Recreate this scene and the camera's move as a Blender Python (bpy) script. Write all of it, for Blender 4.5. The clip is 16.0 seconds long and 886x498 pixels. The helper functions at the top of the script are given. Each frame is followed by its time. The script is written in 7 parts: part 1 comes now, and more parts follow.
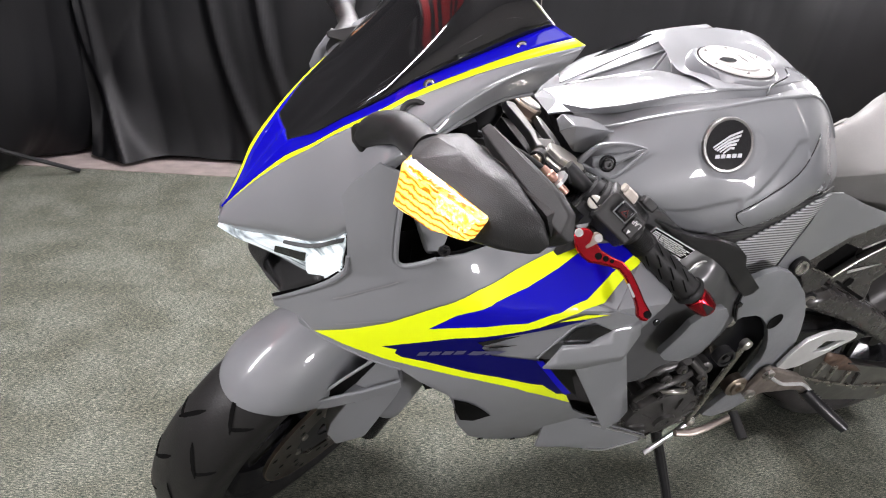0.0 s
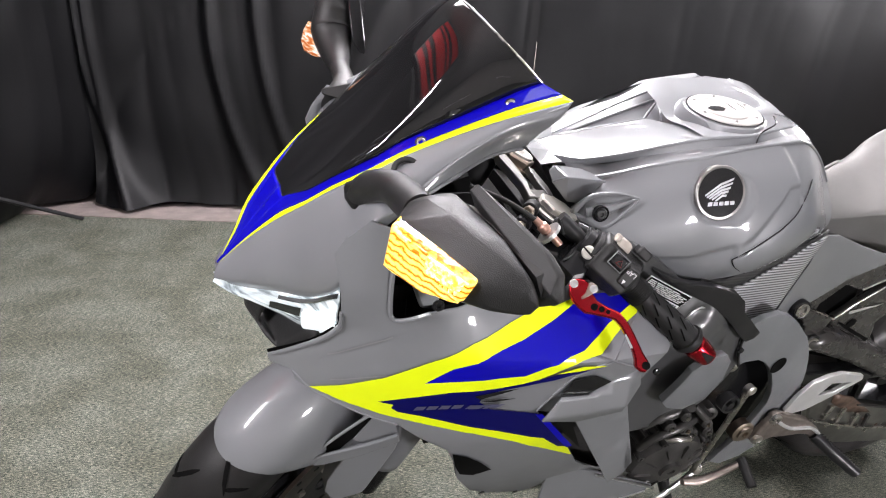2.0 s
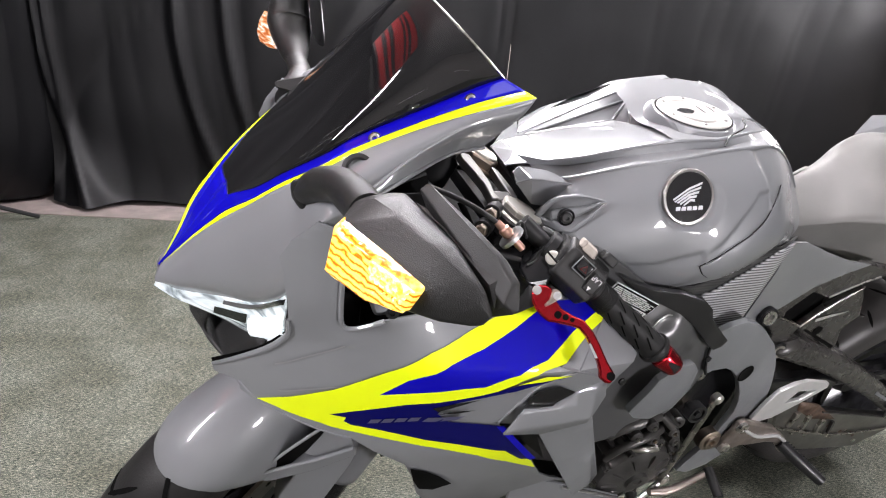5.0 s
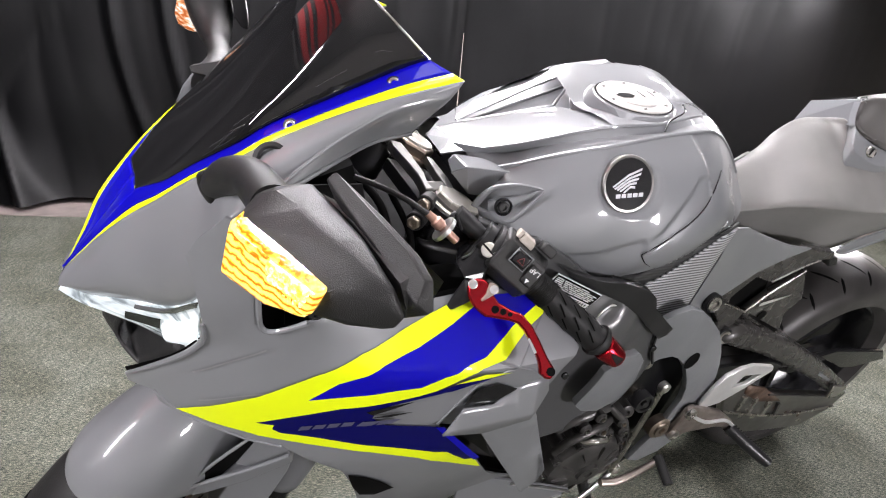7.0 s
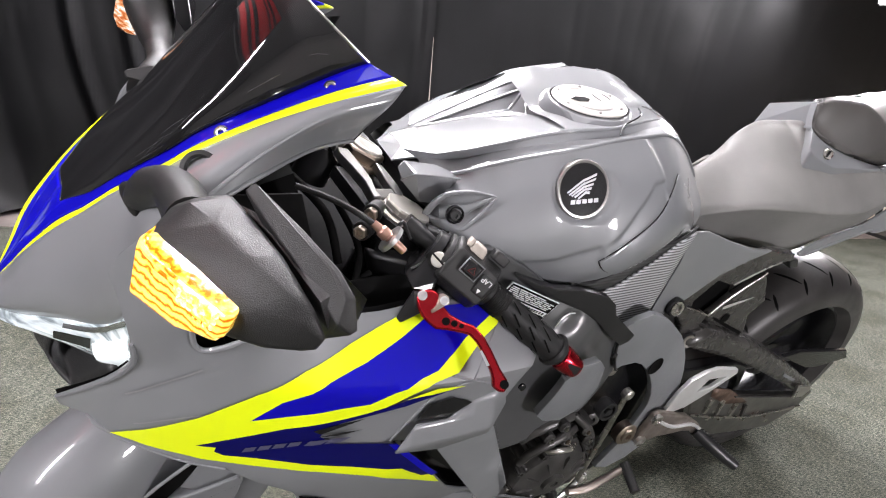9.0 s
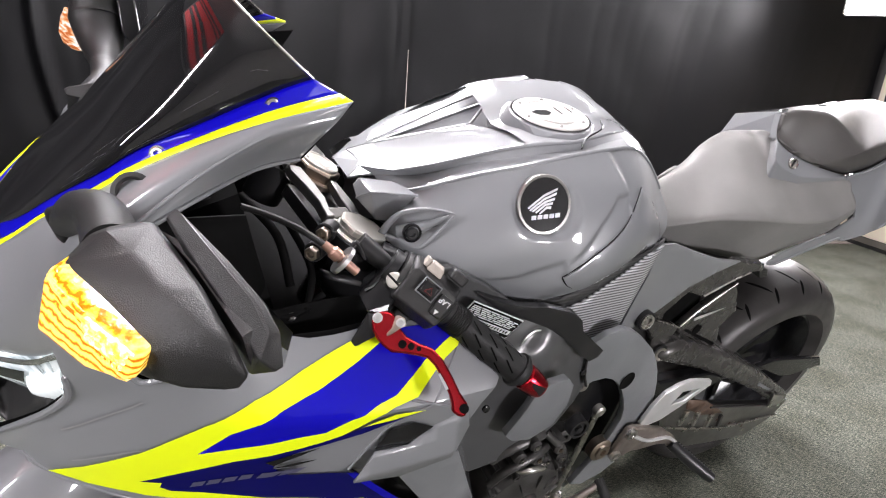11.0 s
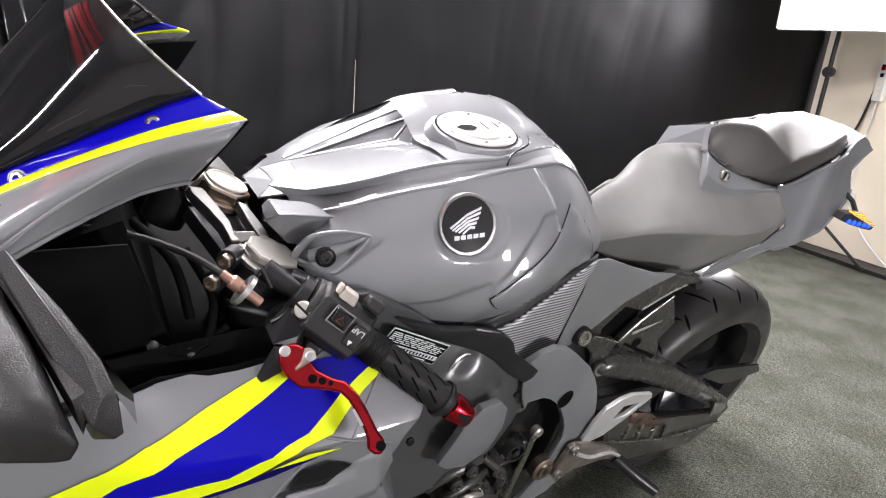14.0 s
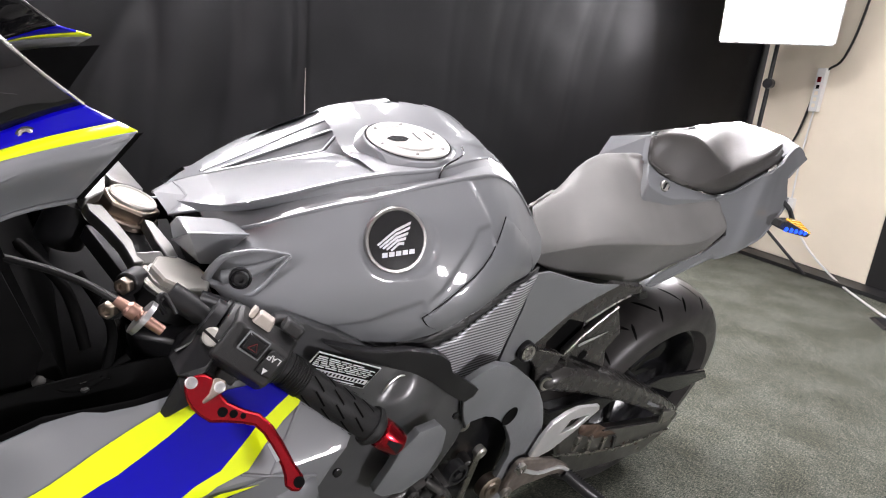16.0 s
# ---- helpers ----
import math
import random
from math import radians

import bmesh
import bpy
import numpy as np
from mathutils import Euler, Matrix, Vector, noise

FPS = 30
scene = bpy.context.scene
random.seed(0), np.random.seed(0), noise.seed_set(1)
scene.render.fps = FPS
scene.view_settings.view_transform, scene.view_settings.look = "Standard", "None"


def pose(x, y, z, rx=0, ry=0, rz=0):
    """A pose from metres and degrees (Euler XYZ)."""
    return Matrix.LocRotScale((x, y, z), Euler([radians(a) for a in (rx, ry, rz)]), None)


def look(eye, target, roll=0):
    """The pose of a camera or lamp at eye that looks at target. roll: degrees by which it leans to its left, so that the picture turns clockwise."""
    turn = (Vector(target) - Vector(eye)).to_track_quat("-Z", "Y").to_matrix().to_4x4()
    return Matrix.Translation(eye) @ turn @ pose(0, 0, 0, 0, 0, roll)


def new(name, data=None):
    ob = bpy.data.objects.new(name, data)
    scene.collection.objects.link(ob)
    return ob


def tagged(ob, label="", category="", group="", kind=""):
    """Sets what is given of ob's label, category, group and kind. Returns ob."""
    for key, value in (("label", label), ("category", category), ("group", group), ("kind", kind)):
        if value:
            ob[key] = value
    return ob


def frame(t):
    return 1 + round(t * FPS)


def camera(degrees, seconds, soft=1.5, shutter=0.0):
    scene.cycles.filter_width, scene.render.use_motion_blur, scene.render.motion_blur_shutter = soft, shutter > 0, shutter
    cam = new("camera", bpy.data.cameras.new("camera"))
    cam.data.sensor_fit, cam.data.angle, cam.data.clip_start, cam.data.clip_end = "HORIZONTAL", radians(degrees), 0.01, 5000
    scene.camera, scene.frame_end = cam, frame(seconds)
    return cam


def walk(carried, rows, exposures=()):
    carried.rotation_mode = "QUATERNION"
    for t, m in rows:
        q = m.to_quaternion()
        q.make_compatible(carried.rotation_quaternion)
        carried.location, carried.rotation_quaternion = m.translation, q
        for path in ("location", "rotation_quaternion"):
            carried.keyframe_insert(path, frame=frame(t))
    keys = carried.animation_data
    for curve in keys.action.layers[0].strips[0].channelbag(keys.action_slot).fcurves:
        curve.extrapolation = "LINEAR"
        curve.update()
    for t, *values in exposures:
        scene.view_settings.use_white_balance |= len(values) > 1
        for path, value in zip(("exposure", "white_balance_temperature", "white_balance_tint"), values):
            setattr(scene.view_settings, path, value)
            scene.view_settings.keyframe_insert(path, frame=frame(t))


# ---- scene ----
cam = camera(75.5, 16.0, soft=1.1)
PATH = [
    (0, (-0.3444, -0.9535, 0.9644), (-0.0364, -0.0896, 0.5657), 5.08),
    (0.5, (-0.3423, -0.9519, 0.9678), (-0.0325, -0.0811, 0.5859), 4.77),
    (1, (-0.3391, -0.9494, 0.9716), (-0.0281, -0.0719, 0.6066), 4.61),
    (1.5, (-0.3355, -0.9498, 0.9766), (-0.0269, -0.0652, 0.6269), 4.18),
    (2, (-0.3339, -0.9491, 0.9820), (-0.0274, -0.0593, 0.6438), 3.86),
    (2.5, (-0.3331, -0.9481, 0.9848), (-0.0267, -0.0532, 0.6604), 3.69),
    (3, (-0.3310, -0.9465, 0.9893), (-0.0235, -0.0487, 0.6740), 3.52),
    (3.5, (-0.3267, -0.9412, 0.9901), (-0.0135, -0.0453, 0.6750), 3.69),
    (4, (-0.3206, -0.9345, 0.9835), (0.0004, -0.0431, 0.6634), 4.46),
    (6.5, (-0.2685, -0.9079, 0.9672), (0.1242, -0.0533, 0.6273), 5.31),
    (7, (-0.2573, -0.9036, 0.9653), (0.1482, -0.0546, 0.6266), 5.30),
    (7.5, (-0.2479, -0.8997, 0.9646), (0.1683, -0.0552, 0.6274), 5.21),
    (8, (-0.2380, -0.8967, 0.9656), (0.1896, -0.0572, 0.6303), 5.28),
    (8.5, (-0.2297, -0.8961, 0.9655), (0.2051, -0.0592, 0.6330), 5.23),
    (9, (-0.2190, -0.8964, 0.9664), (0.2204, -0.0604, 0.6376), 5.18),
    (11.5, (-0.1760, -0.8895, 0.9726), (0.2979, -0.0630, 0.6687), 4.68),
    (12, (-0.1672, -0.8895, 0.9746), (0.3142, -0.0661, 0.6743), 4.72),
    (12.5, (-0.1583, -0.8866, 0.9759), (0.3318, -0.0684, 0.6754), 4.66),
    (13, (-0.1482, -0.8825, 0.9750), (0.3571, -0.0727, 0.6767), 4.88),
    (13.5, (-0.1391, -0.8816, 0.9760), (0.3764, -0.0771, 0.6811), 4.88),
    (14, (-0.1289, -0.8793, 0.9792), (0.3995, -0.0811, 0.6899), 4.93),
    (14.5, (-0.1178, -0.8773, 0.9799), (0.4232, -0.0855, 0.6964), 5.11),
    (15, (-0.1052, -0.8767, 0.9814), (0.4487, -0.0920, 0.7032), 5.16),
    (15.5, (-0.0931, -0.8738, 0.9818), (0.4766, -0.0989, 0.7081), 5.28),
    (16, (-0.0829, -0.8723, 0.9819), (0.5027, -0.1076, 0.7128), 5.21),
]
walk(cam, [(t, look(eye, target, roll)) for t, eye, target, roll in PATH], exposures=[(0, 0.18), (3.5, 0.12), (12, 0.16), (13.5, 0.14), (14.1, 0.02), (15, -0.1), (16, -0.06)])

# ---- room frame: the room stands turned against the motorcycle ----
ROOM = radians(-13.5)
UX, UY = math.cos(ROOM), math.sin(ROOM)


def room(u, v, z=0.0):
    return Vector((u * UX - v * UY, u * UY + v * UX, z))


# ---- world and light ----
world = bpy.data.worlds.new("studio_ambient")
scene.world = world
world.use_nodes = True
world.node_tree.nodes["Background"].inputs[0].default_value = (0.95, 0.92, 1.0, 1)
world.node_tree.nodes["Background"].inputs[1].default_value = 0.06
SOFTBOX_POWER = 60.0
STRIP_POWER = 245.0
PANEL_POWER = 43.0
TUBE_POWER = 70.0


# ---- materials ----
def material(name, base, rough=0.5, metal=0.0, coat=0.0, noise_scale=0.0, vary=0.0, bump=0.0, bump_scale=200.0, emit=None, power=0.0, spec=0.5, trans=0.0, wear=0.0):
    m = bpy.data.materials.new(name)
    m.use_nodes = True
    nt = m.node_tree
    b = nt.nodes["Principled BSDF"]
    b.inputs["Base Color"].default_value = (*base, 1)
    b.inputs["Roughness"].default_value = rough
    b.inputs["Metallic"].default_value = metal
    b.inputs["Coat Weight"].default_value = coat
    b.inputs["Coat Roughness"].default_value = 0.04
    b.inputs["Specular IOR Level"].default_value = spec
    b.inputs["Transmission Weight"].default_value = trans
    if emit:
        b.inputs["Emission Color"].default_value = (*emit, 1)
        b.inputs["Emission Strength"].default_value = power
    tc = nt.nodes.new("ShaderNodeTexCoord")
    if vary:
        nz = nt.nodes.new("ShaderNodeTexNoise")
        nz.inputs["Scale"].default_value = noise_scale
        nz.inputs["Detail"].default_value = 5
        nt.links.new(tc.outputs["Object"], nz.inputs["Vector"])
        rp = nt.nodes.new("ShaderNodeValToRGB")
        rp.color_ramp.elements[0].position, rp.color_ramp.elements[1].position = 0.3, 0.7
        rp.color_ramp.elements[0].color = (*[c * (1 - vary) for c in base], 1)
        rp.color_ramp.elements[1].color = (*[min(1, c * (1 + vary)) for c in base], 1)
        nt.links.new(nz.outputs["Fac"], rp.inputs["Fac"])
        nt.links.new(rp.outputs["Color"], b.inputs["Base Color"])
    if wear:
        nz2 = nt.nodes.new("ShaderNodeTexNoise")
        nz2.inputs["Scale"].default_value = 35
        nz2.inputs["Detail"].default_value = 8
        nt.links.new(tc.outputs["Object"], nz2.inputs["Vector"])
        mr = nt.nodes.new("ShaderNodeMapRange")
        mr.inputs["To Min"].default_value = max(0.02, rough - wear)
        mr.inputs["To Max"].default_value = rough + wear
        nt.links.new(nz2.outputs["Fac"], mr.inputs["Value"])
        nt.links.new(mr.outputs["Result"], b.inputs["Roughness"])
    if bump:
        nb = nt.nodes.new("ShaderNodeTexNoise")
        nb.inputs["Scale"].default_value = bump_scale
        nb.inputs["Detail"].default_value = 3
        nt.links.new(tc.outputs["Object"], nb.inputs["Vector"])
        bp = nt.nodes.new("ShaderNodeBump")
        bp.inputs["Strength"].default_value = bump
        bp.inputs["Distance"].default_value = 0.001
        nt.links.new(nb.outputs["Fac"], bp.inputs["Height"])
        nt.links.new(bp.outputs["Normal"], b.inputs["Normal"])
    return m


PAINT = material("grey_paint", (0.178, 0.184, 0.194), 0.40, 0.0, 1.0, 3.0, 0.04, spec=0.35, wear=0.05)
BLUE = material("blue_paint", (0.0025, 0.001, 0.33), 0.4, 0.0, 0.5, spec=0.05)
NAVY = material("navy_paint", (0.0015, 0.0015, 0.075), 0.4, 0.0, 0.4, spec=0.05)
YELLOW = material("fluorescent_yellow_paint", (0.74, 0.88, 0.004), 0.4, 0.0, 0.7, spec=0.2)
SCREEN = material("smoked_screen", (0.008, 0.008, 0.0086), 0.05, 0.0, 0.35, spec=0.45, wear=0.03)
PLASTIC = material("black_grained_plastic", (0.014, 0.014, 0.014), 0.42, 0.0, 0.0, 60.0, 0.12, 0.45, 1300.0, spec=0.42, wear=0.05)
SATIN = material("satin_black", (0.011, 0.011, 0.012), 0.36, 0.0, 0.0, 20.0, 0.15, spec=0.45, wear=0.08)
GLOSSBLACK = material("gloss_black", (0.008, 0.008, 0.009), 0.2, spec=0.4, wear=0.06)
SCRATCH = material("fine_scratch", (0.13, 0.13, 0.135), 0.5)
FRAMEGREY = material("satin_frame_grey", (0.060, 0.061, 0.063), 0.30, 0.0, 0.0, 20.0, 0.12, 0.04, 900.0, spec=0.75, wear=0.06)
DARKGREY = material("dark_grey_plastic", (0.170, 0.177, 0.185), 0.36, 0.0, 0.0, 12.0, 0.1, 0.1, 1200.0, wear=0.08)
RUBBER = material("black_rubber", (0.012, 0.012, 0.012), 0.55, 0.0, 0.0, 25.0, 0.2, 0.3, 500.0, spec=0.3)
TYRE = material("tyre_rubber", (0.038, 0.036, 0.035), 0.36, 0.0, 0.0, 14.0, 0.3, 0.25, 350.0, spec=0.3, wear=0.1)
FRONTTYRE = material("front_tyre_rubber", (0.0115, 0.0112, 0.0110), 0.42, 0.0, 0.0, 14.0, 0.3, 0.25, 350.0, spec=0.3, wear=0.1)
ARMBLACK = material("swingarm_black", (0.036, 0.034, 0.032), 0.27, 0.0, 0.0, 20.0, 0.1, 0.06, 600.0, spec=0.8, wear=0.1)
VINYL = material("seat_vinyl", (0.160, 0.157, 0.151), 0.48, 0.0, 0.0, 9.0, 0.15, 0.45, 1100.0, wear=0.06)
PADVINYL = material("pillion_vinyl", (0.058, 0.055, 0.052), 0.38, 0.0, 0.0, 9.0, 0.15, 0.3, 1100.0, wear=0.06)
DISCSTEEL = material("worn_disc_steel", (0.22, 0.205, 0.19), 0.35, 1.0, 0.0, 40.0, 0.2, wear=0.12)
STEEL = material("brushed_steel", (0.55, 0.53, 0.5), 0.28, 1.0, 0.0, 40.0, 0.12, wear=0.12)
YOKE = material("cast_yoke_alloy", (0.29, 0.285, 0.275), 0.36, 1.0, 0.0, 30.0, 0.15, 0.15, 400.0, wear=0.12)
RIMSTEEL = material("dull_badge_rim", (0.32, 0.31, 0.30), 0.35, 1.0, wear=0.1)
CAPMETAL = material("anodised_cap", (0.62, 0.60, 0.55), 0.32, 0.55, wear=0.1)
CAPSILVER = material("satin_silver_cap", (0.50, 0.49, 0.47), 0.42, 0.45, 0.0, 60.0, 0.05, wear=0.08)
COPPER = material("copper_fitting", (0.50, 0.30, 0.24), 0.35, 0.9, wear=0.1)
WORNGREY = material("worn_grey_plastic", (0.36, 0.32, 0.28), 0.5, 0.0, 0.0, 60.0, 0.2)
BRASS = material("brass_nut", (0.42, 0.35, 0.29), 0.32, 1.0, wear=0.12)
ALLOY = material("bare_alloy", (0.62, 0.62, 0.62), 0.34, 1.0, 0.0, 30.0, 0.1, wear=0.1)
POLISHED = material("polished_alloy", (0.85, 0.85, 0.85), 0.4, 0.75, 0.0, 30.0, 0.06, wear=0.1)
RUST = material("rusty_steel", (0.11, 0.07, 0.05), 0.5, 0.3, 0.0, 60.0, 0.5, 0.3, 400.0, wear=0.1)
ENGINE = material("engine_casting", (0.062, 0.060, 0.058), 0.36, 0.4, 0.0, 30.0, 0.3, 0.3, 300.0, wear=0.15)
DARKRED = material("dull_red_print", (0.12, 0.015, 0.015), 0.5)
RED = material("red_anodised", (0.42, 0.008, 0.018), 0.22, 0.9, 0.3, wear=0.08)
WHITEPAINT = material("white_print", (0.75, 0.75, 0.75), 0.5)
SILVERPRINT = material("silver_print", (0.42, 0.42, 0.44), 0.4, 0.4)
GREYEDGE = material("film_edge", (0.22, 0.22, 0.225), 0.3, 0.0, 1.0)
GREYPRINT = material("grey_print", (0.075, 0.075, 0.13), 0.4, 0.2)
CHROME = material("reflector_chrome", (0.8, 0.83, 0.85), 0.12, 1.0, wear=0.1)
MIRROR = material("mirror_glass", (0.8, 0.8, 0.8), 0.02, 1.0)
BLUELED = material("blue_lamp", (0.02, 0.1, 0.8), 0.3, emit=(0.01, 0.07, 1.0), power=2.2)
CLOTH = material("black_curtain_cloth", (0.0027, 0.0028, 0.0034), 0.52, 0.0, 0.0, 4.0, 0.2, 0.12, 600.0, spec=0.24)
WALLPAINT = material("beige_panel", (0.80, 0.72, 0.58), 0.6, 0.0, 0.0, 2.0, 0.06, 0.1, 150.0)
CEILINGPAINT = material("white_ceiling", (0.6, 0.6, 0.6), 0.9, 0.0, 0.0, 2.0, 0.05)
ROOMPAINT = material("room_paint", (0.10, 0.098, 0.098), 0.8, 0.0, 0.0, 2.0, 0.05)
BOUNCEWALL = material("bounce_wall_paint", (0.56, 0.54, 0.52), 0.7, 0.0, 0.0, 2.0, 0.05)
SKIRT = material("black_skirting", (0.012, 0.012, 0.012), 0.5)
CONCRETE = material("bare_concrete_strip", (0.2, 0.165, 0.155), 0.85, 0.0, 0.0, 12.0, 0.2, 0.4, 200.0)
DIFFUSER = material("softbox_diffuser", (0.8, 0.8, 0.8), 0.8, emit=(1.0, 0.955, 1.0), power=SOFTBOX_POWER)
STRIP = material("strip_diffuser", (0.8, 0.8, 0.8), 0.8, emit=(1.0, 0.955, 1.0), power=STRIP_POWER)
PANEL = material("ceiling_panel_diffuser", (0.8, 0.8, 0.8), 0.8, emit=(1.0, 0.955, 1.0), power=PANEL_POWER)
PANELFILL = material("fill_panel_diffuser", (0.8, 0.8, 0.8), 0.8, emit=(1.0, 0.955, 1.0), power=5.0)
STRIPDIM = material("dim_strip_diffuser", (0.8, 0.8, 0.8), 0.8, emit=(1.0, 0.955, 1.0), power=190.0)
REDGLOW = material("red_sign_light", (0.5, 0.02, 0.02), 0.6, emit=(1.0, 0.04, 0.05), power=0.7)
TUBE = material("tube_light", (0.8, 0.8, 0.8), 0.8, emit=(1.0, 0.955, 1.0), power=TUBE_POWER)
# near black that holds the shade of hollows and holes in its colour
VOID = material("matt_black_unlit_hollow", (0.0035, 0.0035, 0.0035), 0.7, 0.0, 0.0, 14.0, 0.6, spec=0.06)
# stands for the shade inside tread and grip grooves
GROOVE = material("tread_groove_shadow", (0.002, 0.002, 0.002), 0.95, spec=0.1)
WHITEPLASTIC = material("white_plastic", (0.7, 0.7, 0.68), 0.45)


def carpet_material():
    m = material("speckled_carpet", (0.2, 0.2, 0.17), 0.95, spec=0.1)
    nt = m.node_tree
    b = nt.nodes["Principled BSDF"]
    tc = nt.nodes["Texture Coordinate"]
    mp = nt.nodes.new("ShaderNodeMapping")
    mp.inputs["Scale"].default_value = (0.55, 2.6, 1.0)
    nt.links.new(tc.outputs["Object"], mp.inputs["Vector"])
    fine = nt.nodes.new("ShaderNodeTexNoise")
    fine.inputs["Scale"].default_value, fine.inputs["Detail"].default_value = 170.0, 7.0
    fine.inputs["Roughness"].default_value = 0.72
    nt.links.new(mp.outputs["Vector"], fine.inputs["Vector"])
    broad = nt.nodes.new("ShaderNodeTexNoise")
    broad.inputs["Scale"].default_value, broad.inputs["Detail"].default_value = 5.0, 5.0
    nt.links.new(tc.outputs["Object"], broad.inputs["Vector"])
    rf = nt.nodes.new("ShaderNodeValToRGB")
    e = rf.color_ramp.elements
    e[0].position, e[0].color = 0.40, (0.030, 0.040, 0.036, 1)
    e[1].position, e[1].color = 0.62, (0.236, 0.230, 0.200, 1)
    mid = e.new(0.5)
    mid.color = (0.103, 0.108, 0.101, 1)
    nt.links.new(fine.outputs["Fac"], rf.inputs["Fac"])
    fleck = nt.nodes.new("ShaderNodeTexNoise")
    fleck.inputs["Scale"].default_value, fleck.inputs["Detail"].default_value = 430.0, 2.0
    nt.links.new(tc.outputs["Object"], fleck.inputs["Vector"])
    rk = nt.nodes.new("ShaderNodeValToRGB")
    rk.color_ramp.elements[0].position, rk.color_ramp.elements[0].color = 0.36, (0.42, 0.46, 0.45, 1)
    rk.color_ramp.elements[1].position, rk.color_ramp.elements[1].color = 0.66, (1.45, 1.46, 1.38, 1)
    nt.links.new(fleck.outputs["Fac"], rk.inputs["Fac"])
    mk = nt.nodes.new("ShaderNodeMix")
    mk.data_type, mk.blend_type = "RGBA", "MULTIPLY"
    mk.inputs[0].default_value = 1.0
    nt.links.new(rf.outputs["Color"], mk.inputs[6])
    nt.links.new(rk.outputs["Color"], mk.inputs[7])
    rb = nt.nodes.new("ShaderNodeValToRGB")
    rb.color_ramp.elements[0].position, rb.color_ramp.elements[0].color = 0.36, (0.72, 0.70, 0.65, 1)
    rb.color_ramp.elements[1].position, rb.color_ramp.elements[1].color = 0.62, (1.03, 1.02, 1.0, 1)
    nt.links.new(broad.outputs["Fac"], rb.inputs["Fac"])
    mx = nt.nodes.new("ShaderNodeMix")
    mx.data_type, mx.blend_type = "RGBA", "MULTIPLY"
    mx.inputs[0].default_value = 1.0
    nt.links.new(mk.outputs[2], mx.inputs[6])
    nt.links.new(rb.outputs["Color"], mx.inputs[7])
    patch = nt.nodes.new("ShaderNodeTexNoise")
    patch.inputs["Scale"].default_value, patch.inputs["Detail"].default_value = 42.0, 6.0
    patch.inputs["Roughness"].default_value = 0.75
    nt.links.new(tc.outputs["Object"], patch.inputs["Vector"])
    rq = nt.nodes.new("ShaderNodeValToRGB")
    rq.color_ramp.elements[0].position, rq.color_ramp.elements[0].color = 0.36, (0.78, 0.79, 0.78, 1)
    rq.color_ramp.elements[1].position, rq.color_ramp.elements[1].color = 0.64, (1.22, 1.20, 1.15, 1)
    nt.links.new(patch.outputs["Fac"], rq.inputs["Fac"])
    mq = nt.nodes.new("ShaderNodeMix")
    mq.data_type, mq.blend_type = "RGBA", "MULTIPLY"
    mq.inputs[0].default_value = 1.0
    nt.links.new(mx.outputs[2], mq.inputs[6])
    nt.links.new(rq.outputs["Color"], mq.inputs[7])
    nt.links.new(mq.outputs[2], b.inputs["Base Color"])
    bp = nt.nodes.new("ShaderNodeBump")
    bp.inputs["Strength"].default_value, bp.inputs["Distance"].default_value = 0.18, 0.0008
    fb = nt.nodes.new("ShaderNodeTexNoise")
    fb.inputs["Scale"].default_value = 520.0
    nt.links.new(tc.outputs["Object"], fb.inputs["Vector"])
    nt.links.new(fb.outputs["Fac"], bp.inputs["Height"])
    nt.links.new(bp.outputs["Normal"], b.inputs["Normal"])
    return m


def carbon_material():
    m = material("carbon_weave", (0.12, 0.125, 0.13), 0.35, 0.2, 0.6)
    nt = m.node_tree
    b = nt.nodes["Principled BSDF"]
    tc = nt.nodes["Texture Coordinate"]
    w = nt.nodes.new("ShaderNodeTexWave")
    w.wave_type, w.bands_direction = "BANDS", "Z"
    w.inputs["Scale"].default_value = 62.0
    w.inputs["Distortion"].default_value = 0.0
    mp = nt.nodes.new("ShaderNodeMapping")
    mp.inputs["Rotation"].default_value = (0, radians(-6), 0)
    nt.links.new(tc.outputs["Object"], mp.inputs["Vector"])
    nt.links.new(mp.outputs["Vector"], w.inputs["Vector"])
    rp = nt.nodes.new("ShaderNodeValToRGB")
    rp.color_ramp.elements[0].color, rp.color_ramp.elements[1].color = (0.045, 0.047, 0.049, 1), (0.60, 0.61, 0.63, 1)
    nt.links.new(w.outputs["Fac"], rp.inputs["Fac"])
    nt.links.new(rp.outputs["Color"], b.inputs["Base Color"])
    return m


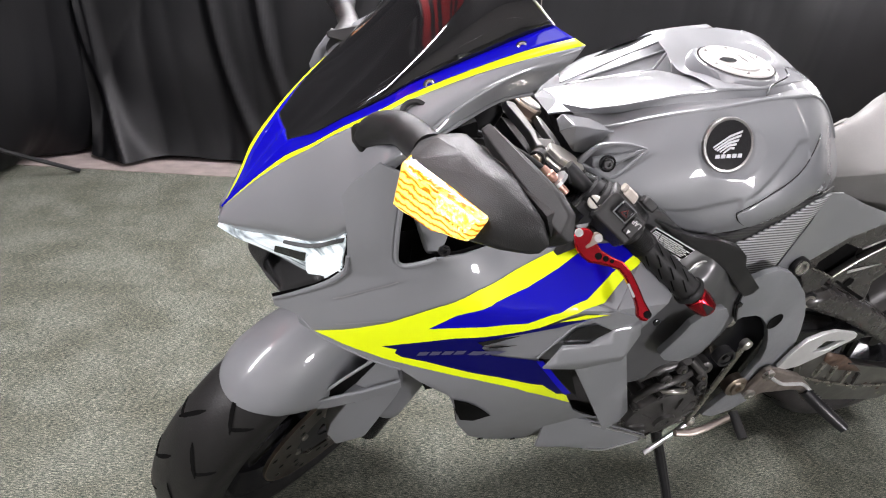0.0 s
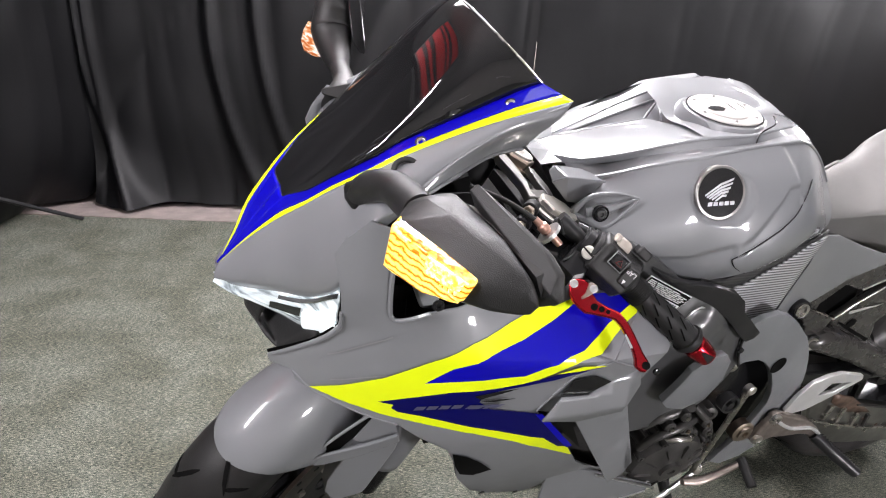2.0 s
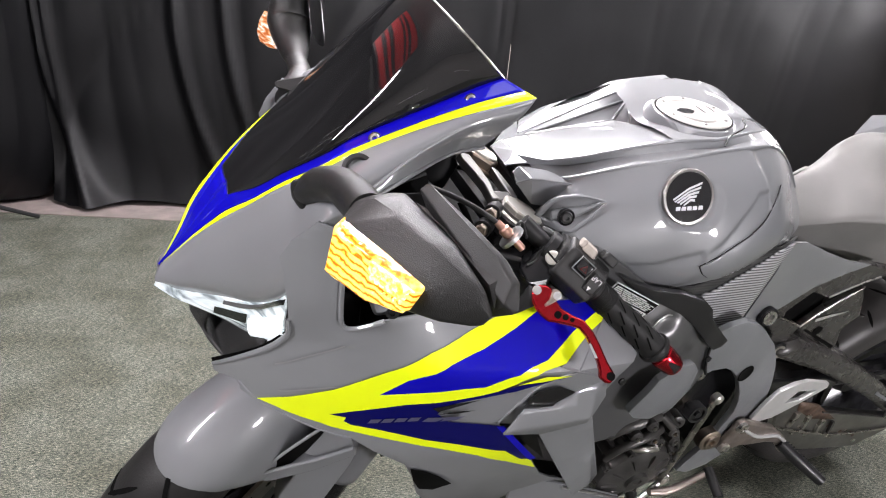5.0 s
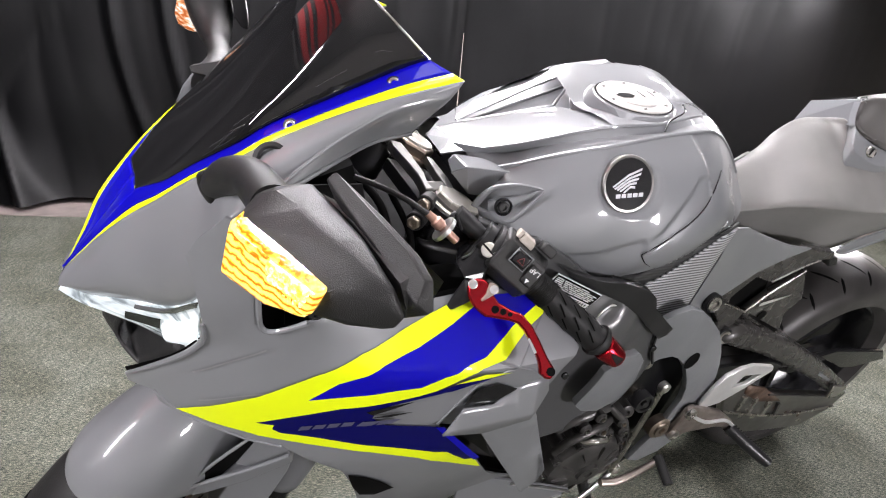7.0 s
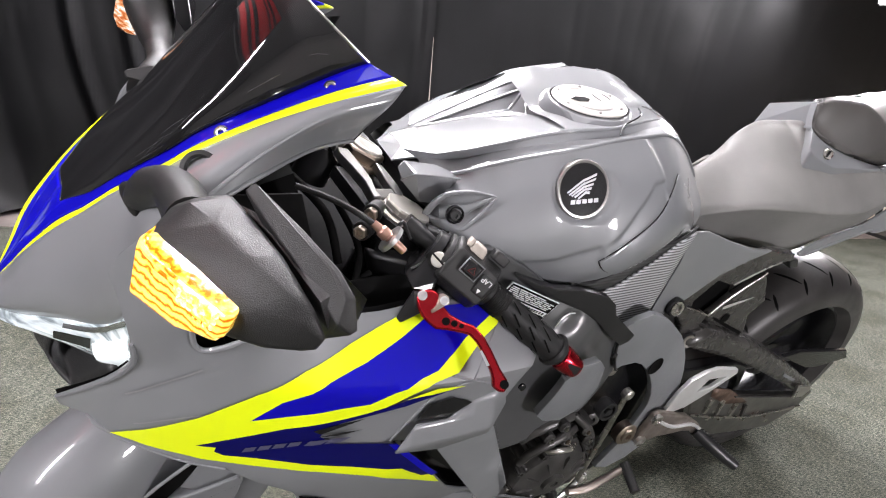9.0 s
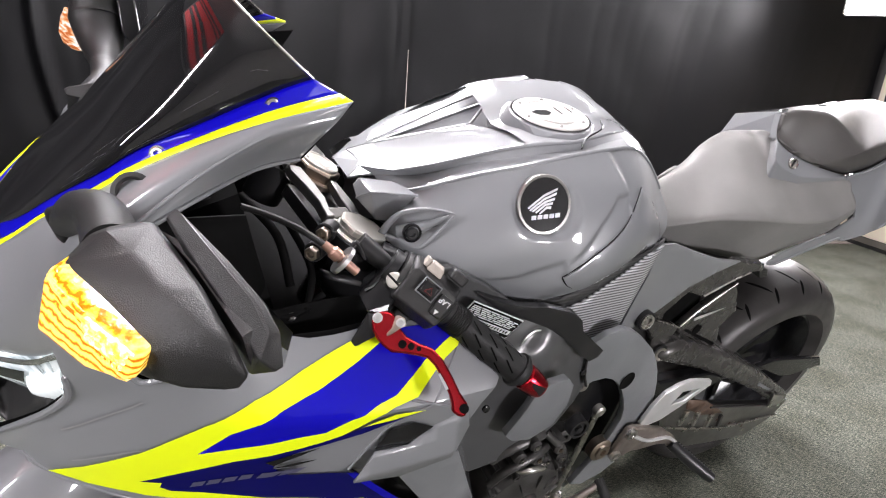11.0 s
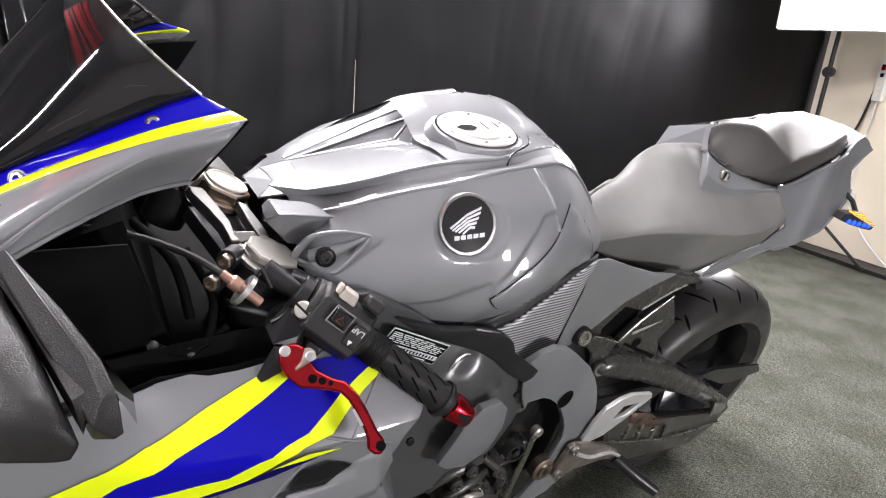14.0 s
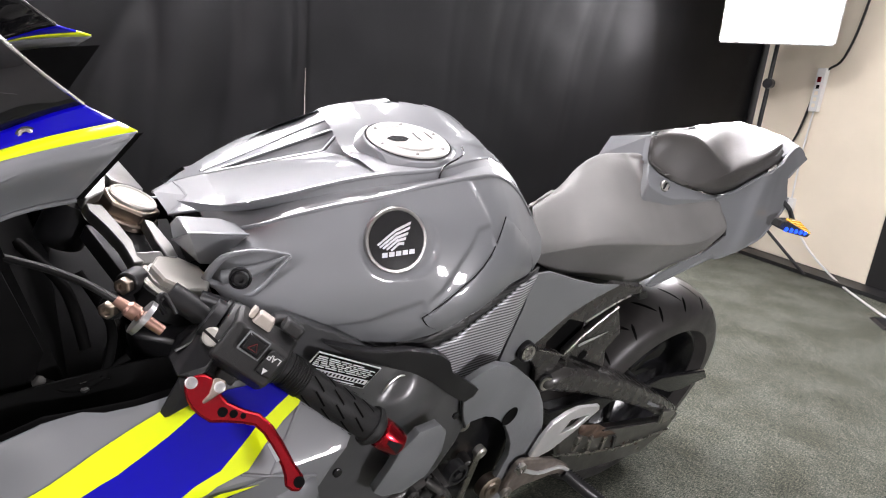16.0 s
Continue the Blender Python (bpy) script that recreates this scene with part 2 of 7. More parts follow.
def lamp_material(name, stops, scale, stretch, power, rough, metal):
    """A faceted lamp lens: bright and dark facets, the bright ones lit."""
    m = material(name, stops[1], rough, metal, 1.0)
    nt = m.node_tree
    b = nt.nodes["Principled BSDF"]
    tc = nt.nodes["Texture Coordinate"]
    mp = nt.nodes.new("ShaderNodeMapping")
    mp.inputs["Scale"].default_value = stretch
    nt.links.new(tc.outputs["Object"], mp.inputs["Vector"])
    nz = nt.nodes.new("ShaderNodeTexNoise")
    nz.inputs["Scale"].default_value, nz.inputs["Detail"].default_value, nz.inputs["Distortion"].default_value = scale, 3.0, 0.6
    nt.links.new(mp.outputs["Vector"], nz.inputs["Vector"])
    rp = nt.nodes.new("ShaderNodeValToRGB")
    e = rp.color_ramp.elements
    e[0].position, e[0].color = 0.38, (*stops[0], 1)
    e[1].position, e[1].color = 0.62, (*stops[2], 1)
    k = e.new(0.5)
    k.color = (*stops[1], 1)
    nt.links.new(nz.outputs["Fac"], rp.inputs["Fac"])
    nt.links.new(rp.outputs["Color"], b.inputs["Base Color"])
    nt.links.new(rp.outputs["Color"], b.inputs["Emission Color"])
    b.inputs["Emission Strength"].default_value = power
    bp = nt.nodes.new("ShaderNodeBump")
    bp.inputs["Strength"].default_value, bp.inputs["Distance"].default_value = 0.8, 0.002
    nt.links.new(nz.outputs["Fac"], bp.inputs["Height"])
    nt.links.new(bp.outputs["Normal"], b.inputs["Normal"])
    return m


LENS = lamp_material("headlight_glass", ((0.22, 0.26, 0.28), (0.62, 0.70, 0.73), (0.92, 0.98, 1.0)), 26.0, (0.8, 0.8, 3.4), 0.3, 0.06, 0.3)
AMBER = lamp_material("lit_amber_lens", ((0.62, 0.11, 0.0), (1.0, 0.46, 0.01), (1.0, 0.88, 0.35)), 210.0, (0.4, 0.35, 2.4), 0.8, 0.2, 0.0)
AMBERDIM = lamp_material("orange_clear_lens", ((0.5, 0.12, 0.02), (0.8, 0.42, 0.2), (0.9, 0.85, 0.8)), 90.0, (0.7, 0.6, 2.6), 0.12, 0.15, 0.0)
wv = AMBER.node_tree.nodes.new("ShaderNodeTexWave")
wv.wave_type, wv.bands_direction = "BANDS", "Z"
wv.inputs["Scale"].default_value, wv.inputs["Distortion"].default_value, wv.inputs["Detail"].default_value, wv.inputs["Detail Scale"].default_value = 62.0, 5.0, 3.0, 1.6
AMBER.node_tree.links.new(AMBER.node_tree.nodes["Texture Coordinate"].outputs["Object"], wv.inputs["Vector"])
AMBER.node_tree.links.new(wv.outputs["Fac"], AMBER.node_tree.nodes["Color Ramp"].inputs["Fac"])
for el, at, col in zip(AMBER.node_tree.nodes["Color Ramp"].color_ramp.elements, (0.02, 0.22, 0.75), ((0.55, 0.13, 0.0, 1), (1.0, 0.47, 0.02, 1), (1.0, 0.74, 0.14, 1))):
    el.position, el.color = at, col
AMBERBULB = lamp_material("bright_amber_lens", ((1.0, 0.50, 0.04), (1.0, 0.72, 0.18), (1.0, 0.92, 0.55)), 240.0, (0.8, 0.8, 0.8), 1.15, 0.2, 0.0)
LEDWHITE = material("lit_lamp_unit", (0.8, 0.84, 0.86), 0.2, 0.0, 1.0, 45.0, 0.25, emit=(0.92, 0.98, 1.0), power=0.9)
BEZEL = material("dark_chrome_bezel", (0.16, 0.17, 0.18), 0.14, 1.0, wear=0.08)
WORNALLOY = material("worn_brown_alloy", (0.36, 0.31, 0.28), 0.38, 0.85, 0.0, 40.0, 0.25, wear=0.12)
CARPET = carpet_material()
CARBON = carbon_material()
MESH = carbon_material()
MESH.name = "black_mesh_weave"
MESH.node_tree.nodes["Wave Texture"].wave_type = "RINGS"
MESH.node_tree.nodes["Color Ramp"].color_ramp.elements[0].color = (0.02, 0.02, 0.021, 1)
MESH.node_tree.nodes["Color Ramp"].color_ramp.elements[1].color = (0.05, 0.05, 0.052, 1)


# ---- mesh tools ----
def link_mesh(name, verts, faces, mat, parent=None, label="", smooth=30.0, solid=0.0, bevel=0.0, sub=0, offset=-1.0, out=None):
    me = bpy.data.meshes.new(name)
    me.from_pydata([tuple(v) for v in verts], [], [tuple(f) for f in faces])
    bm = bmesh.new()
    bm.from_mesh(me)
    bmesh.ops.remove_doubles(bm, verts=bm.verts, dist=1e-5)
    bmesh.ops.recalc_face_normals(bm, faces=bm.faces)
    if out:
        total = sum((f.normal * f.calc_area() for f in bm.faces), Vector())
        if total.dot(Vector(out)) < 0:
            bmesh.ops.reverse_faces(bm, faces=bm.faces)
    bm.to_mesh(me)
    bm.free()
    if smooth:
        me.polygons.foreach_set("use_smooth", [True] * len(me.polygons))
        me.set_sharp_from_angle(angle=radians(smooth))
    me.materials.append(mat)
    ob = new(name, me)
    if parent:
        ob.parent = parent
    if label:
        tagged(ob, label)
    if solid:
        s = ob.modifiers.new("thickness", "SOLIDIFY")
        s.thickness, s.offset = solid, offset
    if bevel:
        v = ob.modifiers.new("soft_edges", "BEVEL")
        v.width, v.segments, v.limit_method, v.angle_limit = bevel, 2, "ANGLE", radians(32)
    if sub:
        d = ob.modifiers.new("round", "SUBSURF")
        d.levels = d.render_levels = sub
    return ob


def cat(p, t):
    """A point on the smooth curve through p at t in 0..1."""
    n = len(p) - 1
    s = min(max(t, 0.0), 1.0) * n
    i = min(int(s), n - 1)
    f = s - i
    a, b, c, d = p[max(i - 1, 0)], p[i], p[i + 1], p[min(i + 2, n)]
    return 0.5 * (2 * b + (c - a) * f + (2 * a - 5 * b + 4 * c - d) * f * f + (3 * b - a - 3 * c + d) * f ** 3)


def loft(rows, nu=24, nv=12, straight=False):
    """A grid over rows of points: smooth along the rows and across them."""
    rows = [[Vector(q) for q in r] for r in rows]
    fine = [[cat(r, i / nu) for i in range(nu + 1)] for r in rows]
    if straight:
        grid = fine
    else:
        grid = [[cat([r[i] for r in fine], j / nv) for i in range(nu + 1)] for j in range(nv + 1)]
    verts = [v for r in grid for v in r]
    w, h = nu + 1, len(grid)
    faces = [(j * w + i, j * w + i + 1, (j + 1) * w + i + 1, (j + 1) * w + i) for j in range(h - 1) for i in range(nu)]
    return verts, faces


def flip(verts):
    return [Vector((v[0], -v[1], v[2])) for v in verts]


def sheet(outline, depth, step=0.02, lift=0.0, smooth_outline=False):
    """A panel cut to an outline of (x, z) and laid on the surface y = depth(x, z), lifted outwards to the left."""
    pts = [Vector((x, z)) for x, z in outline]
    bm = bmesh.new()
    vs = [bm.verts.new((p.x, 0, p.y)) for p in pts]
    bm.faces.new(vs)
    for axis in (0, 2):
        lo, hi = min(v.co[axis] for v in bm.verts), max(v.co[axis] for v in bm.verts)
        n = int((hi - lo) / step)
        for k in range(1, n + 1):
            co = Vector((0, 0, 0))
            co[axis] = lo + (hi - lo) * k / (n + 1)
            no = Vector((0, 0, 0))
            no[axis] = 1
            bmesh.ops.bisect_plane(bm, geom=bm.verts[:] + bm.edges[:] + bm.faces[:], dist=1e-6, plane_co=co, plane_no=no)
    for v in bm.verts:
        v.co.y = depth(v.co.x, v.co.z) - lift
    bm.verts.index_update()
    verts, faces = [v.co.copy() for v in bm.verts], [[v.index for v in f.verts] for f in bm.faces]
    bm.free()
    return verts, faces


def ring(n, r):
    return [(r * math.cos(2 * math.pi * k / n), r * math.sin(2 * math.pi * k / n)) for k in range(n)]


def frame_of(axis):
    a = Vector(axis).normalized()
    x = a.orthogonal().normalized()
    return x, a.cross(x), a


def lathe(profile, centre, axis, n=32, closed=False, squash=1.0):
    """Turns a profile of (distance along the axis, radius) about an axis."""
    x, y, a = frame_of(axis)
    c = Vector(centre)
    verts, faces = [], []
    for h, r in profile:
        for cx, cy in ring(n, max(r, 1e-5)):
            verts.append(c + a * h + x * cx + y * cy * squash)
    m = len(profile)
    for j in range(m if closed else m - 1):
        k2 = (j + 1) % m
        for i in range(n):
            i2 = (i + 1) % n
            faces.append((j * n + i, j * n + i2, k2 * n + i2, k2 * n + i))
    return verts, faces


def tube(path, radius, n=12, seg=6, caps=True):
    """A round bar along a smooth path; radius: a number or one for each point."""
    pts = [Vector(p) for p in path]
    rad = list(radius) if hasattr(radius, "__len__") else [radius] * len(pts)
    total = (len(pts) - 1) * seg
    line = [cat(pts, k / total) for k in range(total + 1)]
    rr = [float(np.interp(k / total * (len(pts) - 1), range(len(pts)), rad)) for k in range(total + 1)]
    verts, faces = [], []
    side = (line[1] - line[0]).orthogonal().normalized()
    for k, p in enumerate(line):
        d = (line[min(k + 1, total)] - line[max(k - 1, 0)]).normalized()
        side = (side - d * side.dot(d)).normalized()
        up = d.cross(side)
        for cx, cy in ring(n, rr[k]):
            verts.append(p + side * cx + up * cy)
    for k in range(total):
        for i in range(n):
            i2 = (i + 1) % n
            faces.append((k * n + i, k * n + i2, (k + 1) * n + i2, (k + 1) * n + i))
    if caps:
        faces.append(list(range(n)))
        faces.append(list(range(total * n, total * n + n)))
    return verts, faces


def prism(outline, origin, ex, ey, thick):
    """An outline of (a, b) in the plane of ex and ey, thick along their normal, centred on the plane."""
    o, ex, ey = Vector(origin), Vector(ex).normalized(), Vector(ey).normalized()
    nz = ex.cross(ey).normalized()
    lo = [o + ex * a + ey * b - nz * thick / 2 for a, b in outline]
    hi = [p + nz * thick for p in lo]
    n = len(outline)
    return lo + hi, [list(range(n))[::-1], list(range(n, 2 * n))] + [(i, (i + 1) % n, n + (i + 1) % n, n + i) for i in range(n)]


def box(a, b):
    (x0, y0, z0), (x1, y1, z1) = a, b
    v = [(x, y, z) for x in (x0, x1) for y in (y0, y1) for z in (z0, z1)]
    return v, [(0, 1, 3, 2), (4, 6, 7, 5), (0, 4, 5, 1), (2, 3, 7, 6), (0, 2, 6, 4), (1, 5, 7, 3)]


def hull(points):
    """The convex body round some corner points."""
    bm = bmesh.new()
    for p in points:
        bm.verts.new(p)
    bmesh.ops.convex_hull(bm, input=bm.verts[:])
    loose = [v for v in bm.verts if not v.link_faces]
    bmesh.ops.delete(bm, geom=loose, context="VERTS")
    bm.verts.index_update()
    r = [v.co.copy() for v in bm.verts], [[v.index for v in f.verts] for f in bm.faces]
    bm.free()
    return r


def join(*pieces):
    verts, faces = [], []
    for v, f in pieces:
        k = len(verts)
        verts += list(v)
        faces += [[i + k for i in q] for q in f]
    return verts, faces


def part(name, shape, mat, parent, label="", **more):
    return link_mesh(name, shape[0], shape[1], mat, parent, label, **more)


def thing(name, shape, mat, label, category, group="", kind="", **more):
    return tagged(link_mesh(name, shape[0], shape[1], mat, None, "", **more), label, category, group, kind)


def empty(name, m, label, category, group=""):
    ob = new(name)
    ob.matrix_basis = m
    return tagged(ob, label, category, group)


# ---- the room ----
def quad_floor():
    n, size = 40, 14.0
    vs = [(-size / 2 + size * i / n, -size / 2 + size * j / n, 0) for j in range(n + 1) for i in range(n + 1)]
    fs = [(j * (n + 1) + i, j * (n + 1) + i + 1, (j + 1) * (n + 1) + i + 1, (j + 1) * (n + 1) + i) for j in range(n) for i in range(n)]
    return vs, fs


floor = thing("floor", quad_floor(), CARPET, "speckled grey-green low-pile carpet", "floor", kind="structure", smooth=0)
floor.matrix_basis = pose(1.0, 0, 0, 0, 0, -13.5)


def room_box(u0, v0, z0, u1, v1, z1):
    vs = [room(u, v, z) for u in (u0, u1) for v in (v0, v1) for z in (z0, z1)]
    return vs, [(0, 1, 3, 2), (4, 6, 7, 5), (0, 4, 5, 1), (2, 3, 7, 6), (0, 2, 6, 4), (1, 5, 7, 3)]


thing("pavement_strip", room_box(-2.2, 2.03, -0.05, 3.98, 2.5, 0.004), CONCRETE, "bare pinkish concrete strip between carpet and curtain", "floor", kind="structure", smooth=0)
thing("wall_north", room_box(-2.4, 2.62, 0, 4.2, 2.74, 2.8), ROOMPAINT, "plain wall behind the curtain", "wall", kind="structure", smooth=0)
thing("wall_east", room_box(4.02, -3.6, 0, 4.14, 2.62, 2.8), ROOMPAINT, "plain painted wall", "wall", kind="structure", smooth=0)
thing("wall_west", room_box(-2.5, -3.6, 0, -2.4, 2.62, 2.8), ROOMPAINT, "plain painted wall", "wall", kind="structure", smooth=0)
# out of view; made pale as a reflector that fills the near flank
thing("wall_south", room_box(-2.5, -3.72, 0, 4.2, -3.6, 2.8), BOUNCEWALL, "plain unseen wall, pale to bounce light onto the near side", "wall", kind="structure", smooth=0)
thing("ceiling", room_box(-2.5, -3.72, 2.8, 4.2, 2.74, 2.9), CEILINGPAINT, "plain white ceiling", "ceiling", kind="structure", smooth=0)


def curtain_mesh(path, top=2.55, folds=3.4, depth=0.06, seed=1, pool=0.06, sweep=0.0, swoops=()):
    """A hanging cloth along a floor path in room coordinates, with soft folds that spread at the hem."""
    rnd = random.Random(seed)
    pts = [Vector((u, v, 0)) for u, v in path]
    length = sum((pts[i + 1] - pts[i]).length for i in range(len(pts) - 1))
    nu, nz = int(length * 70), 46
    waves = [(folds * rnd.uniform(0.35, 2.1), rnd.uniform(0, 6.28), rnd.uniform(0.25, 1.0)) for _ in range(7)]
    verts = []
    for j in range(nz + 1):
        h = j / nz
        z = top * h ** 1.35
        for i in range(nu + 1):
            s = i / nu
            p = cat(pts, s)
            d = (cat(pts, min(1, s + 0.01)) - cat(pts, max(0, s - 0.01))).normalized()
            nrm = Vector((d.y, -d.x, 0))
            a = s * length
            drift = 0.5 * noise.noise(Vector((a * 0.8, z * 0.9, seed)))
            f = sum(k * (abs(math.sin(w * a * 1.5 + q + drift * 2.2)) ** 0.7 - 0.6) for w, q, k in waves) / 3.0
            low = max(0.0, 1 - z / 0.5)
            amp = depth * (0.75 + 0.5 * noise.noise(Vector((a * 1.3, 7, seed))) + 0.8 * low * low)
            crease = 0.006 * noise.noise(Vector((a * 5, z * 5, seed + 3)))
            off = f * amp + crease + pool * low ** 3 * (0.6 + noise.noise(Vector((a * 2.4, 1, seed))))
            off += sweep * (abs(math.sin(3.1 * (a - 0.55 * z) + 1.3 * noise.noise(Vector((a, z * .4, 5))))) ** 0.6 - 0.6) * min(1.0, z / 0.4)
            for a0, reach, high in swoops:
                g = (a - a0 - reach * (1 - min(1.0, z / high)) ** 2) / (0.030 + 0.02 * low)
                off += 0.040 * math.exp(-g * g) if z < high * 1.6 else 0.040 * math.exp(-g * g - ((z - high * 1.6) / 0.3) ** 2)
            q = p + nrm * off
            verts.append(room(q.x, q.y, z + 0.006 + 0.045 * (low ** 4) * (0.5 + 0.5 * noise.noise(Vector((a * 3.1, 9, seed))))))
    w = nu + 1
    return verts, [(j * w + i, j * w + i + 1, (j + 1) * w + i + 1, (j + 1) * w + i) for j in range(nz) for i in range(nu)]


thing("curtain", curtain_mesh([(-1.75, 2.30), (-1.0, 2.31), (-0.2, 2.31), (0.655, 2.31)], seed=4, sweep=0.045, pool=0.11, swoops=((0.02, 0.30, 0.95), (0.09, 0.21, 0.95), (0.70, 0.30, 1.10), (0.95, 0.30, 1.20))), CLOTH, "black cloth backdrop curtain hanging in loose folds", "curtain", "backdrop curtains", smooth=60)
thing("curtain", curtain_mesh([(0.635, 2.33), (1.6, 2.34), (2.8, 2.35), (3.97, 2.36)], folds=2.2, depth=0.03, seed=9, pool=0.03), CLOTH, "smooth black cloth backdrop curtain reaching the beige panel", "curtain", "backdrop curtains", smooth=60)
thing("curtain", curtain_mesh([(-1.72, 2.33), (-1.82, 2.05), (-1.95, 1.5), (-2.0, 0.6)], folds=2.0, depth=0.03, seed=12, pool=0.2), CLOTH, "black cloth curtain gathered at the corner", "curtain", "backdrop curtains", smooth=60)
bpy.data.objects["curtain.001"].modifiers.clear()
# light showing through the curtain gap, drawn as a pale strip
edge = [room(0.648 + du, 2.262, z) for z in (0.62, 0.82, 1.02) for du in (-0.004 * (1.25 - z), 0.004 * (1.25 - z))]
edge += [p + room(0, 0.006) for p in edge]
part("gap_light_strip", hull(edge), WORNGREY, bpy.data.objects["curtain.001"], "pale strip standing for light through the gap between the curtains", smooth=0)

# beige panels on the side wall, with a black skirting below
for k, (v0, v1) in enumerate(((1.227, 2.3),)):
    thing("wall_panel", room_box(3.97, v0, 0.03, 4.015, v1, 2.7), WALLPAINT, "flat beige wall panel", "panel", bevel=0.004)
thing("baseboard", room_box(3.80, -3.5, 0.004, 4.015, 2.3, 0.028), SKIRT, "black rubber skirting under the beige panels", "skirting", kind="structure", smooth=0)
thing("wall_board", room_box(3.96, -3.4, 0.03, 4.016, 1.22, 2.7), SKIRT, "black board beside the beige panel", "panel", smooth=0)


# ---- lamps ----
def softbox(at, target, width, height, label, glow=DIFFUSER, legs=0.42):
    m = look(at, target)
    sb = empty("softbox", Matrix.Translation((at[0], at[1], 0)), label, "softbox", "studio softboxes")
    base = Matrix.Translation((-at[0], -at[1], 0))
    def put(shape):
        return [base @ (m @ Vector(v)) for v in shape[0]], shape[1]
    w, h = width / 2, height / 2
    front = [(-w, -h, -0.02), (w, -h, -0.02), (w, h, -0.02), (-w, h, -0.02)]
    part("diffuser", put((front + [(0, 0, -0.05)], [(0, 1, 4), (1, 2, 4), (2, 3, 4), (3, 0, 4)])), glow, sb, "glowing white cloth", smooth=0)
    back = [(-0.09, -0.09, 0.3), (0.09, -0.09, 0.3), (0.09, 0.09, 0.3), (-0.09, 0.09, 0.3)]
    fr = [(x * 1.02, y * 1.02, 0.0) for x, y, _ in front]
    part("housing", put((fr + back, [(0, 1, 5, 4), (1, 2, 6, 5), (2, 3, 7, 6), (3, 0, 4, 7), (4, 5, 6, 7)])), SATIN, sb, "black cloth housing", smooth=0)
    part("rim", put(join(*[tube([fr[i], fr[(i + 1) % 4]], 0.012, 8, 1) for i in range(4)])), WHITEPLASTIC, sb, "white edge band")
    bx = base @ (m @ Vector((0, -0.0, 0.33)))
    part("pole", tube([(bx.x, bx.y, 0.12), (bx.x, bx.y, 0.9), (bx.x, bx.y, bx.z)], [0.016, 0.014, 0.012], 10, 1), SATIN, sb, "black stand pole")
    for k in range(3):
        a = 2.1 * k + 2.75
        part("leg", tube([(bx.x, bx.y, 0.42), (bx.x + legs * 1.15 * math.cos(a), bx.y + legs * 1.15 * math.sin(a), 0.014)], 0.01, 8, 1), SATIN, sb)
    part("clamp_knob", lathe([(-0.02, 0.0), (-0.02, 0.032), (0.02, 0.032), (0.02, 0.018), (0.024, 0.0)], (bx.x - 0.02, bx.y - 0.01, 1.2), (-1, 0, 0), 20), SATIN, sb)
    return sb


softbox((-1.95, -1.05, 1.85), (-0.1, -0.1, 0.7), 0.065, 1.2, "narrow white strip softbox in front of the motorcycle", STRIP)
softbox((3.647, 0.929, 1.81), (0.4, -0.3, 1.1), 0.60, 0.76, "white square softbox on a black tripod stand")
softbox((1.2, -2.9, 0.45), (0.4, 0.0, 0.62), 0.32, 0.24, "small white softbox standing behind the camera", STRIPDIM)
panel = empty("ceiling_panel", Matrix.Translation((0.30, 1.02, 2.8)), "large white ceiling light panel", "ceiling light")
part("frame", box((-0.84, -0.49, -0.03), (0.84, 0.49, 0.0)), WHITEPLASTIC, panel, smooth=0)
part("diffuser", box((-0.8, -0.45, -0.04), (0.8, 0.45, -0.03)), PANEL, panel, "glowing diffuser sheet", smooth=0)
for k, (u, v) in enumerate(((2.3, 0.85), (3.3, 0.2))):
    fx = empty("ceiling_light", Matrix.Translation(room(u, v, 2.8)), "white ceiling fluorescent fitting", "ceiling light", "ceiling lights")
    part("tray", box((-0.62, -0.08, -0.05), (0.62, 0.08, 0.0)), WHITEPLASTIC, fx, smooth=0)
    part("tube", tube([(-0.58, 0, -0.075), (0.58, 0, -0.075)], 0.03, 12, 1), TUBE, fx)
# unseen panel added over the near side as fill light
fill_panel = empty("ceiling_panel", Matrix.Translation((0.75, -0.95, 2.8)), "dim unseen ceiling panel added as fill light", "ceiling light", "ceiling panels")
part("frame", box((-0.84, -0.44, -0.03), (0.84, 0.44, 0.0)), WHITEPLASTIC, fill_panel, smooth=0)
part("diffuser", box((-0.8, -0.4, -0.04), (0.8, 0.4, -0.03)), PANELFILL, fill_panel, "glowing diffuser sheet", smooth=0)
# red lit sign in front of the motorcycle, seen as a red streak in the screen and paint
sign = empty("red_sign", Matrix.Translation((-1.45, 0.05, 2.40)), "red lit display board hung from the ceiling", "sign")
for y in (-0.4, 0.4):
    part("hanger", tube([(0, y, 0.3), (0, y, 0.38)], 0.008, 8, 1), SATIN, sign)
part("housing", ([Matrix.Rotation(ROOM, 4, "Z") @ Vector(p) for p in box((-0.02, -0.95, -0.34), (0.03, 0.95, 0.34))[0]], box((0, 0, 0), (1, 1, 1))[1]), SKIRT, sign, smooth=0)
for z0, z1 in ((-0.32, -0.25), (-0.2, -0.16), (-0.1, 0.04), (0.08, 0.12), (0.18, 0.31)):
    part("lit_row", ([Matrix.Rotation(ROOM, 4, "Z") @ Vector((0.034, y, z)) for y, z in ((-0.9, z0), (0.9, z0), (0.9, z1), (-0.9, z1))], [(0, 1, 2, 3)]), REDGLOW, sign, "glowing red row", smooth=0)


# ---- the motorcycle: x back, y to its right, z up, leaning on its side stand ----
LEAN_ANGLE = 16.0
LEFT, RIGHT, TOP = (0, -1, 0), (0, 1, 0), (0, 0, 1)
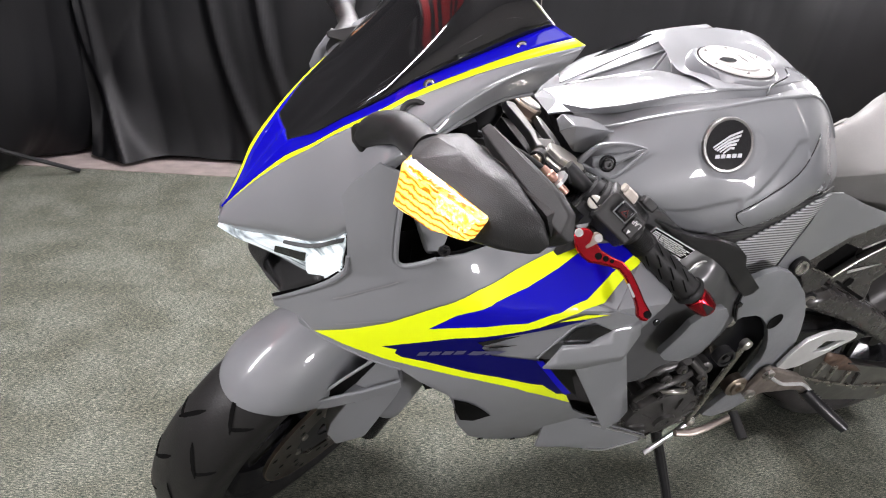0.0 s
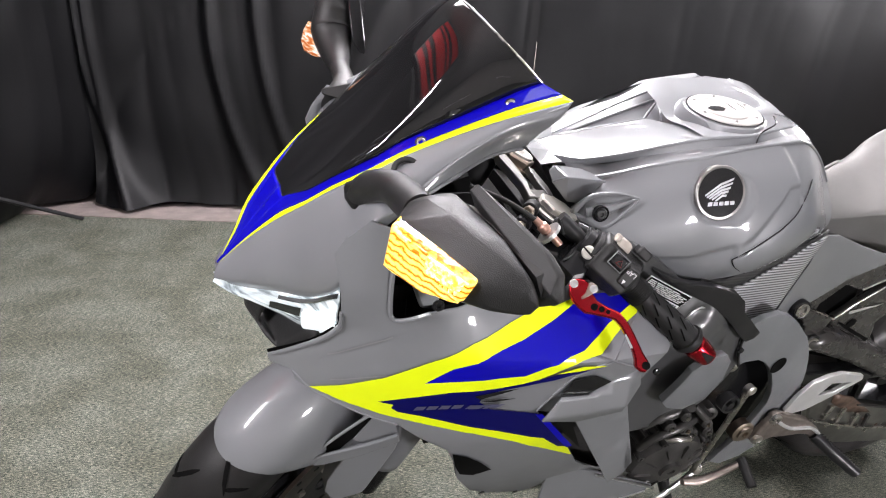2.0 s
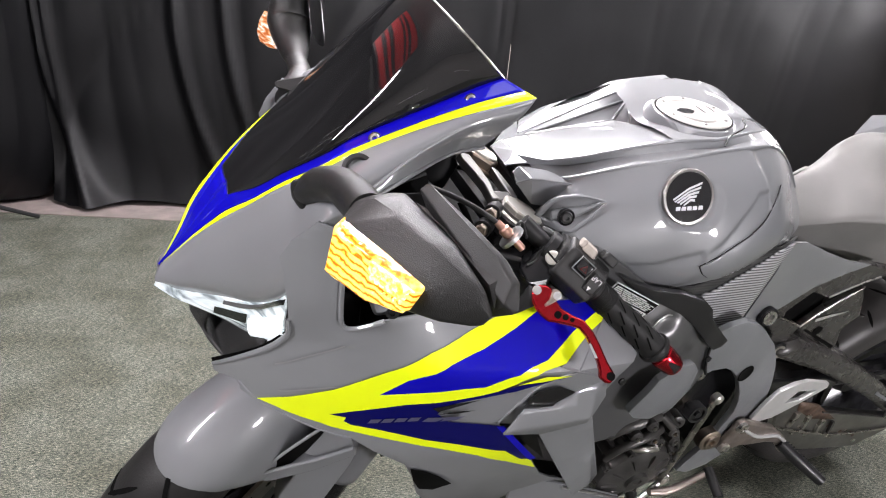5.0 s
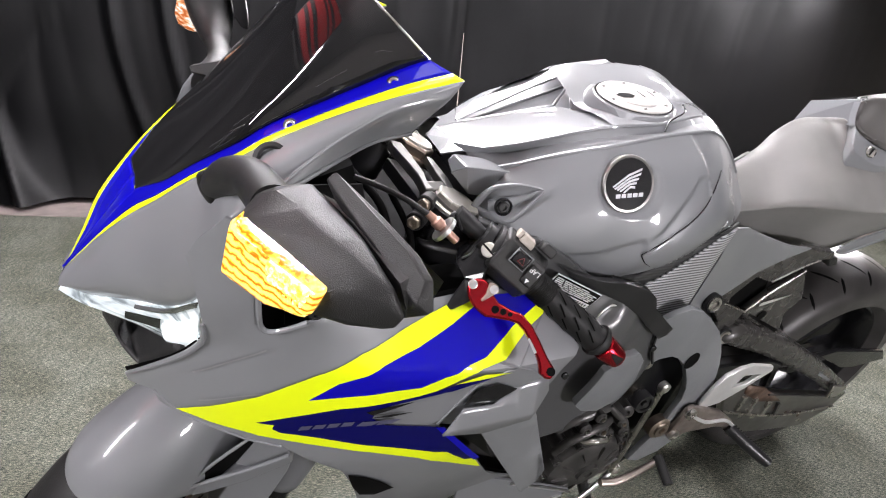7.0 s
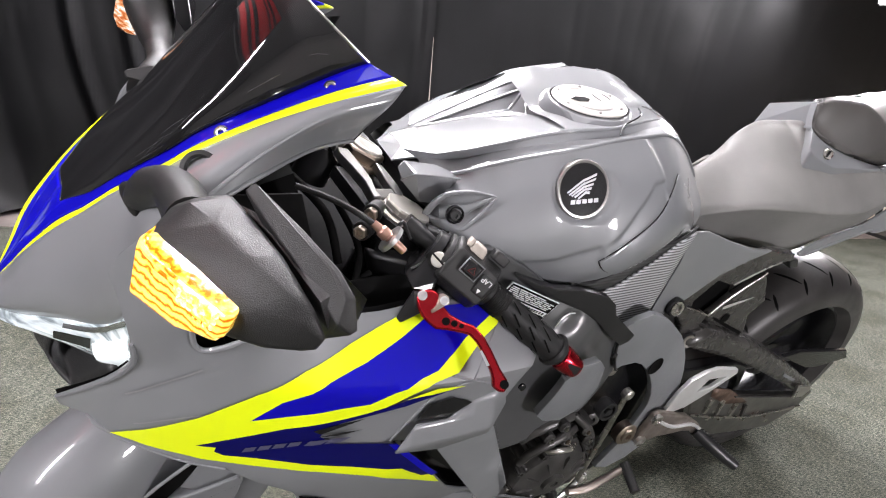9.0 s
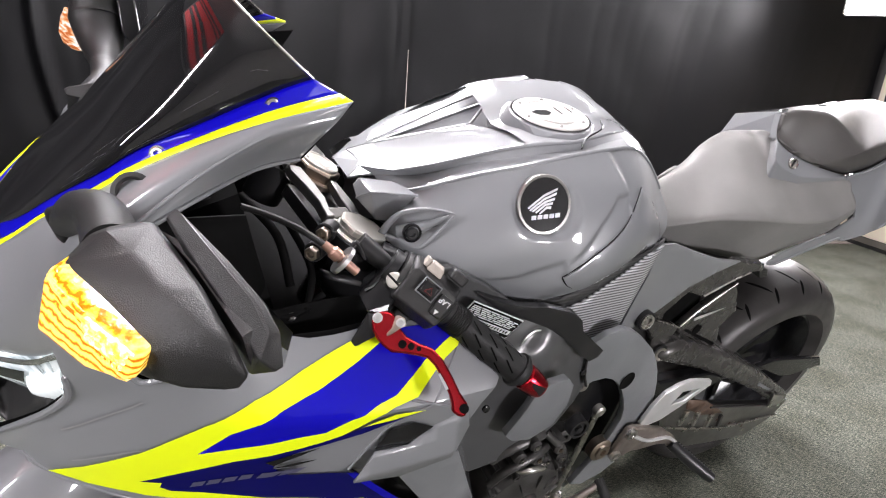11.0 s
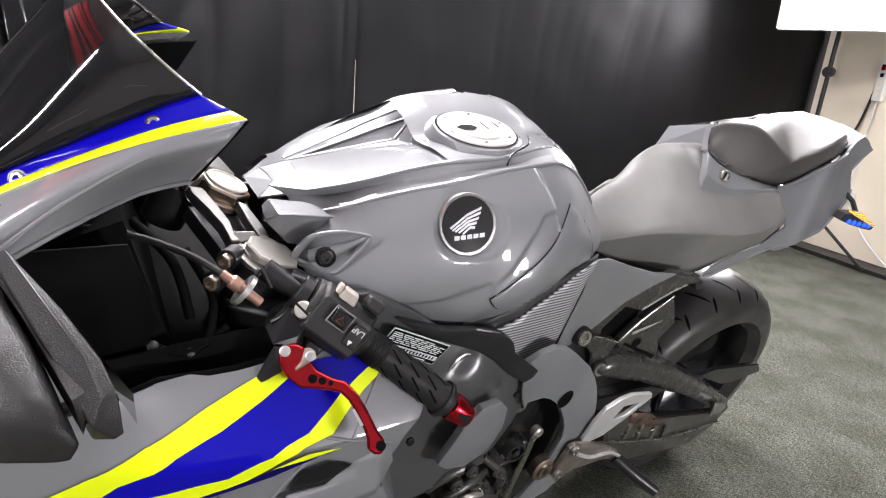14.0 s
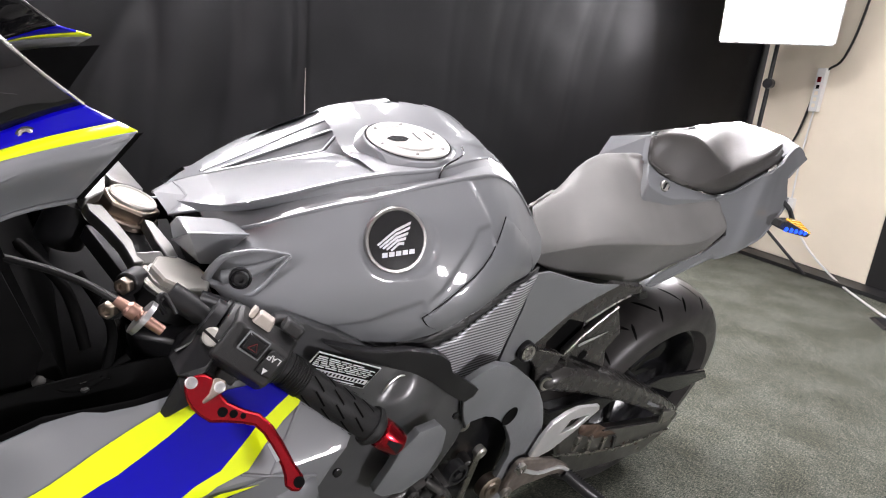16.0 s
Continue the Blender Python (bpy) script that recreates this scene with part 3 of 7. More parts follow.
bike = empty("motorcycle", pose(0, 0, 0.003, LEAN_ANGLE, 0, 0), "grey sport motorcycle with blue and yellow stripes on its stand", "motorcycle")

# upper cowl: yellow line, blue band and screen edge, and the middle line of the nose and screen
EDGE = [(-.386, 0, .717), (-.361, -.012, .750), (-.340, -.030, .781), (-.310, -.050, .817), (-.283, -.068, .845), (-.254, -.088, .877), (-.216, -.108, .909), (-.184, -.118, .934), (-.131, -.129, .965), (-.076, -.136, .989), (-.010, -.128, 1.004)]
BAND = [(-.386, 0, .718), (-.358, -.008, .757), (-.334, -.018, .793), (-.303, -.030, .835), (-.276, -.056, .859), (-.248, -.074, .887), (-.208, -.090, .919), (-.180, -.097, .942), (-.125, -.105, .974), (-.068, -.108, 1.004), (-.041, -.108, 1.015)]
RIDGE = [(-0.387, 0, 0.720), (-0.358, 0, 0.759), (-0.333, 0, 0.794), (-0.306, 0, 0.833), (-0.279, 0, 0.868), (-0.252, 0, 0.901), (-0.221, 0, 0.938), (-0.196, 0, 0.971), (-0.160, 0, 1.018), (-0.130, 0, 1.053), (-0.109, 0, 1.069)]
LOW = [(-.389, -.003, .699), (-.370, -.025, .701), (-.343, -.050, .713), (-.310, -.080, .729), (-.280, -.110, .745), (-.250, -.158, .800), (-.229, -.176, .880), (-.188, -.168, .904), (-.142, -.152, .925), (-.090, -.121, .936), (-.050, -.117, .944)]
E3, B3, R3, L3 = ([Vector(p) for p in q] for q in (EDGE, BAND, RIDGE, LOW))
MIX = [a.lerp(b, k) for a, b, k in zip(E3, B3, (.20, .22, .24, .26, .28, .30, .33, .35, .36, .36, .36))]


def arch(i, f):
    """Across the screen at station i: f from 0 at the band to 1 at the middle."""
    a = f * math.pi / 2
    b, r = B3[i], R3[i]
    return Vector((b.x + (r.x - b.x) * math.sin(a), b.y * math.cos(a), b.z + (r.z - b.z) * math.sin(a)))


TUCK = [Vector((.008, .014, -.022)) * k + Vector((0, 0, 0)) for k in (0, .2, .5, .8, 1, 1, 1, .3, .12, .1, .1)]
cowl = part("upper_cowl", loft([E3, [a.lerp(b, 0.33) + Vector((-.002, -.012, .004)) for a, b in zip(E3, L3)], [a.lerp(b, 0.7) + Vector((-.003, -.013, 0)) * k for a, b, k in zip(E3, L3, (1, 1, 1, 1, 1, 1, 1, .8, .5, .3, .2))], L3, [p + t for p, t in zip(L3, TUCK)]], 60, 20), PAINT, bike, "glossy grey nose side panel", solid=0.003, smooth=50, out=LEFT)
SPREAD = [0, .6, 1, 1, .9, .4, 0, 0, 0, 0, 0]


def across(rail):
    """The rail on the right of the nose, which stands a little prouder."""
    return [Vector((p.x - .005 * k, -p.y + .004 * k, p.z + .013 * k)) for p, k in zip(rail, SPREAD)]


def far_arch(i, f):
    """The same on the right."""
    p = arch(i, f)
    d = BF[i] - Vector((B3[i].x, -B3[i].y, B3[i].z))
    return Vector((p.x, -p.y, p.z)) + d * math.cos(f * math.pi / 2)


EF = across(E3)
BF, LF = ([Vector((p.x, -p.y, p.z)) for p in q] for q in (B3, L3))
BF = [b.lerp(e, k) for e, b, k in zip(EF, BF, (0, .2, .4, .55, .65, .6, .5, .4, .2, 0, 0))]
MF = [a.lerp(b, 0.45) for a, b in zip(EF, BF)]
part("upper_cowl", loft([EF, [a.lerp(b, 0.33) + Vector((-.002, .012, .004)) for a, b in zip(EF, LF)], [a.lerp(b, 0.7) + Vector((-.003, .013, 0)) for a, b in zip(EF, LF)], LF], 60, 16), PAINT, bike, "glossy grey nose side panel", solid=0.003, smooth=50, out=RIGHT)
for e_, m_, b_ in ((E3, MIX, B3), (EF, MF, BF)):
    part("yellow_stripe", loft([e_, m_], 60, 2), YELLOW, cowl, "narrow fluorescent yellow stripe", solid=0.002, out=(-1, 0, 1))
    part("blue_stripe", loft([m_, b_], 60, 4), BLUE, cowl, "glossy blue band under the screen", solid=0.002, out=(-1, 0, 1))
nose = loft([[arch(i, f) if i else B3[0] for i in range(0, 4)] for f in (0, .35, .7, 1)], 16, 8)
nose2 = loft([[R3[i] for i in range(0, 4)], [far_arch(i, .6) for i in range(0, 4)], [far_arch(i, .25) for i in range(0, 4)], [BF[i] for i in range(0, 4)]], 16, 6)
part("blue_nose", nose, BLUE, cowl, "glossy blue nose tip", solid=0.002, smooth=60, out=(-1, 0, 1))
part("blue_nose", nose2, BLUE, cowl, "glossy blue nose tip", solid=0.002, smooth=60, out=(-1, 0, 1))
scr = [[arch(i, f) for i in range(3, 11)] for f in (0, .2, .4, .6, .8, 1)]
scr += [[far_arch(i, f) for i in range(3, 11)] for f in (.8, .6, .4, .2, 0)]
part("windscreen", loft(scr, 48, 30), SCREEN, bike, "dark smoked double-bubble screen with fine scratches", solid=0.003, smooth=70, out=(-1, 0, 1))
part("screen_edge", tube([scr[j][-1] for j in range(len(scr))], 0.0013, 8, 3), STEEL, bike, "bright rolled edge of the screen")

# head lamp on both sides
LT = [(-.389, -.003, .699), (-.370, -.024, .700), (-.343, -.049, .711), (-.310, -.078, .727), (-.280, -.106, .742), (-.262, -.132, .768), (-.248, -.157, .792)]
LB = [(-.386, -.004, .697), (-.358, -.034, .695), (-.335, -.052, .689), (-.310, -.070, .680), (-.280, -.098, .679), (-.263, -.118, .690), (-.248, -.150, .726)]
lm = [tuple((Vector(a) + Vector(b)) / 2 + Vector((-.006, -.006, -.004))) for a, b in zip(LT, LB)]
head = loft([LT, lm, LB], 40, 8)


def on_lamp(u, v, lift=.003):
    """On the lamp: u along it from the tip, v down."""
    a, b = cat([Vector(p) for p in LT], u), cat([Vector(p) for p in LB], u)
    return a.lerp(b, v) + Vector((-.006, -.006, -.004)) * 4 * v * (1 - v) + Vector((-.6, -.8, 0)) * lift


for sgn in (1, -1):
    v = head[0] if sgn > 0 else flip(head[0])
    hl = part("headlight", (v, head[1]), LENS, bike, "lit clear headlight lens over chrome facets", solid=0.002, smooth=60)
    for nm, mt, lb, us, vs in (("lamp_unit", LEDWHITE, "lit white lamp unit", (.66, .74, .82, .90, .99), (.30, .50, .75, .95)),
                               ("lamp_bezel", BEZEL, "dark chrome bezel", (.46, .51, .56, .61, .65), (.22, .32, .42)),
                               ("lamp_strip", CHROME, "bright chrome strip", (.50, .62, .74, .86, .98), (.05, .09, .13))):
        rows = [[Vector((p.x, p.y * sgn, p.z)) for p in (on_lamp(u, v) for u in us)] for v in vs]
        part(nm, loft(rows, 16, 6), mt, hl, lb, smooth=50, out=(-1, -sgn, 0))

CHIN_L = [(-.328, -.046, .684), (-.340, -.046, .650), (-.326, -.074, .641), (-.308, -.094, .641), (-.272, -.128, .690), (-.268, -.110, .690)]
chin = [[Vector((x - .02 * (1 - abs(f)), y * f, z)) for f in (1, .6, .2, -.2, -.6, -1)] for x, y, z in CHIN_L]
part("intake_mouth", loft([[c[i] for c in chin] for i in range(6)], 20, 10), PLASTIC, bike, "black air intake lip under the nose", solid=0.004, smooth=40)


# side cowl
def side_y(x, z):
    y = float(np.interp(x, [-.36, -.33, -.288, -.25, -.2, -.15, -.09, 0, .08, .35], [-.06, -.10, -.14, -.165, -.19, -.206, -.224, -.24, -.244, -.235]))
    tuck = max(0.0, .57 - z)
    y += .28 * tuck * min(1.0, max(0.0, (x + .3) / .2)) * (0.4 + tuck * 2)
    y += .9 * max(0.0, z - .722) * min(1.0, max(0.0, (x + .16) / .10))
    waist = .660 + .10 * (x + .2)
    y += (.04 * max(0.0, z - waist) + .025 * max(0.0, waist - z)) * min(1.0, max(0.0, (x + .33) / .10)) * (1 if z < .75 else .8)
    y -= .012 * min(1.0, max(0.0, (z - .74) / .06)) * min(1.0, max(0.0, (-.195 - x) / .03))
    return y - .0015


SIDE = [(-.228, .896), (-.251, .868), (-.260, .848), (-.257, .833), (-.252, .795), (-.249, .754), (-.252, .737), (-.270, .712), (-.301, .678), (-.330, .645), (-.327, .634), (-.301, .640), (-.298, .626), (-.275, .620),
        (-.236, .608), (-.209, .600), (-.175, .592), (-.145, .569), (-.104, .543), (-.088, .506), (-.070, .446), (-.034, .384), (.046, .338), (.165, .303), (.25, .270), (.34, .277), (.352, .298), (.289, .338), (.189, .396), (.112, .470),
        (.073, .534), (.051, .558), (-.006, .636), (.049, .626), (.105, .634), (.118, .652), (.132, .673), (.142, .698), (.158, .724), (.166, .732), (.142, .757), (.121, .773), (.092, .785), (.054, .787), (.006, .785), (-.020, .781), (-.044, .779), (-.086, .784), (-.121, .781), (-.157, .783), (-.176, .773), (-.191, .768), (-.200, .775), (-.202, .822), (-.200, .885)]
side = part("side_cowl", sheet(SIDE, side_y, 0.011), PAINT, bike, "glossy grey side fairing with blue and yellow graphics", solid=0.003, out=LEFT, smooth=40, bevel=0.0012)
r = sheet(SIDE, side_y, 0.03)
part("side_cowl", (flip(r[0]), r[1]), PAINT, bike, "glossy grey side fairing", solid=0.003, out=RIGHT, smooth=40)


def decal(name, outline, mat, label, lift=0.0016, parent=None):
    return part(name, sheet(outline, side_y, 0.011, lift + .0008), mat, parent or side, label, smooth=40, out=LEFT)


decal("yellow_flash", [(-0.281, 0.627), (-0.256, 0.643), (-0.231, 0.658), (-0.188, 0.686), (-0.145, 0.716), (-0.101, 0.741), (-0.063, 0.754), (-0.024, 0.770), (0.003, 0.780), (0.018, 0.785), (0.028, 0.775), (-0.000, 0.762), (-0.040, 0.743), (-0.078, 0.730), (-0.123, 0.706), (-0.152, 0.678), (-0.110, 0.688), (-0.064, 0.698), (-0.037, 0.702), (-0.011, 0.718), (0.015, 0.728), (0.036, 0.733), (0.056, 0.745), (0.072, 0.756), (0.092, 0.765), (0.109, 0.772), (0.120, 0.765), (0.097, 0.755), (0.079, 0.744), (0.059, 0.729), (0.031, 0.724), (0.003, 0.711), (-0.020, 0.696), (-0.038, 0.689), (-0.061, 0.682), (-0.119, 0.668), (-0.176, 0.646), (-0.203, 0.635), (-0.184, 0.633), (-0.186, 0.626), (-0.177, 0.620), (-0.148, 0.617), (-0.102, 0.608), (-0.048, 0.596), (0.018, 0.578), (0.049, 0.550), (0.064, 0.547), (0.083, 0.516), (0.025, 0.551), (-0.017, 0.572), (-0.081, 0.591), (-0.138, 0.601), (-0.186, 0.610), (-0.209, 0.615), (-0.232, 0.618), (-0.259, 0.624)], YELLOW, "fluorescent yellow flash")
decal("blue_flash", [(-0.152, 0.678), (-0.123, 0.706), (-0.078, 0.730), (-0.040, 0.743), (-0.000, 0.762), (0.028, 0.775), (0.051, 0.783), (0.092, 0.784), (0.109, 0.772), (0.092, 0.765), (0.072, 0.756), (0.056, 0.745), (0.036, 0.733), (0.015, 0.728), (-0.011, 0.718), (-0.037, 0.702), (-0.064, 0.698), (-0.110, 0.688)], BLUE, "glossy blue flash")
decal("navy_flash", [(-0.203, 0.635), (-0.176, 0.646), (-0.119, 0.668), (-0.061, 0.682), (-0.038, 0.689), (-0.020, 0.696), (0.004, 0.706), (0.036, 0.709), (0.065, 0.713), (0.032, 0.705), (-0.007, 0.694), (-0.034, 0.685), (-0.061, 0.677), (-0.079, 0.668), (-0.084, 0.655), (-0.068, 0.641), (-0.006, 0.634), (0.062, 0.548), (0.049, 0.550), (0.018, 0.578), (-0.048, 0.596), (-0.102, 0.608), (-0.148, 0.617), (-0.177, 0.620), (-0.186, 0.626), (-0.184, 0.633)], NAVY, "dark blue lower flash")
decal("yellow_sliver", [(0.000, 0.707), (0.030, 0.709), (0.068, 0.715), (0.034, 0.717)], YELLOW, "thin yellow sliver", lift=0.0024)
decal("blue_edge", [(-0.008, 0.633), (0.001, 0.634), (0.072, 0.548), (0.064, 0.544)], BLUE, "bright blue vent edge", lift=0.0022)
# fin that hangs under the fold, and the fold itself
fin = part("vent_fin", sheet([(.046, .624), (.124, .634), (.186, .492), (.180, .466), (.160, .446)], lambda x, z: -.252, 0.03), PAINT, bike, "grey vertical vent fin", solid=0.006, out=LEFT, bevel=0.002)
part("vent_return", hull([(.124, -.252, .634), (.186, -.252, .492), (.180, -.252, .466), (.15, -.19, .634), (.20, -.19, .492), (.19, -.19, .466)]), PAINT, fin, bevel=0.002)
# black block put behind the vent so its inside reads as shade
part("vent_shadow_box", hull([(-.006, -.20, .636), (.075, -.20, .53), (.13, -.2, .47), (.05, -.2, .63), (.0, -.12, .636), (.13, -.12, .47), (.06, -.12, .63)]), SATIN, side, "black box giving the vent its inner shade")
FOLD = [(-.006, .637), (.017, .668), (.056, .666), (.082, .686), (.126, .697), (.131, .672), (.112, .634), (.049, .626)]
part("fairing_fold", sheet(FOLD, lambda x, z: -.243 - 0.014 * max(0, min(1, (.69 - z) / .05)), 0.02, 0.001), PAINT, side, "folded grey ledge", solid=0.003, out=LEFT, smooth=25)
part("upper_slot", sheet([(.017, .669), (.030, .694), (.056, .700), (.082, .687), (.056, .667)], side_y, 0.03, 0.0035), GLOSSBLACK, side, "black slot above the ledge")
both_edges = [[(.053, .7265), (.078, .719), (.126, .697)], [(.078, .719), (.100, .745), (.121, .768)], [(-.006, .637), (.03, .699), (.078, .719)]]
for line in both_edges:
    part("panel_crease", tube([(x, side_y(x, z) - .0008, z) for x, z in line], .0016, 6, 6), PAINT, side)
# no opening is cut; the hole's shade is a dark patch on the panel
decal("intake_hole", [(-.097, .538), (-.086, .500), (-.072, .470), (-.052, .466), (-.031, .488), (-.052, .512), (-.075, .530)], VOID, "flat dark patch standing for the shaded intake hole in the belly", lift=.0018)
for x, z in ((-.012, .372), (.055, .345)):
    part("belly_bolt", lathe([(0, .005), (.0012, .005), (.0012, 0)], (x, side_y(x, z) - .001, z), (0, -1, -.3), 10), GLOSSBLACK, side, "small black belly bolt")
TIP = [(.085, .450), (.120, .430), (.177, .404), (.253, .367), (.311, .336), (.302, .318), (.243, .296), (.194, .312), (.149, .330), (.09, .345)]
tip = part("belly_tip", sheet(TIP, lambda x, z: -.205 - .05 * (x - .1) + .12 * max(0, .34 - z), .015), PAINT, side, "pointed grey end of the belly panel", solid=0.004, bevel=0.0015, smooth=30, out=LEFT)
# alloy lines stand in for the white highlight along the tip's edges
part("tip_highlight", tube([(x, -.209 - .05 * (x - .1), z) for x, z in ((.177, .402), (.253, .365), (.309, .336))], .0022, 8, 4), ALLOY, tip, "bright line drawn as the highlight on the panel edge")
part("tip_highlight", tube([(x, -.206 - .05 * (x - .1) + .12 * max(0, .34 - z), z) for x, z in ((.304, .320), (.243, .297), (.194, .313))], .0016, 8, 4), ALLOY, tip)
# liners behind the painted panels; the shade inside is put into their black
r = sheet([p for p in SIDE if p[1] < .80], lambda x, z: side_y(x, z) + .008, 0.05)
part("cowl_liner", r, VOID, side, "black sheet for the unlit inside of the fairing", out=RIGHT, smooth=40)
part("cowl_liner", (flip(r[0]), r[1]), VOID, side, "black sheet for the unlit inside of the fairing", out=LEFT, smooth=40)
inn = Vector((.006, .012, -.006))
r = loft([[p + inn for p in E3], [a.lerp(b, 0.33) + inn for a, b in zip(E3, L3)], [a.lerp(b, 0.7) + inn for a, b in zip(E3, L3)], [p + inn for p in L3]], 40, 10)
part("nose_liner", r, VOID, cowl, "black sheet for the unlit inside of the nose", out=RIGHT, smooth=50)
part("nose_liner", ([Vector((v.x, -v.y - .002, v.z)) for v in r[0]], r[1]), VOID, cowl, "black sheet for the unlit inside of the nose", out=LEFT, smooth=50)
part("opening_lip", tube([(x, side_y(x, z) - .001, z) for x, z in ((-.157, .784), (-.176, .774), (-.191, .769), (-.199, .776), (-.2015, .80), (-.202, .83), (-.201, .86))], .0028, 8, 4), PAINT, side, "rounded lip of the cowl opening")
part("front_hem", tube([(x, side_y(x, z) - .0005, z) for x, z in ((-.250, .768), (-.249, .754), (-.252, .737), (-.270, .712), (-.301, .678), (-.328, .646))], [.002, .003, .0036, .0036, .003, .002], 8, 6), PAINT, side, "rolled front edge of the fairing")
part("lower_edge", tube([(x, side_y(x, z) - .0006, z) for x, z in ((-.301, .641), (-.275, .6205), (-.236, .6085), (-.209, .6005), (-.175, .5925))], .0016, 8, 4), PAINT, side)
crease = [E3[i].lerp(L3[i], f) + Vector((-.002, -.0125 * k, .002)) for i, f, k in ((7, .80, .9), (8, .52, .8), (9, .24, .7), (10, .10, .3))]
part("cowl_crease", tube(crease, .0018, 8, 6), PAINT, cowl, "raised crease on the nose panel")
part("cowl_hem", tube([L3[i] + Vector((0, -.001, 0)) for i in (7, 8, 9, 10)], .0022, 8, 6), PAINT, cowl, "rolled lower edge of the nose panel")
rnd3 = random.Random(8)
for k in range(9):
    i0 = rnd3.uniform(5.2, 9.3)
    f0 = rnd3.uniform(.02, .30)
    pts = []
    bend, run = rnd3.uniform(-.02, .05), rnd3.uniform(.3, .8)
    for m in range(9):
        u = min(i0 + run * m / 8, 9.98)
        i = int(u)
        f = max(0.0, f0 + bend * m / 3 + .012 * math.sin(m / 4 + k))
        pts.append(arch(i, f).lerp(arch(i + 1, f), u - i) + Vector((-.0021, -.0021, .0012)))
    part("screen_scratch", tube(pts, .00009, 4, 9), SCRATCH, bike, "fine scratch on the screen" if k == 0 else "")


# ---- fuel tank ----
RAIL_TOP = [(.040, -.030, .893), (.086, -.045, .893), (.109, -.060, .906), (.131, -.068, .915), (.163, -.075, .927), (.201, -.080, .938), (.241, -.085, .946), (.302, -.085, .950), (.354, -.075, .956), (.400, -.062, .953), (.460, -.055, .920), (.530, -.060, .848)]
RAIL_MID = [(.060, -.036, .883), (.102, -.050, .889), (.120, -.062, .898), (.140, -.070, .908), (.170, -.079, .919), (.205, -.085, .927), (.240, -.090, .934), (.302, -.092, .941), (.357, -.085, .950), (.400, -.075, .947), (.460, -.065, .913), (.530, -.070, .841)]
RAIL_LOW = [(.070, -.055, .870), (.098, -.072, .882), (.115, -.081, .893), (.136, -.090, .904), (.179, -.100, .919), (.210, -.104, .926), (.240, -.106, .933), (.292, -.104, .942), (.357, -.100, .948), (.398, -.090, .942), (.460, -.078, .906), (.530, -.082, .832)]
T_MID = [(.076, -.100, .868), (.118, -.122, .870), (.150, -.133, .874), (.190, -.143, .882), (.235, -.150, .886), (.290, -.156, .892), (.355, -.152, .898), (.420, -.125, .885), (.472, -.105, .855), (.520, -.098, .818)]
T_BULGE = [(.066, -.118, .850), (.100, -.137, .832), (.135, -.150, .826), (.190, -.162, .815), (.232, -.168, .805), (.275, -.180, .815), (.325, -.182, .832), (.390, -.165, .842), (.445, -.138, .835), (.500, -.112, .812)]
T_LOW = [(.054, -.110, .845), (.080, -.130, .817), (.119, -.140, .799), (.185, -.145, .768), (.228, -.145, .745), (.265, -.160, .765), (.298, -.175, .786), (.361, -.165, .800), (.420, -.145, .811), (.486, -.120, .806)]
FAR_LIFT = 0.016


def even(rail, n=48):
    """The same rail at even steps of x, smooth between its points."""
    p = [Vector(q) for q in rail]
    fine = [cat(p, k / 400) for k in range(401)]
    xs = [q.x for q in fine]
    return [Vector((float(np.interp(x, xs, xs)), float(np.interp(x, xs, [q.y for q in fine])), float(np.interp(x, xs, [q.z for q in fine])))) for x in np.linspace(xs[0], xs[-1], n)]


def far(rail, top=True):
    """The rail on the other side of the machine."""
    return [Vector((q[0], -q[1], q[2] + (FAR_LIFT * max(0, min(1, (q[0] - .15) / .12)) if top else 0))) for q in rail]


def between(a, b, f, push=(0, 0, 0)):
    return [Vector(p).lerp(Vector(q), f) + Vector(push) for p, q in zip(a, b)]


def both(name, shape, mat, parent, label="", **more):
    """A part on the left and its mirror image on the right."""
    o = part(name, shape, mat, parent, label, out=LEFT, **more)
    part(name, (flip(shape[0]), shape[1]), mat, parent, label, out=RIGHT, **more)
    return o


RT, RM, RL = even(RAIL_TOP), even(RAIL_MID), even(RAIL_LOW)
TB = [RL, even(T_MID), even(T_BULGE), even(T_LOW)]
bodyl = loft(TB, 150, 64)
BADGE_AT, BADGE_N = Vector((0.2308, -0.1388, 0.8943)), Vector((-.18, -1, .52)).normalized()


def side_of(line, x, z):
    """Signed distance of (x, z) from a line of points, positive below or behind it, and how far along it lies."""
    best, sign, along = 9.0, 1.0, 0.0
    for k in range(len(line) - 1):
        (ax, az), (bx_, bz) = line[k], line[k + 1]
        dx, dz = bx_ - ax, bz - az
        f = max(0.0, min(1.0, ((x - ax) * dx + (z - az) * dz) / (dx * dx + dz * dz)))
        d = math.hypot(x - ax - f * dx, z - az - f * dz)
        if d < best:
            best, sign, along = d, (1.0 if dx * (z - az) - dz * (x - ax) < 0 else -1.0), (k + f) / (len(line) - 1)
    return best * sign, along


REAR_FOLD = [(.318, .985), (.336, .950), (.352, .918), (.356, .906), (.334, .904), (.309, .878), (.284, .845), (.262, .828)]
LOW_FOLD = [(.140, .806), (.175, .806), (.209, .811), (.240, .822), (.262, .832)]


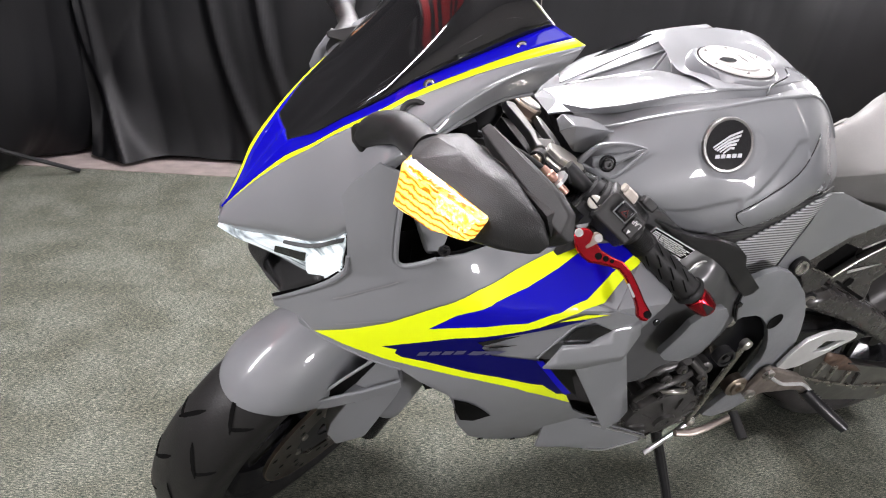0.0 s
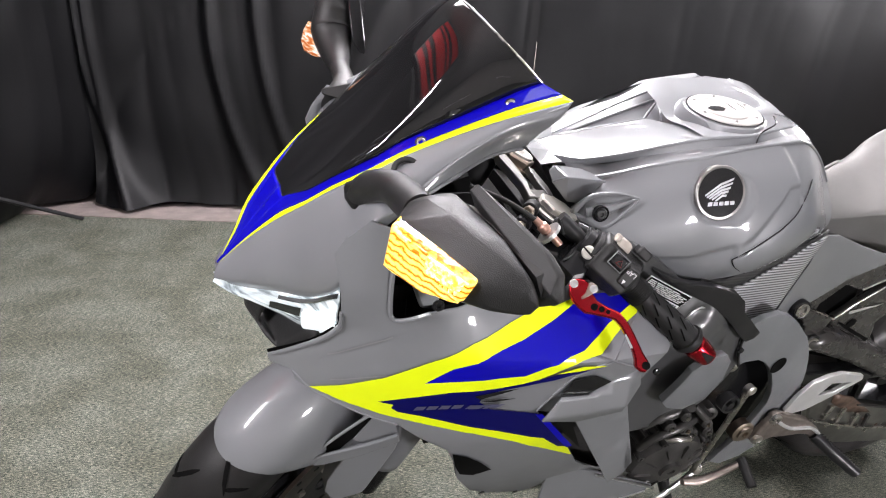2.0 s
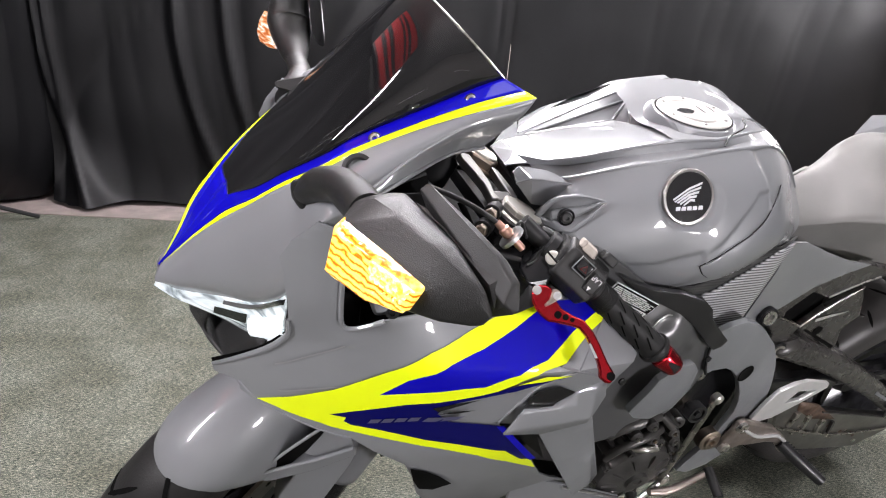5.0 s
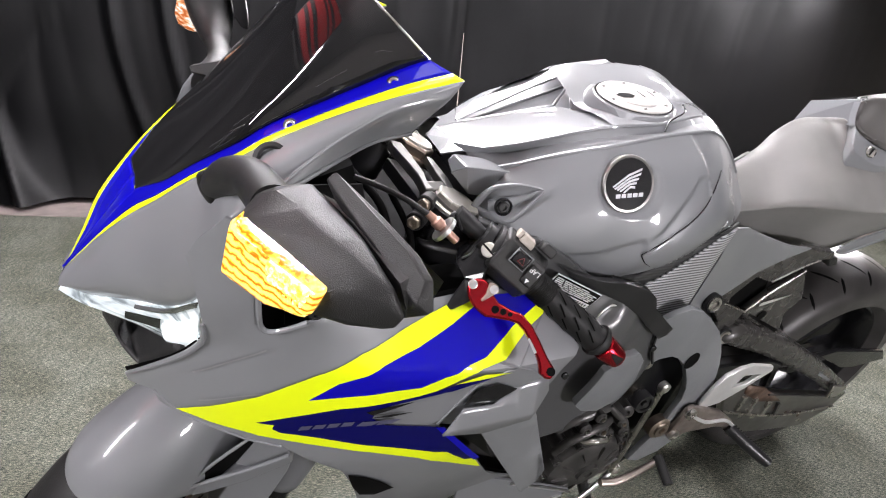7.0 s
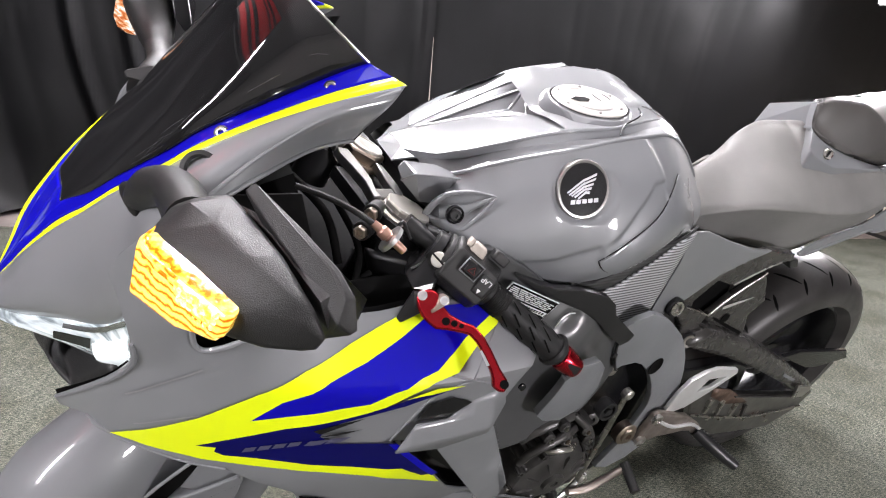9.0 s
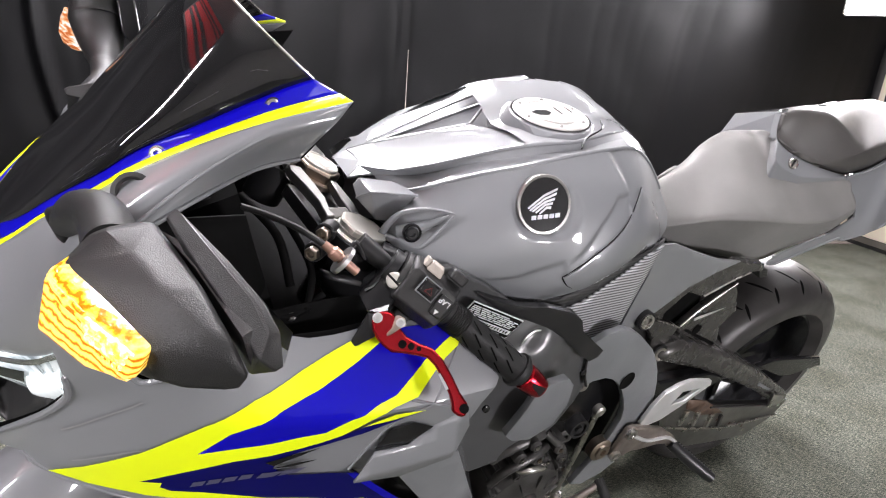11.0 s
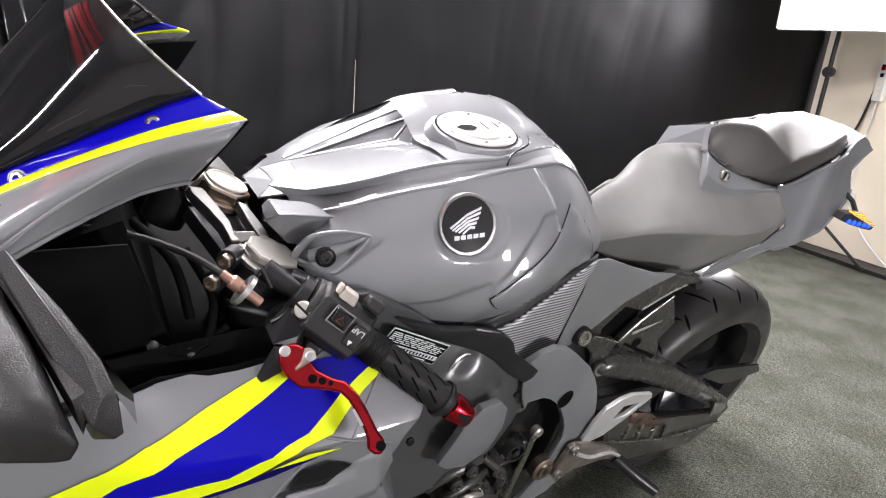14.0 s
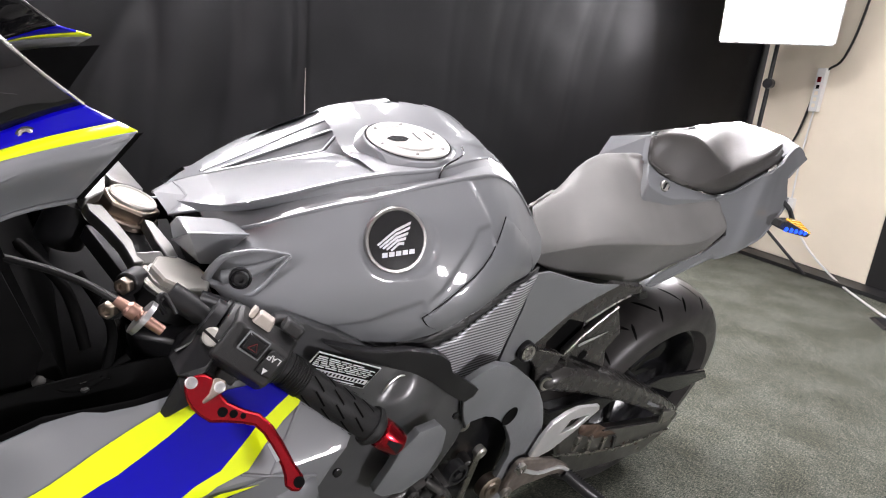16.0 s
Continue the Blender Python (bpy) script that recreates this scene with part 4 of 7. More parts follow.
def shaped(v):
    """The flank with its pressed folds, and the dish in which the badge sits."""
    v = Vector(v)
    d, a = side_of(REAR_FOLD, v.x, v.z)
    if 0 < a < 1 or abs(d) < .004:
        v.y += .0045 * max(0.0, min(1.0, .5 - d / .005)) * max(0.0, 1 - abs(d) / .05) * min(1.0, 6 * (1 - a))
    d, a = side_of(LOW_FOLD, v.x, v.z)
    if 0 < a < 1:
        v.y += .004 * max(0.0, min(1.0, .5 + d / .005)) * max(0.0, 1 - abs(d) / .05) * min(1.0, 4 * a)
    q = v - BADGE_AT
    h = q.dot(BADGE_N)
    q = q - BADGE_N * h
    back = max(0.0, min(1.0, q.x / .03))
    r = q.length - .008 * back
    if r < .054 and h > -.03:
        top = -.001 if r < .036 else -.001 + .016 * min(1.0, ((r - .036) / .012)) ** 1.5
        if h > top:
            v -= BADGE_N * (h - top)
    return v


bodyl = ([shaped(v) for v in bodyl[0]], bodyl[1])
TF = [far(RL)] + [far(q, False) for q in TB[1:]]
tank = part("fuel_tank", bodyl, PAINT, bike, "glossy grey fuel tank with faceted covers", smooth=50, out=LEFT)
part("tank_flank", loft(TF, 60, 14), PAINT, tank, "glossy grey flank of the tank", smooth=50, out=RIGHT)
body_pts = np.array([tuple(v) for v in bodyl[0]])


def tank_y(x, z):
    """Depth of the tank's left flank at (x, z)."""
    d = (body_pts[:, 0] - x) ** 2 + (body_pts[:, 2] - z) ** 2 + 1e-6
    k = np.argsort(d)[:6]
    w = 1 / d[k]
    return float((body_pts[k, 1] * w).sum() / w.sum())


k1 = next(k for k, q in enumerate(RT) if q.x > .33)
for side_rails, o in (((RT, RM, RL), LEFT), ((far(RT)[k1:], far(RM)[k1:], far(RL)[k1:]), RIGHT)):
    part("tank_groove", loft([side_rails[0], side_rails[1]], 60, 1, True), PAINT, tank, "steep wall of the tank groove", out=o)
    part("tank_shelf", loft([side_rails[1], side_rails[2]], 60, 1, True), PAINT, tank, "narrow shelf along the tank", out=TOP)
    part("shelf_edge", tube([q - Vector((0, 0, .0010)) for q in side_rails[2][1:44:3]], .0027, 10, 3), PAINT, tank)
    part("cover_edge", tube([q - Vector((0, 0, .0010)) for q in side_rails[0][4:36:3]], .0025, 10, 3), PAINT, tank)
k0 = next(k for k, q in enumerate(RT) if q.x > .225)
CEN = [Vector((a.x, 0, a.z + .003 - .018 * max(0, min(1, (.44 - a.x) / .06)) + .5 * FAR_LIFT * max(0, min(1, (a.x - .15) / .12)))) for a in RT]
rows5 = [RT, between(RT, CEN, .5, (0, 0, .002)), CEN, between(far(RT), CEN, .5, (0, 0, .002)), far(RT)]
part("tank_cover", loft([q[k0:] for q in rows5], 48, 20), PAINT, tank, "smooth grey upper cover", smooth=45, out=TOP)
# facets of the cover in front of the cap
C_A = [Vector(p) for p in ((.080, -.042, .891), (.109, -.060, .906), (.131, -.068, .915), (.163, -.075, .927), (.201, -.080, .938), (.245, -.085, .946))]
TRI_A, TRI_B, TRI_C = Vector((.084, .036, .8905)), Vector((.262, .073, .938)), Vector((.222, .040, .917))
C_B = [TRI_A.lerp(TRI_C, k / 5) for k in range(6)]
C_C = [TRI_A.lerp(TRI_B, k / 5) for k in range(6)]
C_D = [Vector(p) for p in ((.082, .050, .886), (.110, .058, .894), (.157, .070, .909), (.200, .080, .924), (.264, .084, .950), (.330, .085, .970))]
C_E = [Vector(p) for p in ((.100, .095, .885), (.143, .110, .902), (.188, .113, .917), (.219, .115, .927), (.258, .119, .947), (.330, .102, .966))]
cf = part("cover_facet", loft([C_A, [a.lerp(b, .5) + Vector((0, 0, .002)) for a, b in zip(C_A, C_B)], C_B], 30, 8), PAINT, tank, "broad bright facet of the tank cover", smooth=40, out=TOP)
part("sunken_facet", loft([[p - Vector((0, 0, .0020)) for p in C_B], [p - Vector((0, 0, .0012)) for p in C_C]], 30, 1, True), PAINT, cf, "sunken triangular facet", smooth=20, out=TOP)
part("ridge_facet", loft([C_C, C_D], 30, 1, True), PAINT, cf, smooth=20, out=TOP)
part("outer_facet", loft([C_D, [a.lerp(b, .5) + Vector((0, 0, .003)) for a, b in zip(C_D, C_E)], C_E, [p + Vector((0, .006, -.03)) for p in C_E]], 30, 8), PAINT, cf, "far shoulder of the cover", smooth=40, out=TOP)
part("rear_facet", ([TRI_C, TRI_B, C_D[-1], Vector((.300, .045, .957)), Vector((.262, .012, .942)), Vector((.238, .024, .919))], [(0, 1, 5), (1, 2, 3), (1, 3, 4), (1, 4, 5)]), PAINT, cf, "step behind the sunken facet", smooth=0, out=TOP)
part("rear_facet", ([C_A[-1], C_A[-2], TRI_C, Vector((.238, .024, .919)), Vector((.246, -.03, .925))], [(0, 1, 2), (0, 2, 4), (2, 3, 4)]), PAINT, cf, smooth=0, out=TOP)
part("cover_shoulder", hull([C_D[-1], C_E[-1], (.360, .086, .967), (.405, .073, .953), (.412, .088, .940), (.280, .060, .935), (.390, .040, .940), C_C[-1], (.330, .105, .930), (.44, .06, .925)]), PAINT, cf, "far rear shoulder of the cover", bevel=0.002, smooth=25)
for rail in (C_B, C_C, C_D, [TRI_C, TRI_C.lerp(TRI_B, .5), TRI_B]):
    part("facet_edge", tube([q - Vector((0, 0, .0008)) for q in rail], .0024, 10, 4), PAINT, cf)
# front beak of the cover
N_TIP, N_TOP, N_MID, N_LOW, N_FAR = Vector((.027, .015, .8805)), Vector((.051, .038, .8805)), Vector((.056, .001, .8825)), Vector((.035, -.020, .8725)), Vector((.062, .065, .8765))
under = [p + Vector((.020, 0, -.026)) for p in (N_TIP, N_LOW, N_FAR)]
nv_ = [N_TIP, N_TOP, N_MID, N_LOW, N_FAR] + under + [C_A[0], TRI_A, C_D[0], C_E[0], C_A[0].lerp(C_B[0], .5) + Vector((0, 0, .002))]
part("cover_nose", (nv_, [(0, 2, 1), (0, 3, 2), (0, 1, 4), (0, 5, 6, 3), (0, 4, 7, 5), (2, 3, 8, 12), (1, 2, 12, 9), (1, 9, 10, 4), (4, 10, 11)]), PAINT, tank, "pointed beak of the cover", smooth=12)
for rail in ((N_TIP, N_TOP, TRI_A), (N_TOP, N_MID, N_LOW), (N_LOW, C_A[0], C_A[1])):
    part("nose_edge", tube([q - Vector((0, 0, .0006)) for q in rail], .0016, 8, 2), PAINT, tank)
base = [(.238, .022, .917), (.244, -.030, .922), (.252, -.070, .942), (0.300, -0.091, 0.940), (.350, -.085, .930), (.385, -.040, .940), (.385, .035, .945), (.340, .065, .948), (.275, .060, .942), (.252, .045, .930)]
CAPC = Vector((.300, -.021, .958))
CAPN = Vector((-.05, -.03, 1)).normalized()
cx, cy, cn = frame_of(CAPN)
part("cap_pedestal", hull(base + [(x, y, z - .03) for x, y, z in base] + [CAPC - CAPN * .001 + cx * a + cy * b for a, b in ring(18, .0555)]), PAINT, tank, "faceted raised seat of the filler cap", bevel=0.0018, smooth=18)
cap = part("filler_cap", lathe([(-.004, .0510), (.0012, .0510), (.0024, .0496), (.0024, .0370), (.0012, .0360), (.0012, .0340), (.0034, .0322), (.0034, .0)], CAPC, CAPN, 48), CAPSILVER, tank, "silver lockable filler cap ring", smooth=25)
part("cap_gap", lathe([(0, .0535), (.0004, .0535), (.0004, .0505)], CAPC, CAPN, 48), GLOSSBLACK, cap, "dark gap round the cap")
kx = (cx * Vector((1, 0, 0)).dot(cx) + cy * Vector((1, 0, 0)).dot(cy)).normalized()
ky = CAPN.cross(kx)
part("key_slot", ([CAPC + CAPN * .0042 + kx * a + ky * b for a, b in ((-.032, -.001), (-.024, -.009), (-.010, -.010), (-.002, -.003), (-.006, .004), (-.02, .006))], [(0, 1, 2, 3, 4, 5)]), GLOSSBLACK, cap, "dark key slot flap", smooth=0, out=TOP)
for a0, b0, w in ((.012, .002, .011), (.030, .004, .009)):
    part("hinge_slot", ([CAPC + CAPN * .0040 + kx * (a0 + a) + ky * (b0 + b) for a, b in ((-.0008, -w), (.0008, -w), (.0008, w), (-.0008, w))], [(0, 1, 2, 3)]), GLOSSBLACK, cap, smooth=0, out=TOP)
for k in range(6):
    a = 2 * math.pi * k / 6 + .5
    part("cap_screw", lathe([(0, .0026), (.0008, .0026), (.0012, .0016), (.0003, .0016), (.0003, 0)], CAPC + CAPN * .0024 + cx * .043 * math.cos(a) + cy * .043 * math.sin(a), CAPN, 12), YOKE, cap)
for line in ([(.302, -.094, .943), (.310, -.086, .951), (.318, -.083, .955), (.345, -.072, .961), (.360, -.05, .963)],):
    part("cover_seam", tube(line, .0011, 6, 5), GLOSSBLACK, tank, "dark seam of the cover")
# pointed front covers with their screws
fcov = part("front_cover", hull([(.029, -.052, .881), (.036, -.052, .889), (.073, -.055, .885), (.089, -.060, .881), (.028, -.072, .874), (.038, -.087, .889), (.094, -.088, .883), (.076, -.090, .865), (.051, -.082, .850), (.063, -.086, .850), (.050, -.050, .850), (.085, -.060, .858)]), PAINT, tank, "pointed grey front cover", bevel=0.0018, smooth=18)
part("cover_crease", tube([(.028, -.072, .8745), (.038, -.0872, .8890), (.066, -.0880, .8862), (.094, -.0882, .8832)], .0014, 8, 2), PAINT, fcov)
RIM_TOP = [(.051, -.101, .844), (.057, -.104, .860), (.068, -.109, .875), (.094, -.1195, .884), (.121, -.1285, .882)]
RIM_LOW = [(.051, -.101, .844), (.066, -.115, .842), (.085, -.126, .839), (.099, -.129, .852), (.121, -.130, .881)]
sc_ = part("screw_cover", hull([(x, y + .006, z) for x, y, z in RIM_TOP + RIM_LOW] + [(.06, -.080, .84), (.11, -.105, .86)]), PAINT, tank, "triangular grey cover with a sunken pocket round the screw", bevel=0.001, smooth=18)
part("cover_rim", tube(RIM_TOP, [.0044, .0042, .0030, .0018, .0010], 12, 4), PAINT, sc_, "rounded raised rim")
part("cover_rim", tube(RIM_LOW, [.0044, .0040, .0034, .0026, .0010], 12, 4), PAINT, sc_, "rounded raised rim")
part("screw_pocket", tube([(.064, -.1105, .852), (.080, -.1165, .857), (.100, -.1225, .868), (.116, -.1270, .879)], [.0070, .0085, .0040, .0010], 14, 4), DARKGREY, sc_, "dark tapering pocket")
at_ = Vector((.0765, -.1240, .8575))
scr_ = part("cover_screw", lathe([(-.004, .0105), (.0006, .0105), (.0012, .0090), (.0004, .0080)], at_, (-.2, -1, .25), 24), GLOSSBLACK, tank, "black socket screw")
part("screw_head", lathe([(-.004, .0066), (.0022, .0066), (.0030, .0052), (.0030, .0032), (.0005, .0030), (.0005, 0)], at_, (-.2, -1, .25), 20), SATIN, scr_)
# round badge with a plain silver wing shape
EC, EN = BADGE_AT, BADGE_N
emx = Vector((1, -.13, 0)).normalized()
emx = (emx - EN * emx.dot(EN)).normalized()
emy = EN.cross(emx) * -1
if emy.z < 0:
    emy = -emy
badge = part("badge", lathe([(-.016, .0352), (.0016, .0352), (.0030, .0342), (.0032, .0318), (.0026, .0308), (.0026, 0)], EC, EN, 48), RIMSTEEL, tank, "round black badge with silver rim", smooth=25)
part("badge_face", lathe([(.0027, .0312), (.0030, .0310), (.0030, 0)], EC, EN, 48), GLOSSBLACK, badge, "gloss black badge face")


def on_badge(points, h=.0052):
    return [EC + EN * h + emx * a * .0295 + emy * b * .0295 for a, b in points]


tips = [(.53, .68), (.50, .50), (.43, .30), (.35, .12), (.28, -.06)]
roots = [(-.76, -.14), (-.68, -.22), (-.56, -.26), (-.42, -.30), (-.25, -.34)]
for (ax_, ay_), (bx_, by_) in zip(tips, roots):
    mx_, my_ = (ax_ + bx_) / 2 + .04, (ay_ + by_) / 2 + .08
    pts = [(bx_, by_), (mx_, my_ + .05), (ax_, ay_), (ax_ - .02, ay_ - .11), (mx_ + .02, my_ - .05), (bx_ + .05, by_ - .06)]
    part("wing_bar", (on_badge(pts, .0036), [list(range(6))]), SILVERPRINT, badge, "silver feather bar", smooth=0, out=EN)
for k in range(5):
    a0 = -.56 + .26 * k
    b0 = -.62 + .03 * k
    part("badge_bar", (on_badge([(a0, b0), (a0 + .21, b0 + .02), (a0 + .21, b0 + .19), (a0, b0 + .17)], .0036), [(0, 1, 2, 3)]), SILVERPRINT, badge, "small silver block under the wing", smooth=0, out=EN)
PANEL_EDGE = [(.392, .905), (.373, .893), (.350, .875), (.327, .858), (.304, .842), (.286, .829), (.268, .815), (.265, .811), (.274, .800), (.288, .792)]
part("tank_lower_panel", sheet(PANEL_EDGE + [(.300, .788), (.361, .801), (.42, .811), (.484, .808), (.470, .850), (.435, .878), (.412, .894)], tank_y, .015, .002), PAINT, tank, "lower tank side panel", solid=0.002, smooth=50, out=LEFT, bevel=0.001)
part("panel_gap", tube([(x - .0012, tank_y(x, z) - .0012, z + .0012) for x, z in PANEL_EDGE], .0007, 6, 4), GLOSSBLACK, tank, "dark gap beside the lower panel")

# ---- seat and tail ----
BEFORE_TAIL = set(bike.children_recursive)
S_LOW = [(0.56, -0.065, 0.777), (0.598, -0.07, 0.759), (0.668, -0.085, 0.741), (0.745, -0.108, 0.734), (0.783, -0.122, 0.747), (0.824, -0.132, 0.777), (0.904, -0.136, 0.802), (0.98, -0.126, 0.832)]
S_SIDE = [(0.547, -0.065, 0.793), (0.595, -0.085, 0.812), (0.624, -0.105, 0.829), (0.663, -0.125, 0.839), (0.715, -0.14, 0.842), (0.786, -0.148, 0.838), (0.874, -0.145, 0.835), (0.97, -0.128, 0.844)]
S_TOP = [(0.571, -0.01, 0.842), (0.624, -0.015, 0.871), (0.657, -0.02, 0.896), (0.69, -0.03, 0.917), (0.734, -0.04, 0.925), (0.746, -0.065, 0.92), (0.79, -0.095, 0.898), (0.913, -0.11, 0.896)]
S_MID = [(0.592, 0.01, 0.834), (0.639, 0.01, 0.871), (0.663, 0.01, 0.903), (0.693, 0.005, 0.928), (0.744, 0, 0.934), (0.756, -0.03, 0.943), (0.775, -0.035, 0.91), (0.8, -0.04, 0.885)]
half = [S_LOW, between(S_LOW, S_SIDE, .82), S_SIDE, between(S_SIDE, S_TOP, .2, (0, -.003, .002)), between(S_SIDE, S_TOP, .6, (0, -.004, .001)), S_TOP, between(S_TOP, S_MID, .6, (0, 0, .003)), S_MID]


def leaned(p):
    """The far side of seat and tail, which sits a little lower and narrower."""
    return Vector((p[0] - .9 * p[1] * max(0.0, min(1.0, (.95 - p[0]) / .2)), -p[1] * .8, p[2] + .90 * p[1]))


full = half + [[leaned(p) for p in r] for r in half[-3::-1]]
seat = part("rider_seat", loft(full, 56, 48), VINYL, bike, "worn black vinyl rider seat", smooth=60, solid=0.005, out=TOP)
TAIL_L = [(.907, .899), (.972, .843), (.979, .826), (.917, .797), (.853, .785), (.795, .769), (.768, .751), (.795, .749), (.850, .764), (.947, .786), (.959, .783), (.992, .784), (1.110, .807), (1.160, .834), (1.205, .860), (1.219, .884), (1.187, .928), (1.245, .964), (1.193, .989), (1.141, .973), (1.114, .957), (1.042, .934), (.975, .910)]


def tail_y(x, z):
    """Depth of the tail panel: a soft ridge runs down it where it turns to the rear."""
    k = x - .28 * (z - .86)
    ridge = .007 * math.exp(-((k - 1.045) / .022) ** 2) if k < 1.045 else .007 * math.exp(-((k - 1.045) / .05) ** 2)
    return float(np.interp(z, [.76, .78, .82, .865, .905, .95, .99], [-.139, -.138, -.133, -.122, -.110, -.101, -.090])) + .10 * max(0.0, x - 1.12) - ridge


tc = part("tail_cowl", sheet(TAIL_L, tail_y, .008), PAINT, bike, "glossy grey tail side panel", solid=0.004, smooth=40, bevel=0.0018, out=LEFT)
r = sheet(TAIL_L, tail_y, .03)
part("tail_cowl", ([Vector((v[0], -.8 * v[1], v[2] - .055)) for v in r[0]], r[1]), PAINT, bike, "glossy grey tail side panel", solid=0.004, smooth=40, out=RIGHT)
PAD_LOW = [(.745, -.045, .982), (.739, -.055, .959), (.736, -.068, .946), (.759, -.080, .933), (.798, -.090, .921), (.853, -.097, .909), (.933, -.100, .897), (.985, -.100, .904), (1.055, -.098, .931), (1.131, -.090, .953), (1.166, -.075, .969)]
SEAT_EDGE = [(.753, -.041, .984), (.748, -.050, .945), (.723, -.085, .924), (.736, -.095, .913), (.772, -.105, .902), (.806, -.108, .900), (.904, -.112, .899), (.979, -.108, .905), (1.048, -.103, .931), (1.122, -.095, .955), (1.160, -.080, .970)]
lowest = [Vector((x + .01, y * .94, z - .05)) for x, y, z in SEAT_EDGE]
hump = part("tail_hump", loft([[Vector(p) + Vector((.004, .012, -.004)) for p in PAD_LOW], PAD_LOW, SEAT_EDGE, lowest], 48, 3, True), PAINT, bike, "glossy grey tail hump round the pillion pad", smooth=25, out=LEFT, bevel=0.0012)
r = loft([PAD_LOW[4:], SEAT_EDGE[4:], lowest[4:]], 48, 3, True)
part("hump_flank", ([leaned(v) for v in r[0]], r[1]), PAINT, hump, smooth=25, out=RIGHT)
part("hump_front", hull([(.765, .055, .907), (.773, .050, .946), (.752, -.040, .985), (.750, -.050, .943), (.800, .060, .900), (.800, .050, .945), (.790, -.042, .983), (.800, -.055, .930)]), PAINT, hump, "grey face in front of the pillion pad", bevel=0.0016, smooth=15)
part("hump_top", hull([(.773, .050, .946), (.753, -.040, .984), (1.014, .030, .981), (1.024, .045, .972), (.80, .06, .93), (.92, .05, .95), (.80, -.03, .97), (.92, 0, .96)]), PAINT, hump, "grey top beside the pad", bevel=0.0016, smooth=15)
part("hump_fold", tube([(.752, -.0415, .985), (.748, -.047, .962), (.748, -.052, .944), (.762, -.067, .932), (.736, -.080, .927), (.728, -.085, .921)], .0020, 8, 3), PAINT, hump)
part("hump_rear", hull([(1.139, -.088, .968), (1.202, -.085, .989), (1.262, -.088, .963), (1.22, .095, .972), (1.26, .085, .980), (1.30, .08, .962), (1.305, .020, .978), (1.320, 0, .980), (1.16, 0, .95), (1.203, -.095, .928), (1.22, .09, .93)]), PAINT, hump, "grey rear end of the tail", bevel=0.003, smooth=20)
part("tail_edge", tube([(x, tail_y(x, z) - .001, z) for x, z in TAIL_L[6:16]], .0022, 8, 3), PAINT, tc)
part("tail_edge", tube([(x, tail_y(x, z) - .001, z) for x, z in TAIL_L[16:] + TAIL_L[:1]], .0018, 8, 3), PAINT, tc)
P_LOW = [Vector(p) + Vector((.005, .004, .001)) for p in PAD_LOW]
P_SIDE = [(0.749, -0.045, 0.984), (0.746, -0.055, 0.960), (0.751, -0.062, 0.948), (0.769, -0.078, 0.938), (0.801, -0.090, 0.929), (0.834, -0.098, 0.923), (0.884, -0.105, 0.932), (0.930, -0.105, 0.942), (1.009, -0.102, 0.958), (1.093, -0.090, 0.972), (1.147, -0.075, 0.981)]
P_UP = [(0.758, -0.045, 0.987), (0.766, -0.050, 0.991), (0.785, -0.056, 0.994), (0.804, -0.062, 0.995), (0.827, -0.072, 0.994), (0.857, -0.084, 0.981), (0.922, -0.098, 0.952), (0.968, -0.098, 0.958), (1.039, -0.093, 0.972), (1.101, -0.082, 0.984), (1.150, -0.068, 0.988)]
P_MID = [(0.866, 0.020, 0.965), (0.892, 0.020, 0.968), (0.943, 0.030, 0.969), (0.982, 0.030, 0.974), (1.015, 0.030, 0.982), (1.047, 0.030, 0.988), (1.090, 0.030, 0.992), (1.158, 0.030, 0.993), (1.240, 0.030, 0.988), (1.304, 0.020, 0.979), (1.313, -0.000, 0.966)]
ph = [P_LOW, between(P_LOW, P_SIDE, .5, (0, -.004, 0)), P_SIDE, between(P_SIDE, P_UP, .5, (0, -.002, .001)), P_UP, between(P_UP, P_MID, .12, (0, 0, .002)), between(P_UP, P_MID, .55, (0, 0, .004)), P_MID]
part("pillion_pad", loft(ph + [[leaned(p) for p in r] for r in ph[-2::-1]], 56, 40), PADVINYL, bike, "black vinyl pillion pad with a soft front bolster", smooth=70, solid=0.004, out=TOP)
part("pad_strap", tube([(1.080, -.099, .941), (1.098, -.097, .946), (1.112, -.094, .952)], .004, 8, 3), STEEL, bike, "bright strap end under the pad")
lock = part("seat_lock", lathe([(-.002, .0092), (.002, .0092), (.003, .0078), (.0015, .0070), (.0015, 0)], (.760, -.0945, .919), (-.35, -.85, .45), 20), STEEL, bike, "round steel seat lock", smooth=25)
part("lock_slot", hull([Vector((.760, -.0945, .919)) + Vector((-.35, -.85, .45)).normalized() * h + Vector((.35, .1, .9)).normalized() * f + Vector((1, -.3, 0)) * g for h in (.001, .0032) for f in (-.006, .006) for g in (-.0015, .0015)]), GLOSSBLACK, lock)
ind = part("rear_indicator", hull([(x, y, z) for y in (-.154, -.136) for x, z in [(1.124, .845), (1.130, .859), (1.208, .853), (1.318, .812), (1.308, .805), (1.180, .830)]]), PLASTIC, bike, "small black rear indicator with a lit lamp row", bevel=0.003)
part("amber_lens", hull([(x, y, z) for y in (-.156, -.146) for x, z in [(1.160, .861), (1.205, .856), (1.310, .818), (1.300, .816), (1.205, .850), (1.162, .856)]]), AMBER, ind, "lit amber lens edge", bevel=0.001)
for k in range(5):
    p = Vector((1.165 + .028 * k, -.154, .839 - .0048 * k))
    part("indicator_lamp", lathe([(-.002, .0050), (.003, .0045), (.004, 0)], p, (-.3, -.9, .1), 10), BLUELED, ind, "small blue lamp")
